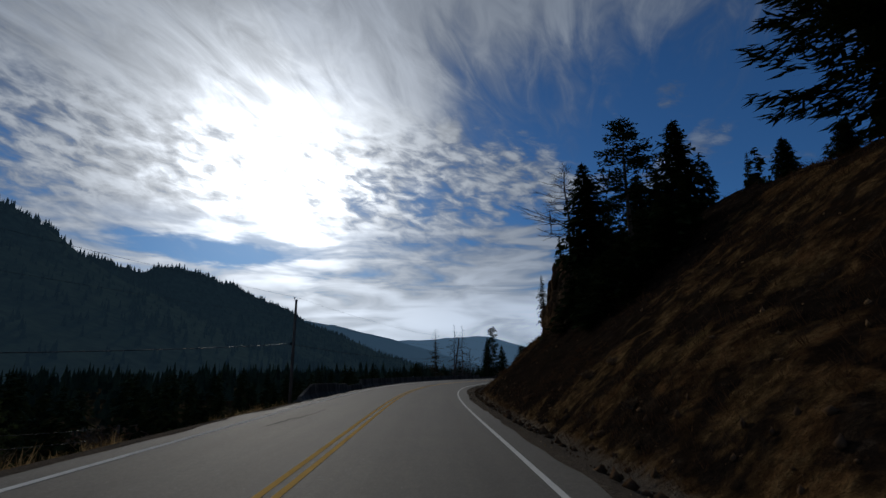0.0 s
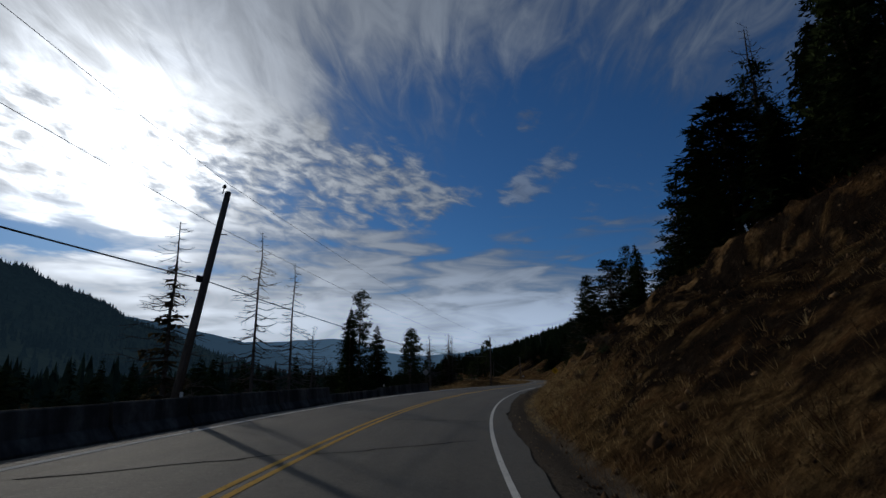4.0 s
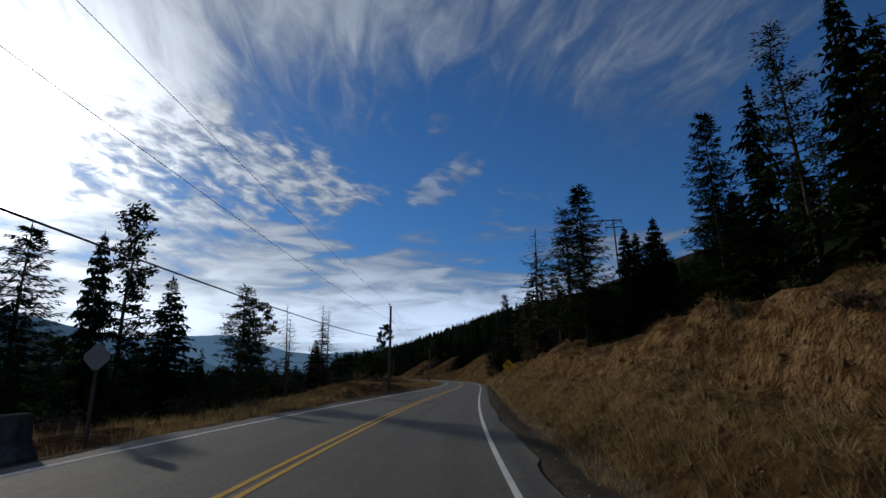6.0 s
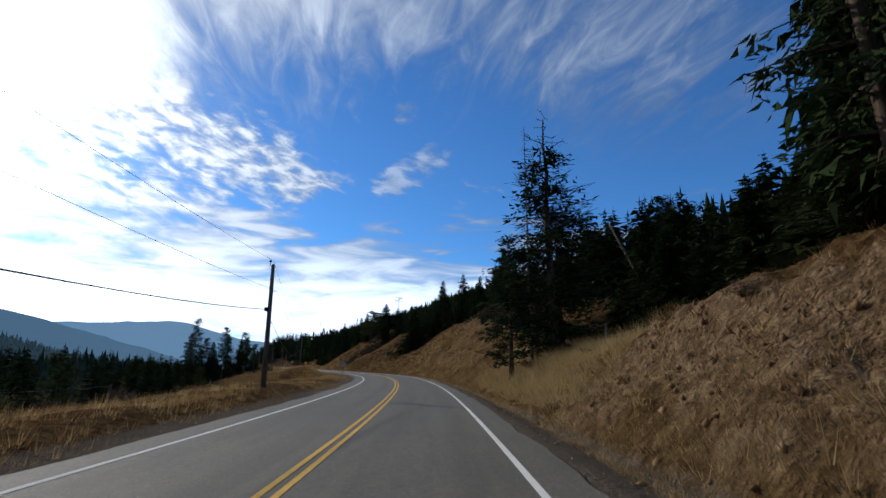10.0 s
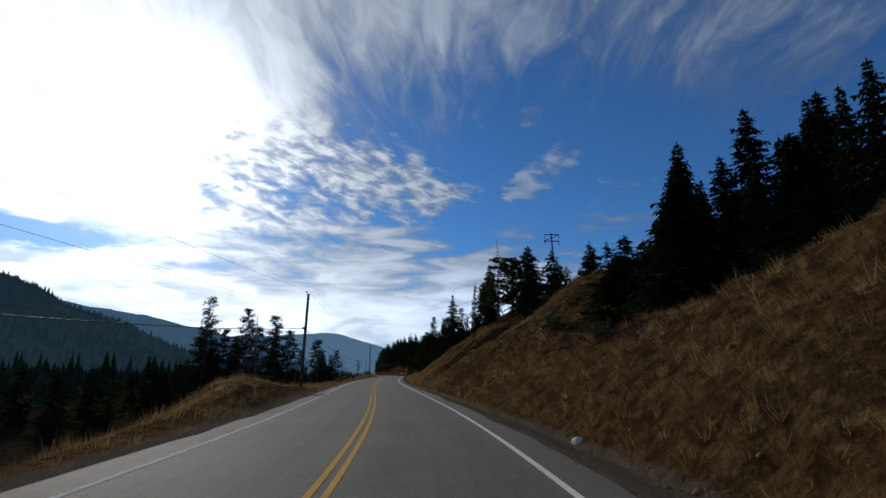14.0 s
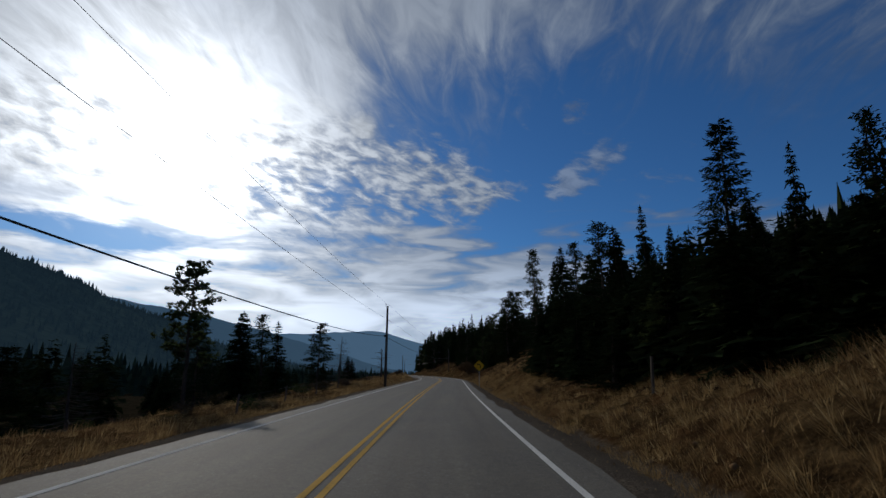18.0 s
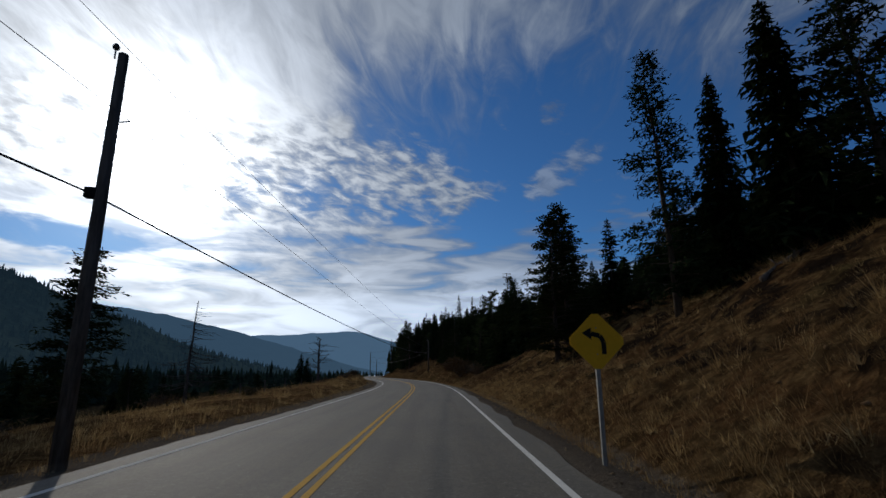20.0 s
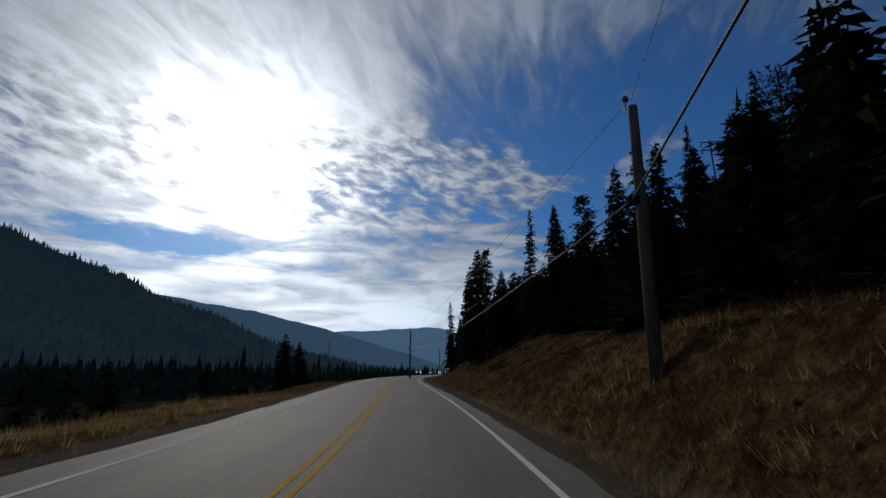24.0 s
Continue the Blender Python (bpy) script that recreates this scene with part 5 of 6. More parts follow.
# ---- deeper woods and the far side of the valley: uncountable ----
def far_trees(name, label, places, material, sides=5, tiers=4):
    b = np.random.RandomState(3)
    v, f = [], []
    for x, y, z, h in places:
        a0, k = b.rand() * 6.28, len(v)
        for t in range(tiers):
            r = h * 0.20 * (1 - t / tiers) * (0.8 + 0.4 * b.rand())
            z0, z1 = z + h * (0.06 + 0.9 * t / tiers), z + h * (0.06 + 0.94 * min(1, (t + 1.55) / tiers))
            k = len(v)
            v.append((x, y, z1))
            for j in range(sides):
                a = a0 + t + j * 6.2832 / sides
                rr = r * (0.65 + 0.7 * b.rand())
                v.append((x + rr * math.cos(a), y + rr * math.sin(a), z0 - 0.05 * h * b.rand()))
            f += [(k, k + 1 + j, k + 1 + (j + 1) % sides) for j in range(sides)]
    tagged(new(name, mesh(name, v, f, material)), label, "trees", kind="stuff")


def scatter(n, s0, s1, d0, d1, h, seed):
    g = np.random.RandomState(seed)
    s, d = g.uniform(s0, s1, n), d0 + (d1 - d0) * g.rand(n) ** 0.8
    x, y = spot(s, d)
    return zip(x, y, height(s, d), h * g.uniform(0.6, 1.3, n))


def joined_firs(name, label, places, models, share, grow):
    """Many firs of a few shapes in one mesh: woods behind the front row."""
    g = np.random.RandomState(12)
    shapes = []
    for ob in models:
        me = [c.data for c in ob.children if c.name.startswith("crown")][0]
        v = np.empty(len(me.vertices) * 3)
        me.vertices.foreach_get("co", v)
        f = np.array([p.vertices[:] for p in me.polygons])
        keep = g.rand(len(f)) < share
        v, f = v.reshape(-1, 3), f[keep]
        c = v[f].mean(1, keepdims=True)
        big = (c + (v[f] - c) * grow).reshape(-1, 3)
        shapes.append((big, np.arange(len(big)).reshape(-1, 3)))
    vs, fs, k = [], [], 0
    for x, y, z, h in places:
        v, f = shapes[g.randint(len(shapes))]
        a, w = g.rand() * 6.28, (0.62 * h / 14 + 0.36) * g.uniform(1.0, 1.3)
        c, sn = math.cos(a) * w, math.sin(a) * w
        vs.append(np.stack([x + v[:, 0] * c - v[:, 1] * sn, y + v[:, 0] * sn + v[:, 1] * c, z + v[:, 2] * h / 14], -1))
        fs.append(f + k)
        k += len(v)
    verts, faces = np.concatenate(vs), np.concatenate(fs)
    me = bpy.data.meshes.new(name)
    me.vertices.add(len(verts))
    me.vertices.foreach_set("co", verts.astype(np.float32).ravel())
    me.loops.add(faces.size)
    me.loops.foreach_set("vertex_index", faces.astype(np.int32).ravel())
    me.polygons.add(len(faces))
    me.polygons.foreach_set("loop_start", np.arange(0, faces.size, 3, dtype=np.int32))
    me.materials.append(NEEDLES)
    me.update(calc_edges=True)
    tagged(new(name, me), label, "trees", kind="stuff")


joined_firs("woods", "dense dark firs behind the front row of the woods", DEEP[:TALL], [KINDS["slim"][0], KINDS["fir"][1], KINDS["fir"][0]], 0.14, 2.0)
joined_firs("young_woods", "dense young firs that close the woods below", DEEP[TALL:], [KINDS["slim"][0], KINDS["fir"][1], KINDS["fir"][0]], 0.15, 1.8)
far_trees("hillside_woods", "dense dark conifer woods up the hillside", list(scatter(5200, 0, 900, 44, 200, 11, 1)) + list(scatter(900, 600, 1500, 8, 90, 12, 4)), NEEDLES, 5, 4)
far_trees("valley_woods", "dark conifer woods on the valley floor", list(scatter(3800, -60, 900, -420, -62, 9, 2)) + list(scatter(900, 600, 1800, -260, -30, 9, 5)), HAZED_VALLEY, 5, 4)
g = np.random.RandomState(9)
k = g.uniform(0, 139, 5200)
o = np.where(g.rand(5200) < 0.35, g.uniform(-0.03, 0.05, 5200), g.uniform(-0.1, 0.95, 5200))
rx = np.interp(k, np.arange(140), ridge[0]) + np.interp(k, np.arange(140), ridge[3]) * o * 520
ry = np.interp(k, np.arange(140), ridge[1]) + np.interp(k, np.arange(140), ridge[4]) * o * 520
rz = -12 + (np.interp(k, np.arange(140), ridge[2]) + 12) * (1 - np.abs(o) ** 0.8) * (1 + 0.08 * fbm(rx / 160 + 3, ry / 160)) + 5 * fbm(rx / 40 + 3, ry / 40, 3) * (1 - np.abs(o) ** 0.8)
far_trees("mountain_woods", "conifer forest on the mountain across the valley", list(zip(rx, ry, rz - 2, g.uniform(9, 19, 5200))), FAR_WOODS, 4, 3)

# ---- utility poles and their wires ----
def pole_thing(x, y, top, arm=0, lean=0.0, name="utility_pole", label="weathered wooden utility pole beside the road", bearing=0.0, low=None):
    z = ground_at(x, y) if low is None else low
    root = thing(name, label, "utility pole", "utility poles" if not arm else "power line poles", Matrix.Translation((x, y, z)) @ Euler((0, radians(lean), radians(-bearing))).to_matrix().to_4x4())
    h = top - z
    b = Build().tube([(0, 0, -0.6), (0, 0, h * 0.5), (0, 0, h - 0.02), (0, 0, h)], [0.15, 0.128, 0.10, 0.09], 10)
    part("pole", b.mesh("pole", POLE, True), root)
    if arm:
        upper = part("crossarm", Build().box(-1.25, -0.16, h - 0.35, 1.25, -0.06, h - 0.22).mesh("crossarm", POLE), root)
        lower = part("lower_crossarm", Build().box(-1.25, 0.06, h - 1.35, 1.25, 0.16, h - 1.22).mesh("lower_crossarm", POLE), root)
        part("brace", Build().tube([(-1.2, 0, h - 1.25), (1.2, 0, h - 0.3)], [0.05, 0.05], 6).mesh("brace", POLE), root)
        for px, pz, bar in ((-1.15, h - 0.35, upper), (1.15, h - 0.35, upper), (-1.15, h - 1.35, lower), (1.15, h - 1.35, lower)):
            ins = Build()
            for k in range(4):
                ins.tube([(px, 0, pz - 0.08 - 0.13 * k), (px, 0, pz - 0.13 - 0.13 * k)], [0.05, 0.11], 8)
            part("insulator", ins.mesh("insulator", GLASSY), bar)
    else:
        pin = Build().tube([(-0.16, 0, h - 0.12), (-0.16, 0, h + 0.14)], [0.018, 0.018], 6)
        pin = part("pin", pin.mesh("pin", STEEL), root)
        part("insulator", Build().tube([(-0.16, 0, h + 0.10), (-0.16, 0, h + 0.16), (-0.16, 0, h + 0.23)], [0.06, 0.075, 0.03], 8).mesh("insulator", GLASSY), pin)
        part("bracket", Build().tube([(0.10, 0, h - 1.55), (0.30, 0, h - 1.5)], [0.02, 0.02], 5).mesh("bracket", STEEL), root)
        part("clamp", Build().box(-0.28, -0.09, h * 0.62 - 0.10, -0.06, 0.09, h * 0.62 + 0.10).mesh("clamp", SIGN_BLACK), root)
        part("ground_wire", Build().tube([(0.0, 0.165, 0.0), (0.0, 0.135, h * 0.5), (0.0, 0.11, h - 0.5)], [0.008] * 3, 4).mesh("ground_wire", WIRE), root)
    return Vector((x, y, z)), h


def wire(a, b, sag, r, name="overhead_wire", label="thin overhead power line wire between poles"):
    pts = [Vector(a).lerp(Vector(b), t) - Vector((0, 0, 4 * sag * t * (1 - t))) for t in (k / 24 for k in range(25))]
    tagged(new(name, Build().tube(pts, [r] * 25, 5, False).mesh(name, WIRE, True)), label, "wire", "overhead wires")


ROW = [(-28.0, -22.0, 7.6, 0), (-11.0, 43.0, 7.7, 0), (5.2, 97.9, 8.3, 7.5), (43.9, 163.4, 8.9, 0), (76.6, 218.2, 7.9, 0), (108.7, 312.0, 9.8, 1.5), (129.8, 400.7, 10.0, 0), (156.5, 485.1, 9.6, 0),
       (155.0, 560.0, 10.4, 0), (168.0, 640.0, 10.5, 0)]
ends = []
for x, y, top, lean in ROW:
    base, h = pole_thing(x, y, top, lean=lean)
    k = math.sin(radians(lean))
    ends.append((Vector((x + k * h, y, top + 0.2)), Vector((x + 0.3 + k * (h - 1.5), y, top - 1.5)), Vector((x - 0.2 + k * h * 0.62, y, base.z + h * 0.62))))
for p, q, sag in zip(ends, ends[1:], (0.9, 0.9, 1.05, 1.65, 2.2, 1.5, 0.9, 1.0, 1.0)):
    wire(p[0], q[0], min(sag, 1.2) * 0.8, 0.007)
    wire(p[1], q[1], min(sag, 1.2) * 0.8, 0.007)
    wire(p[2], q[2], sag, 0.021, label="thick black telephone cable between the poles")
for x, y, top, turn, low in ((147.3, 334.4, 24.6, 11, None), (81.8, 168.2, 24.9, 33, None), (193.0, 532.8, 33.3, 12, None), (120.0, 240.0, 23.5, 28, None)):
    pole_thing(x, y, top, 1, -1.5, "power_pole", "tall wooden power pole with crossarms on the hillside", turn, low)


# ---- concrete barrier on the outside of the first bend ----
def barrier_mesh(name, half, length, end=False):
    prof = [(-x, z) for x, z in half] + [(x, z) for x, z in reversed(half)]
    b, n = Build(), len(prof)
    rings = [(0, 0.32 if end else 1.0), (length * 0.75, 1.0), (length, 1.0)] if end else [(0.012, 1.0), (length - 0.012, 1.0)]
    b.v = [(x, y, z * k) for y, k in rings for x, z in prof]
    for r in range(len(rings) - 1):
        for i in range(n):
            j = (i + 1) % n
            b.f.append((r * n + i, r * n + j, (r + 1) * n + j, (r + 1) * n + i))
    b.f += [tuple(range(n)), tuple(reversed(range((len(rings) - 1) * n, len(rings) * n)))]
    return b.mesh(name, CONCRETE)


FOOT, STEM = [(0.30, 0), (0.30, 0.10), (0.142, 0.33)], [(0.14, 0.33), (0.09, 0.78), (0.06, 0.81)]
blocks = {end: [(name, barrier_mesh(name, half, 3.0, end)) for name, half in (("flared_foot", FOOT), ("upper_wall", STEM))] for end in (False, True)}
s = 26.0
while s < 130:
    d = -4.75 - 0.3 * math.sin((s - 26) / 40)
    x, y = (float(v) for v in spot(s, d))
    x2, y2 = (float(v) for v in spot(s + 3.0, d))
    first = s == 26.0
    m = Matrix.Translation((x, y, float(height(s + 1.5, d)) - 0.03)) @ Euler((0, 0, math.atan2(-(x2 - x), y2 - y))).to_matrix().to_4x4()
    root = thing("concrete_barrier", "grey concrete barrier end sloping down to the verge, stained and shaded dark" if first else "grey concrete road barrier block on the shoulder, stained and shaded dark", "barrier", "barrier blocks", m)
    for name, me in blocks[first]:
        part(name, me, root)
    s += 3.02
for s in (70, 95, 118):
    x, y = (float(v) for v in spot(s, -4.95))
    z = float(height(s, -4.9)) + 0.76
    root = thing("reflector_post", "small white reflector on top of the concrete barrier", "reflector", "reflectors", Matrix.Translation((x, y, z)))
    part("bracket", Build().box(-0.03, -0.05, 0, 0.03, 0.05, 0.03).mesh("bracket", STEEL), root)
    part("reflector", Build().box(-0.04, -0.01, 0.03, 0.04, 0.01, 0.15).mesh("reflector", WHITE), root)


# ---- road signs ----
def diamond(b, size, y0, y1, z, cut=0.06):
    r = size / math.sqrt(2)
    pts = []
    for cx, cz in ((0, -1), (1, 0), (0, 1), (-1, 0)):
        px, pz = -cz, cx
        pts += [((cx * (r - cut)) - px * cut, (cz * (r - cut)) - pz * cut), ((cx * (r - cut)) + px * cut, (cz * (r - cut)) + pz * cut)]
    n = len(pts)
    b.add([(x, y, z + w) for y in (y0, y1) for x, w in pts], [tuple(range(n)), tuple(reversed(range(n, 2 * n)))] + [(i, i + n, (i + 1) % n + n, (i + 1) % n) for i in range(n)])
    return b


def bend_sign(x, y, centre, size, bearing, label, back=False, plate=False):
    z = ground_at(x, y)
    root = thing("road_sign", label, "road sign", "", Matrix.Translation((x, y, z)) @ Euler((0, 0, radians(-bearing))).to_matrix().to_4x4())
    c = centre - z
    part("post", Build().box(-0.035, 0.02, -0.5, 0.035, 0.09, c + size * 0.35).mesh("post", STEEL if not back else POLE), root)
    panel = part("panel", diamond(Build(), size, 0.0, 0.012, c).mesh("panel", SIGN_YELLOW if not back else STEEL), root)
    if back:
        part("far_face", diamond(Build(), size * 0.99, 0.013, 0.017, c).mesh("far_face", SIGN_YELLOW), panel)
        if plate:
            part("lower_plate", Build().box(-0.25, -0.002, c - size * 0.72 - 0.45, 0.25, 0.012, c - size * 0.72).mesh("lower_plate", STEEL), root)
        return
    k = size * 0.05
    b = Build()
    path = [(0.16, -0.30), (0.16, -0.02), (0.08, 0.12), (-0.12, 0.17)]
    for (x0, z0), (x1, z1) in zip(path, path[1:]):
        u = Vector((x1 - x0, z1 - z0)).normalized()
        w = Vector((-u.y, u.x)) * 0.055
        q = [(x0 + w.x, z0 + w.y), (x0 - w.x, z0 - w.y), (x1 - w.x, z1 - w.y), (x1 + w.x, z1 + w.y)]
        b.add([(a * size, -0.004, c + e * size) for a, e in q], [(0, 1, 2, 3)])
    b.add([(-0.12 * size, -0.004, c + 0.31 * size), (-0.12 * size, -0.004, c + 0.03 * size), (-0.34 * size, -0.004, c + 0.19 * size)], [(0, 2, 1)])
    for k in (-0.3, 0.3):
        part("bolt", Build().tube([(0, -0.012, c + k * size), (0, 0.0, c + k * size)], [0.012, 0.012], 6).mesh("bolt", STEEL), panel)
    part("arrow", b.mesh("arrow", SIGN_BLACK), panel, "black curved bend arrow")


bend_sign(50.9, 153.9, 3.05, 0.78, 33, "yellow diamond sign with a black curved bend arrow")
bend_sign(138.9, 398.2, 4.0, 0.78, 13, "yellow diamond sign with a black curved bend arrow")
bend_sign(166.5, 566.0, 5.3, 0.9, 5, "yellow diamond sign at the foot of the wooded bank")
bend_sign(23.1, 131.6, 2.55, 0.5, 27, "grey back of a diamond road sign on a wooden post", True)
bend_sign(98.6, 260.6, 2.68, 0.63, 24, "grey back of a diamond road sign on a wooden post", True)
bend_sign(108.4, 316.9, 3.5, 0.56, 6, "grey back of a diamond road sign on a wooden post", True)


# ---- rocks ----
def rock_mesh(seed, material, squash=0.8):
    bm = bmesh.new()
    bmesh.ops.create_icosphere(bm, subdivisions=3, radius=1.0)
    r = random.Random(seed)
    cuts = [(Vector((r.gauss(0, 1), r.gauss(0, 1), r.gauss(0, 1))).normalized(), r.uniform(0.58, 0.92)) for _ in range(15)]
    for v in bm.verts:
        d = v.co.normalized()
        f = min([o / d.dot(q) for q, o in cuts if d.dot(q) > 0.25] + [1.0])
        f *= 1 + 0.06 * noise.noise(d * 3.1 + Vector((seed, 0, 0))) + 0.04 * noise.noise(d * 9.0)
        v.co = Vector((d.x * f, d.y * f, d.z * f * squash))
    me = bpy.data.meshes.new("boulder")
    bm.to_mesh(me)
    bm.free()
    me.materials.append(material)
    return me


ROCKS = [rock_mesh(k, STONE) for k in range(6)]
CRAGS = [rock_mesh(k + 10, CRAG) for k in range(4)]


def rock(x, y, sx, sy, sz, z=None, seed=0, label="pale weathered boulder half sunk in the grassy bank"):
    ob = new("boulder", ROCKS[seed % 6])
    g = ground_at(x, y) if z is None else z
    ob.matrix_basis = Matrix.Translation((x, y, g + sz * 0.25)) @ Euler((0.2 * seed, 0.3 * seed, seed * 1.7)).to_matrix().to_4x4() @ Matrix.Diagonal((sx, sy, sz, 1))
    return tagged(ob, label, "rock", "boulders")


for k, (x, y, a, b, c) in enumerate(((67.3, 177.85, 0.44, 0.40, 0.64), (67.6, 178.75, 0.32, 0.30, 0.56), (68.3, 177.9, 0.30, 0.4, 0.25),
                                     (26.5, 107.9, 0.24, 0.2, 0.26), (24.9, 105.2, 0.30, 0.2, 0.22), (29.5, 110.5, 0.22, 0.2, 0.2), (123.0, 251.5, 0.3, 0.25, 0.25), (126.5, 254.5, 0.4, 0.25, 0.25))):
    rock(x, y, a, b, c, seed=k)
g = np.random.RandomState(31)
for k in range(12):
    s, d = 196.0 + 4 * g.rand(), 6.6 + 2.4 * g.rand()
    x, y = (float(v) for v in spot(s, d))
    rock(x, y, g.uniform(0.12, 0.34), g.uniform(0.12, 0.3), g.uniform(0.08, 0.2), seed=k, label="broken brown rock in the grassy bank").data = CRAGS[k % 4]
for k in range(64):
    s = 45 + 30 * g.rand()
    a, b = math.tan(radians(float(hermite(BROW, s)))), math.tan(radians(float(hermite(BANK, s))))
    d = (1.75 - 2 * a + b * TOE) / (b - a) + g.uniform(-1.2, 0.5)
    x, y = (float(v) for v in spot(s, d))
    rock(x, y, 1, 1, 1, 0.0, k, "brown craggy rock of the cliff face").data = CRAGS[k % 4]
    ob = scene.collection.objects[-1]
    ob.matrix_basis = Matrix.Translation((x, y, float(height(s, d)) - g.uniform(0.1, 0.7))) @ Euler((g.uniform(-0.2, 0.2), g.uniform(-0.2, 0.2), -math.radians(float(hermite(BEARING, s))) + g.uniform(-0.4, 0.4))).to_matrix().to_4x4() @ Matrix.Diagonal((g.uniform(0.3, 0.6), g.uniform(0.5, 1.3), g.uniform(0.8, 2.2), 1))


# ---- fences ----
def post(x, y, tall, lean=0.0, bearing=0.0, r=0.06, label="grey weathered wooden fence post"):
    ob = new("fence_post", Build().tube([(0, 0, -0.4), (0, 0, tall * 0.6), (0.01, 0, tall)], [r, r * 0.95, r * 0.85], 7).mesh("fence_post", POLE))
    z = ground_at(x, y)
    ob.matrix_basis = Matrix.Translation((x, y, z)) @ Euler((0, radians(lean), radians(bearing))).to_matrix().to_4x4()
    tagged(ob, label, "fence post", "fence posts")
    return Vector((x, y, z + tall))


def fence(points, tall, wires=(0.95, 0.6), lean=()):
    tops = [post(x, y, tall, lean[i] if i < len(lean) else rng.uniform(-5, 5)) for i, (x, y) in enumerate(points)]
    for a, b in zip(tops, tops[1:]):
        for w in wires:
            wire(a - Vector((0, 0, tall * (1 - w))), b - Vector((0, 0, tall * (1 - w))), 0.05, 0.006, "fence_wire", "thin rusty fence wire between posts")


fence([tuple(float(v) for v in spot(s, 11.6 + 0.08 * (s - 511))) for s in (512, 515.2, 518.0, 521.5, 525.5, 530)], 1.25, lean=(4, -6, 3, 5, -14, 4))
fence([tuple(float(v) for v in spot(s, -12.2)) for s in (458, 464, 470.5, 479, 487, 495)], 1.2)
fence([tuple(float(v) for v in spot(s, -9.8)) for s in (-4, 2, 8, 14, 20)], 1.0)
fence([tuple(float(v) for v in spot(s, -10.5)) for s in (196, 204, 212, 220, 228)], 0.9, (0.9,))
fence([tuple(float(v) for v in spot(s, -8.2)) for s in (318, 326, 334, 342)], 0.9, (0.9, 0.5))
fence([tuple(float(v) for v in spot(s, -9.3)) for s in (404, 412, 420, 428)], 1.0, (0.9, 0.5))
for s, d in ((196, 14.0), (203, 15.0), (232, 10.5), (244, 11.5), (394, 8.6), (489, 8.8), (493, 9.6), (500, 9.2)):
    x, y = (float(v) for v in spot(s, d))
    post(x, y, rng.uniform(1.0, 1.5), rng.uniform(-8, 8))


# ---- fallen logs, stumps and shrubs ----
def log(s, d, length, r, turn, lift=0.1, label="bleached fallen log on the bank"):
    x, y = (float(v) for v in spot(s, d))
    b = Build().tube([(0, 0, 0), (length * 0.5, 0.05, 0.03), (length, 0, 0.0)], [r, r * 0.85, r * 0.55], 7)
    for k in range(4):
        q = length * (0.3 + 0.17 * k)
        b.tube([(q, 0, 0), (q + 0.1, 0.3 * (-1) ** k, 0.35)], [r * 0.3, r * 0.1], 4)
    ob = new("fallen_log", b.mesh("fallen_log", DEAD, True))
    x2, y2 = x + length * math.cos(turn), y + length * math.sin(turn)
    z, z2 = ground_at(x, y) + lift, ground_at(x2, y2) + lift
    ob.matrix_basis = Matrix.Translation((x, y, z)) @ Euler((0, -math.atan2(z2 - z, length), turn)).to_matrix().to_4x4()
    tagged(ob, label, "log", "fallen logs")


for s, d, length, r, a in ((188, 13, 3.5, 0.14, 1.4), (181, 11.5, 5.0, 0.10, 0.6), (286, 24, 3.0, 0.10, 1.0), (316, 19, 3.5, 0.08, 0.9), (436, 12.5, 4.0, 0.12, 0.2), (476, 11.5, 4.0, 0.16, 1.2), (500, 10.5, 3.0, 0.08, 1.9),
                           (262, 21, 3.0, 0.07, 2.2), (40, 13, 3.0, 0.08, 1.8)):
    log(s, d, length, r, a)
low, high = Vector((104.5, 212.6, ground_at(104.5, 212.6) - 0.3)), Vector((101.6, 214.6, ground_at(104.5, 212.6) + 7.2))
root = thing("leaning_trunk", "bleached leaning dead trunk at the edge of the woods", "dead tree", "", Matrix.Translation(low))
part("trunk", Build().tube([(0, 0, 0), (high - low) * 0.5 + Vector((0.06, 0, 0)), high - low], [0.16, 0.12, 0.05], 8).mesh("trunk", DEAD, True), root)
for k in range(9):
    q = (high - low) * (0.25 + 0.08 * k)
    part("stub", Build().tube([q, q + Vector((rng.uniform(-0.6, 0.6), rng.uniform(-0.6, 0.6), rng.uniform(0, 0.4)))], [0.03, 0.01], 4).mesh("stub", DEAD), root)
root = thing("tree_stump", "upturned dark stump with broken roots on the slope", "stump", "", Matrix.Translation((69.8, 175.3, ground_at(69.8, 175.3))))
part("stump", Build().tube([(0, 0, -0.2), (0.1, 0, 0.35), (0.3, 0.1, 0.8)], [0.30, 0.25, 0.14], 8).mesh("stump", BARK, True), root)
for k in range(17):
    a = k * 0.74
    e = Vector((math.cos(a), math.sin(a), rng.uniform(-0.1, 0.9))) * rng.uniform(0.5, 1.15)
    part("root", Build().tube([(0, 0, 0.25), e * 0.5 + Vector((rng.uniform(-0.15, 0.15), rng.uniform(-0.15, 0.15), 0.15)), e], [0.09, 0.055, 0.015], 5).mesh("root", BARK), root)


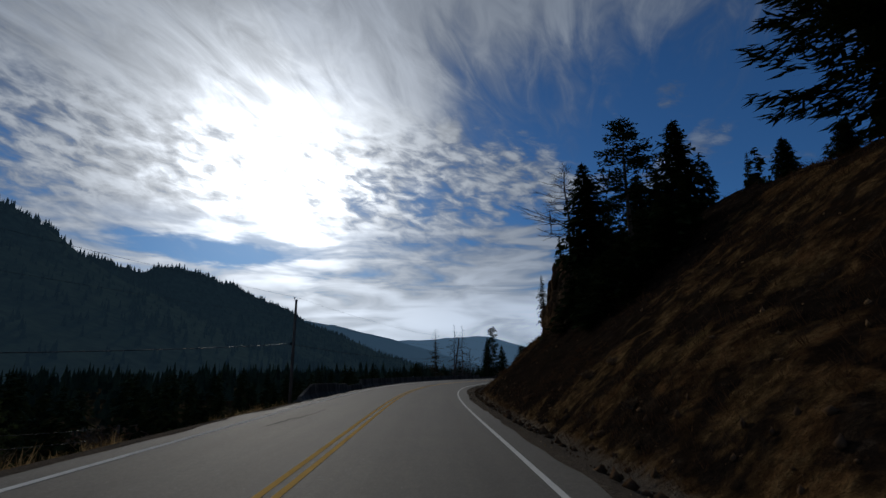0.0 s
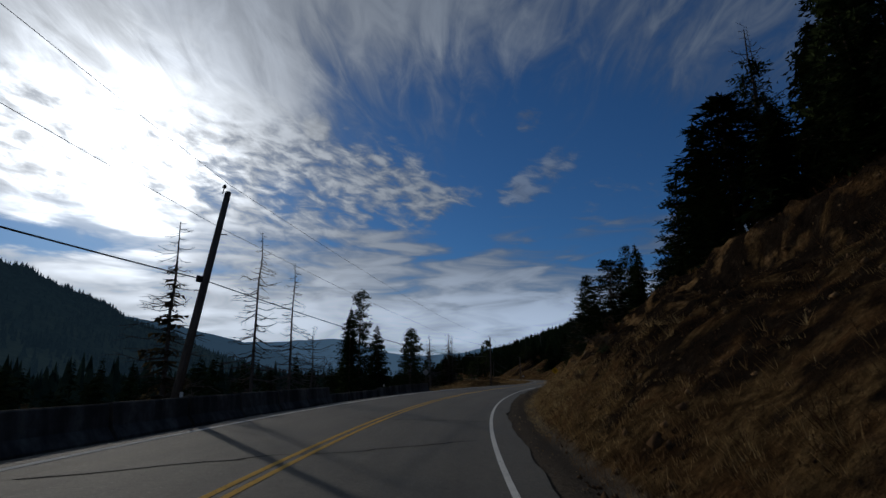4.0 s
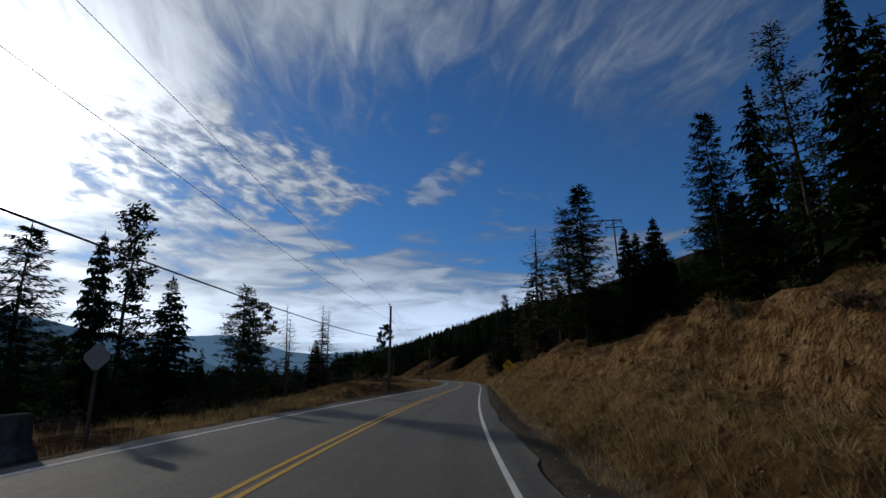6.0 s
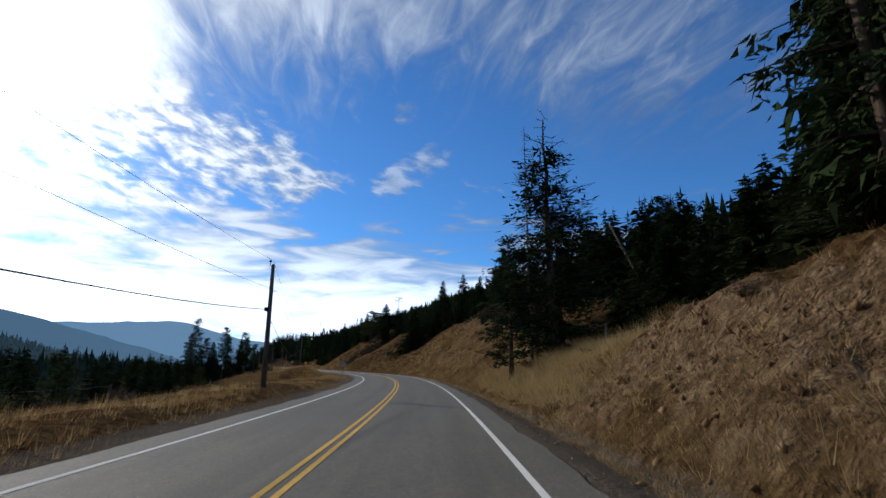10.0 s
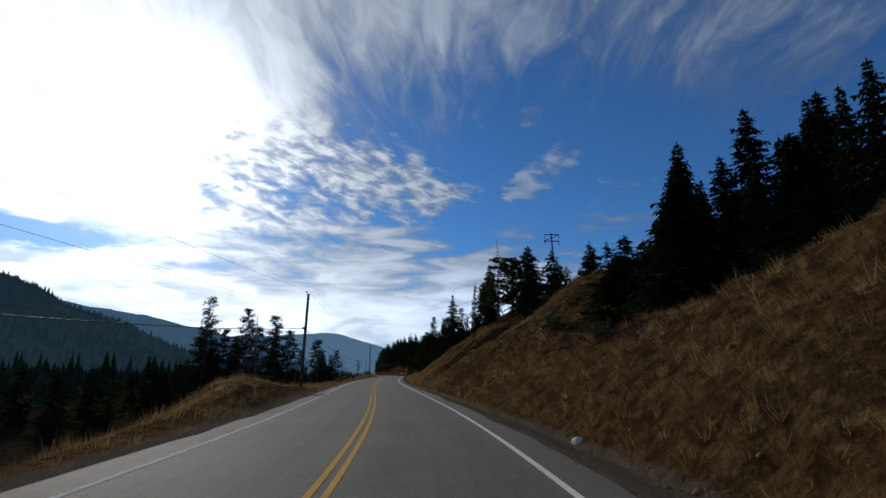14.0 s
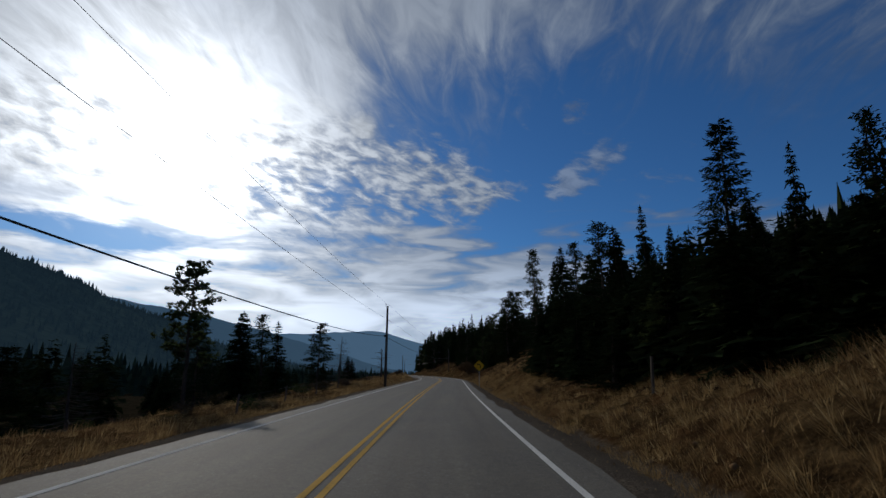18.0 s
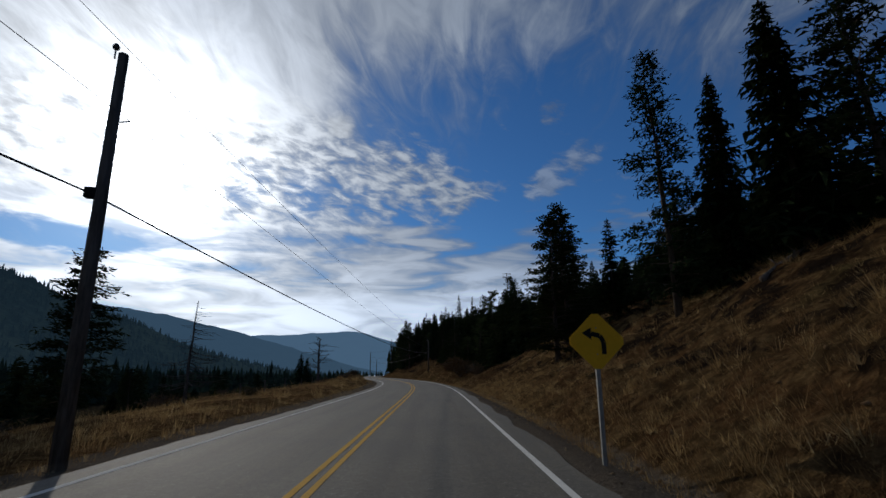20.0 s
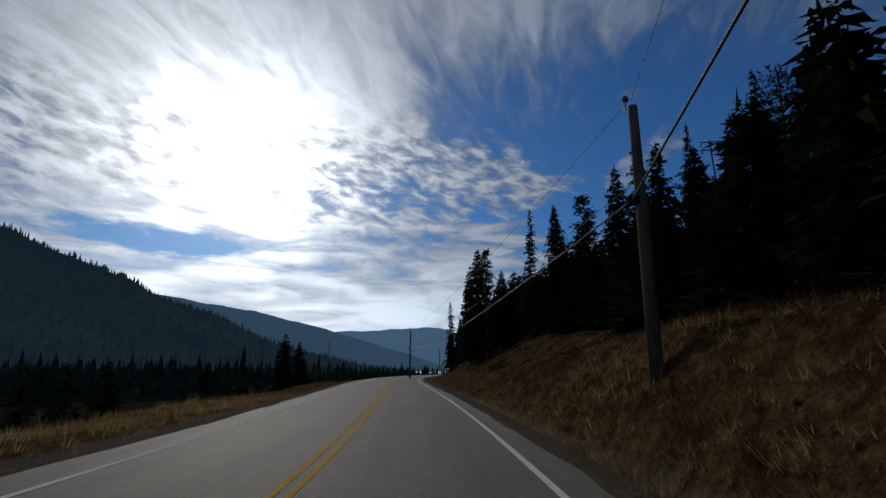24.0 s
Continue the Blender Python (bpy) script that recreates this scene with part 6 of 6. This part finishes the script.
def shrub_mesh(seed, twigs=36, dense=0.9):
    r = random.Random(seed)
    b, l = Build(), Build()
    for k in range(twigs):
        a, u = r.uniform(0, math.tau), r.uniform(0.15, 1.0)
        out = Vector((math.cos(a) * u, math.sin(a) * u, r.uniform(0.5, 1.1))).normalized()
        p = out * r.uniform(0.5, 1.15)
        b.tube([(0, 0, 0), p * 0.5 + Vector((0, 0, 0.06)), p], [0.010, 0.007, 0.003], 3, False)
        for j in range(int(6 * dense) + 2):
            q = p * r.uniform(0.4, 1.0)
            e = q + Vector((r.gauss(0, 1), r.gauss(0, 1), r.gauss(0.2, 0.8))) * 0.13
            w = (e - q).orthogonal().normalized() * 0.035
            l.add([q, e + w, e - w], [(0, 1, 2)])
    return b.mesh("twigs", DEAD), l


def make_shrub(seed, material, label):
    tw, lf = shrub_mesh(seed)
    root = thing("shrub", label, "shrub", "shrubs")
    part("stem", tw, root)
    part("foliage", lf.mesh("foliage", material), root)
    return root


SHRUBS = [make_shrub(k, m, t) for k, (m, t) in enumerate(((SCRUB, "leafless brown shrub in the dry verge"), (RUSTY, "low rust-brown shrub in the dry verge"), (SCRUB, "leafless brown shrub in the dry verge"), (PINE, "low green shrub on the roadside bank"), (WEEDS, "red-brown leafless shrub on the roadside bank")))]
shrub_used = set()
g = np.random.RandomState(77)
SPOTS = [(109.4, 9.8, 1.1, 0), (110.6, 9.2, 0.9, 0), (108.3, 8.8, 0.9, 0), (111.8, 10.6, 1.0, 0), (113.5, 9.4, 0.7, 2), (183, -7.5, 1.0, 1), (186, -8, 1.1, 0), (190, -7.6, 0.9, 0), (180, -8.5, 1.0, 2), (305, -8, 0.8, 0), (309, -8.5, 0.7, 1), (313, -9, 0.8, 2), (498, -7.5, 1.0, 0), (502, -8, 1.2, 1), (506, -8, 1.0, 2), (495, -8.5, 0.9, 0),
         (317.9, 9.5, 1.3, 3), (310.8, 8.9, 0.9, 3), (503, 9.0, 1.6, 0), (506, 8.2, 1.5, 2), (508, 9.6, 1.7, 0), (491, 10, 1.6, 0), (487, 9.0, 1.5, 2), (494, 11, 1.7, 0), (497, 9.8, 1.3, 2), (430, -9, 1.0, 0), (425, -10, 1.2, 1), (499.5, 7.9, 2.1, 4), (498.0, 8.7, 2.0, 4), (501.6, 8.5, 2.1, 4), (496.4, 7.6, 1.5, 4), (495.0, 8.8, 1.7, 4), (503.5, 7.4, 1.2, 4), (492.5, 7.4, 0.9, 4), (66, 7.4, 0.9, 0), (70, 7.2, 1.0, 2), (76, 7.5, 0.9, 0)]
for k in range(150):
    side = g.rand() < 0.72
    SPOTS.append((g.uniform(0, 540), -g.uniform(8.5, 22) if side else g.uniform(6.5, 11), g.uniform(0.5, 1.2) if side else g.uniform(0.25, 0.55), int(g.choice([0, 0, 1, 2, 3]))))
for s, d, size, k in SPOTS:
    x, y = (float(v) for v in spot(s, d))
    m = Matrix.Translation((x, y, float(height(s, d)) - 0.05)) @ Euler((0, 0, s * 3.3)).to_matrix().to_4x4() @ Matrix.Diagonal((size * 1.15, size * 1.15, size, 1))
    if k in shrub_used:
        copy_thing(SHRUBS[k], m).matrix_basis = m
    else:
        shrub_used.add(k)
        SHRUBS[k].matrix_basis = m


# ---- tar seams and a litter bag ----
def seam(s0, d0, s1, d1, w, wob, name="tar_seam"):
    n = 26
    t = np.linspace(0, 1, n)
    s, d = s0 + (s1 - s0) * t, d0 + (d1 - d0) * t
    k = wob * fbm(t * 9 + s0, t * 0 + d0, 3)
    along_road = abs(s1 - s0) > abs(d1 - d0)
    s, d = (s, d + k) if along_road else (s + k, d)
    v, f = [], []
    for i in range(n):
        ww = w * (0.6 + 0.8 * abs(float(grain2(i * 0.9, s0))))
        for sg in (-1, 1):
            x, y = spot(s[i] + (0 if along_road else sg * ww / 2), d[i] + (sg * ww / 2 if along_road else 0))
            v.append((float(x), float(y), float(level(s[i]) + tilt(s[i], d[i] + (sg * ww / 2 if along_road else 0))) + 0.004))
        if i:
            f.append((2 * i - 2, 2 * i - 1, 2 * i + 1, 2 * i))
    tagged(new(name, mesh(name, v, f, TAR)), "black tar-sealed crack across the asphalt", "road crack", kind="structure")


for a in ((88, -3.2, 95, 3.0, 0.07, 0.25), (99, -1.5, 101, 3.3, 0.06, 0.2), (160, -3.2, 160.8, 3.4, 0.06, 0.15), (322, -3.3, 326, 3.6, 0.05, 0.2), (420, -3.0, 422, 3.3, 0.05, 0.2),
          (14, -2.6, 20, -2.2, 0.05, 0.1), (332, 3.0, 333, 4.0, 0.05, 0.1), (365, -3.2, 366, 3.4, 0.05, 0.2)):
    seam(*a)
x, y = (float(v) for v in spot(327.2, -3.55))
root = thing("storm_drain", "dark iron drain grate in the road edge", "drain", "", Matrix.Translation((x, y, float(level(327.2)) + 0.006)) @ Euler((0, 0, -radians(float(hermite(BEARING, 327.2))))).to_matrix().to_4x4())
b = Build()
for x0, y0, x1, y1 in ((-0.32, -0.5, -0.27, 0.5), (0.27, -0.5, 0.32, 0.5), (-0.27, -0.5, 0.27, -0.45), (-0.27, 0.45, 0.27, 0.5)):
    b.box(x0, y0, 0, x1, y1, 0.012)
part("frame", b.mesh("frame", TAR), root)
# flat black sheet in place of the shade down the hole
part("pit", Build().box(-0.27, -0.45, -0.002, 0.27, 0.45, 0.002).mesh("pit", SIGN_BLACK), root)
for k in range(8):
    part("bar", Build().box(-0.27, -0.40 + 0.11 * k, 0.003, 0.27, -0.36 + 0.11 * k, 0.010).mesh("bar", TAR), root)
x, y = (float(v) for v in spot(304.5, 5.4))
rock(x, y, 0.16, 0.22, 0.16, label="crumpled white litter bag on the gravel shoulder", seed=3).name = "litter_bag"
bpy.data.objects["litter_bag"].data = ROCKS[3].copy()
bpy.data.objects["litter_bag"].data.materials[0] = WHITE
bpy.data.objects["litter_bag"]["category"], bpy.data.objects["litter_bag"]["group"] = "litter", ""


# ---- stones, clods and grass: uncountable ----
def fill(name, label, verts, faces, material, category):
    me = bpy.data.meshes.new(name)
    me.vertices.add(len(verts))
    me.vertices.foreach_set("co", verts.astype(np.float32).ravel())
    me.loops.add(faces.size)
    me.loops.foreach_set("vertex_index", faces.astype(np.int32).ravel())
    me.polygons.add(len(faces))
    me.polygons.foreach_set("loop_start", np.arange(0, faces.size, 3, dtype=np.int32))
    me.materials.append(material)
    me.update(calc_edges=True)
    tagged(new(name, me), label, category, kind="stuff")


def pebbles(name, label, s, d, size, material, seed):
    g = np.random.RandomState(seed)
    n = len(s)
    base = np.array([(0, 0, 1), (1, 0, 0), (0, 1, 0), (-1, 0, 0), (0, -1, 0), (0, 0, -1)], float)
    tri = np.array([(0, 1, 2), (0, 2, 3), (0, 3, 4), (0, 4, 1), (5, 2, 1), (5, 3, 2), (5, 4, 3), (5, 1, 4)])
    x, y = spot(s, d)
    z = height(s, d)
    v = base[None] * g.uniform(0.5, 1.4, (n, 6, 1)) * size[:, None, None] * g.uniform(0.6, 1.2, (n, 1, 3))
    a = g.rand(n) * 6.28
    c, sn = np.cos(a)[:, None], np.sin(a)[:, None]
    v = np.stack([v[..., 0] * c - v[..., 1] * sn + x[:, None], v[..., 0] * sn + v[..., 1] * c + y[:, None], v[..., 2] + z[:, None] + 0.15 * size[:, None]], -1)
    f = (tri[None] + 6 * np.arange(n)[:, None, None]).reshape(-1, 3)
    fill(name, label, v.reshape(-1, 3), f, material, "stones")


g = np.random.RandomState(91)
n = 5200
s = g.uniform(-2, 530, n)
brow_at = lambda q: np.clip((1.75 - 2 * np.tan(np.radians(hermite(BROW, q))) + np.tan(np.radians(hermite(BANK, q))) * TOE) / np.maximum(np.tan(np.radians(hermite(BANK, q))) - np.tan(np.radians(hermite(BROW, q))), 0.05), TOE + 0.5, 30)
pebbles("stones", "scattered stones and clods on the bank", s, 5.0 + (brow_at(s) - 5.0) * g.rand(n) ** 1.3, 0.02 + 0.08 * g.rand(n) ** 5, CLOD, 1)
n = 1100
s = g.uniform(207, 238, n)
pebbles("clods", "crumbled earth clods and stones on the eroded cutting", s, 6.0 + (brow_at(s) - 6.2) * g.rand(n), 0.02 + 0.10 * g.rand(n) ** 6, CLOD, 5)
n = 1500
s = g.uniform(256, 292, n)
pebbles("clods", "crumbled earth and stones under the torn brow", s, 8.0 + (brow_at(s) - 8.0) * g.rand(n) ** 0.7, 0.02 + 0.15 * g.rand(n) ** 6, CLOD, 6)
n = 4200
s = g.uniform(90, 188, n)
pebbles("clods", "crumbled earth and rubble of the cut bank", s, 6.0 + (brow_at(s) - 6.0) * g.rand(n), 0.02 + 0.09 * g.rand(n) ** 5, CLOD, 2)
n = 1500
s = g.uniform(-2, 92, n)
pebbles("rubble", "dark broken rubble along the foot of the rocky bank", s, 4.7 + 2.2 * g.rand(n) ** 1.6, 0.03 + 0.15 * g.rand(n) ** 4, CRAG, 8)
n = 2600
s = g.uniform(-2, 530, n)
pebbles("gravel", "loose gravel on the road shoulder", s, np.where(g.rand(n) < 0.65, g.uniform(4.2, 5.4, n), -g.uniform(4.1, 5.2, n)), 0.015 + 0.03 * g.rand(n) ** 2, STONE, 3)


def grass(name, label, s, d, tall, seed, spread=0.16, blades=7, width=0.012, lay=0.5, material=BLADES):
    """Tufts of long dry blades that lean downhill and with the wind."""
    g = np.random.RandomState(seed)
    n = len(s)
    x, y = spot(s, d)
    z = height(s, d)
    h = np.interp(s, _s, _h)
    down = np.where(d > 0, -1.0, 0.35)
    lx, ly = down * np.cos(h) * lay + 0.25 * np.sin(h), -down * np.sin(h) * lay + 0.25 * np.cos(h)
    a = g.rand(n, blades) * 6.28
    r = spread * g.rand(n, blades)
    bx, by = x[:, None] + r * np.cos(a), y[:, None] + r * np.sin(a)
    hh = tall[:, None] * g.uniform(0.55, 1.2, (n, blades))
    tx = bx + hh * (lx[:, None] * g.uniform(0.0, 1.0, (n, blades)) + 0.85 * np.cos(a) * g.rand(n, blades))
    ty = by + hh * (ly[:, None] * g.uniform(0.0, 1.0, (n, blades)) + 0.85 * np.sin(a) * g.rand(n, blades))
    tz = z[:, None] + hh * g.uniform(0.35, 0.95, (n, blades)) - 0.02
    w = width * (0.6 + tall[:, None] * 1.2)
    ox, oy = -np.sin(a) * w, np.cos(a) * w
    zb = np.broadcast_to(z[:, None] - 0.04, bx.shape)
    v = np.stack([np.stack([bx - ox, by - oy, zb], -1), np.stack([bx + ox, by + oy, zb], -1), np.stack([tx, ty, tz], -1)], 2).reshape(-1, 3)
    f = np.arange(len(v)).reshape(-1, 3)
    fill(name, label, v, f, material, "grass")


n = 62000
s = g.uniform(-4, 535, n)
top = np.minimum(brow_at(s) + 3, 22)
d = 5.0 + (top - 5.0) * g.rand(n) ** 1.25
keep = (s > 74 + 34 * g.rand(n)) & (fbm(s * 0.22, d * 0.35, 3) + 0.5 * g.rand(n) > np.where(((s > 92) & (s < 186) & (d > 7.6) | (s > 206) & (s < 225) & (d > 5.9)) | (s > 252) & (s < 290) & (d > brow_at(s) - 4), 0.75, np.where(s < 60, np.where(s > 26, 0.5, 0.68), np.where((s > 462) & (d > 5.9), 0.5, np.where((s > 298) & (s < 345) & (d < 9.5), 0.3, -0.05)))))
s, d = s[keep], d[keep]
grass("dry_grass", "long dry golden grass on the roadside bank", s, d, 0.12 + 0.30 * g.rand(len(s)) ** 2.2 * (0.4 + 0.9 * step(fbm(s * 0.6, d * 0.6, 2), -0.2, 0.5)), 5, 0.24, 10, 0.0072, 0.30)
n = 17000
s = g.uniform(0, 535, n)
d = 4.9 + 1.9 * g.rand(n)
keep = (s > 70 + 30 * g.rand(n)) & (fbm(s * 0.11 + 20, d * 0.3, 3) + 0.4 * g.rand(n) > np.where((s > 85) & (s < 200), -0.3, 0.1))
s, d = s[keep], d[keep]
sunny = (s > 96) & (s < 232) & ((s < 204) | (s > 221) | (g.rand(len(s)) < 0.3))
grass("pale_grass", "pale golden grass at the foot of the sunny cutting", s[sunny], d[sunny] + 2.2 * g.rand(sunny.sum()) ** 2, 0.16 + 0.34 * g.rand(sunny.sum()) ** 2, 13, 0.28, 12, 0.006, 0.2, STRAW)
s, d = s[~sunny], d[~sunny]
grass("toe_grass", "pale dry grass at the foot of the bank", s, d, 0.12 + 0.32 * g.rand(len(s)) ** 2.2, 7, 0.28, 12, 0.006, 0.2)
n = 24000
s = g.uniform(-4, 540, n)
d = -(4.7 + (hermite(VERGE, s) + 6.5) * g.rand(n) ** 1.2)
keep = (fbm(s * 0.2 + 50, d * 0.3, 3) + 0.5 * g.rand(n) > -0.1) & ~((s > 24) & (s < 131) & (d > -5.4))
s, d = s[keep], d[keep]
grass("verge_grass", "dry grass and weeds on the valley side verge", s, d, 0.14 + 0.34 * g.rand(len(s)) ** 1.9, 6, 0.26, 12, 0.0062, 0.2)

n = 7000
s = g.uniform(130, 540, n)
d = -(5.2 + np.minimum(hermite(VERGE, s) + 2, 7) * g.rand(n))
keep = fbm(s * 0.16 + 12, d * 0.3, 3) + 0.4 * g.rand(n) > 0.0
s, d = s[keep], d[keep]
grass("verge_brush", "tall dry brush and grass along the valley side verge", s, d, 0.28 + 0.42 * g.rand(len(s)) ** 1.6, 14, 0.24, 22, 0.006, 0.2)
n = 9000
s = g.uniform(96, 470, n)
d = 5.6 + (np.minimum(brow_at(s) + 2, 17) - 5.6) * g.rand(n) ** 1.15
keep = (fbm(s * 0.13 + 31, d * 0.25, 3) + 0.3 * g.rand(n) > np.where((s < 186) & (d > 7.8) | (s > 206) & (s < 222) | (s > 252) & (s < 290) & (d > brow_at(s) - 3.5), 0.7, -0.05))
s, d = s[keep], d[keep]
grass("tussocks", "long golden grass tussocks on the bank", s, d, 0.30 + 0.34 * g.rand(len(s)) ** 1.5, 12, 0.13, 26, 0.0052, 0.35)
n = 4200
s = g.uniform(240, 296, n)
d = 5.6 + (brow_at(s) - 8.0) * g.rand(n) ** 1.1
keep = fbm(s * 0.35 + 17, d * 0.55, 3) + 0.25 * g.rand(n) > 0.12
s, d = s[keep], d[keep]
grass("bunch_grass", "large golden bunches of dry grass on the steep bank", s, d, 0.34 + 0.40 * g.rand(len(s)) ** 1.6, 15, 0.17, 32, 0.0056, 0.5)
n = 2600
s, d = g.uniform(224, 246, n), 5.8 + 5.5 * g.rand(n)
grass("tall_grass", "tall pale golden grass on the low bank", s, d, 0.40 + 0.55 * g.rand(n), 10, 0.22, 12, 0.0055, 0.25, STRAW)
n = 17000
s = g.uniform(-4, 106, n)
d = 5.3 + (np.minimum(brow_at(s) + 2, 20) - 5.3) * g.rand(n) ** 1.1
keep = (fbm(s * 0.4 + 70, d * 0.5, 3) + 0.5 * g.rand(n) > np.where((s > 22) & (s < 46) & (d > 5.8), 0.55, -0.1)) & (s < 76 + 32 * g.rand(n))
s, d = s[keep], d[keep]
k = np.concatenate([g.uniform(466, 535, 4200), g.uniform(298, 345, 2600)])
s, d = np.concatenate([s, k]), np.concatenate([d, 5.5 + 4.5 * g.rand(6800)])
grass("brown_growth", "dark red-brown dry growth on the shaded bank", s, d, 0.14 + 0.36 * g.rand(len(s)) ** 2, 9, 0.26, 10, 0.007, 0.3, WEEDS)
n = 5000
s = g.uniform(-4, 535, n)
d = 5.6 + (np.minimum(brow_at(s) + 2, 20) - 5.6) * g.rand(n)
keep = fbm(s * 0.5 + 90, d * 0.6, 3) + 0.4 * g.rand(n) > 0.35
s, d = s[keep], d[keep]
grass("dark_weeds", "dark red-brown withered weeds in patches on the bank", s, d, 0.10 + 0.22 * g.rand(len(s)) ** 1.5, 8, 0.34, 14, 0.016, 0.5, WEEDS)
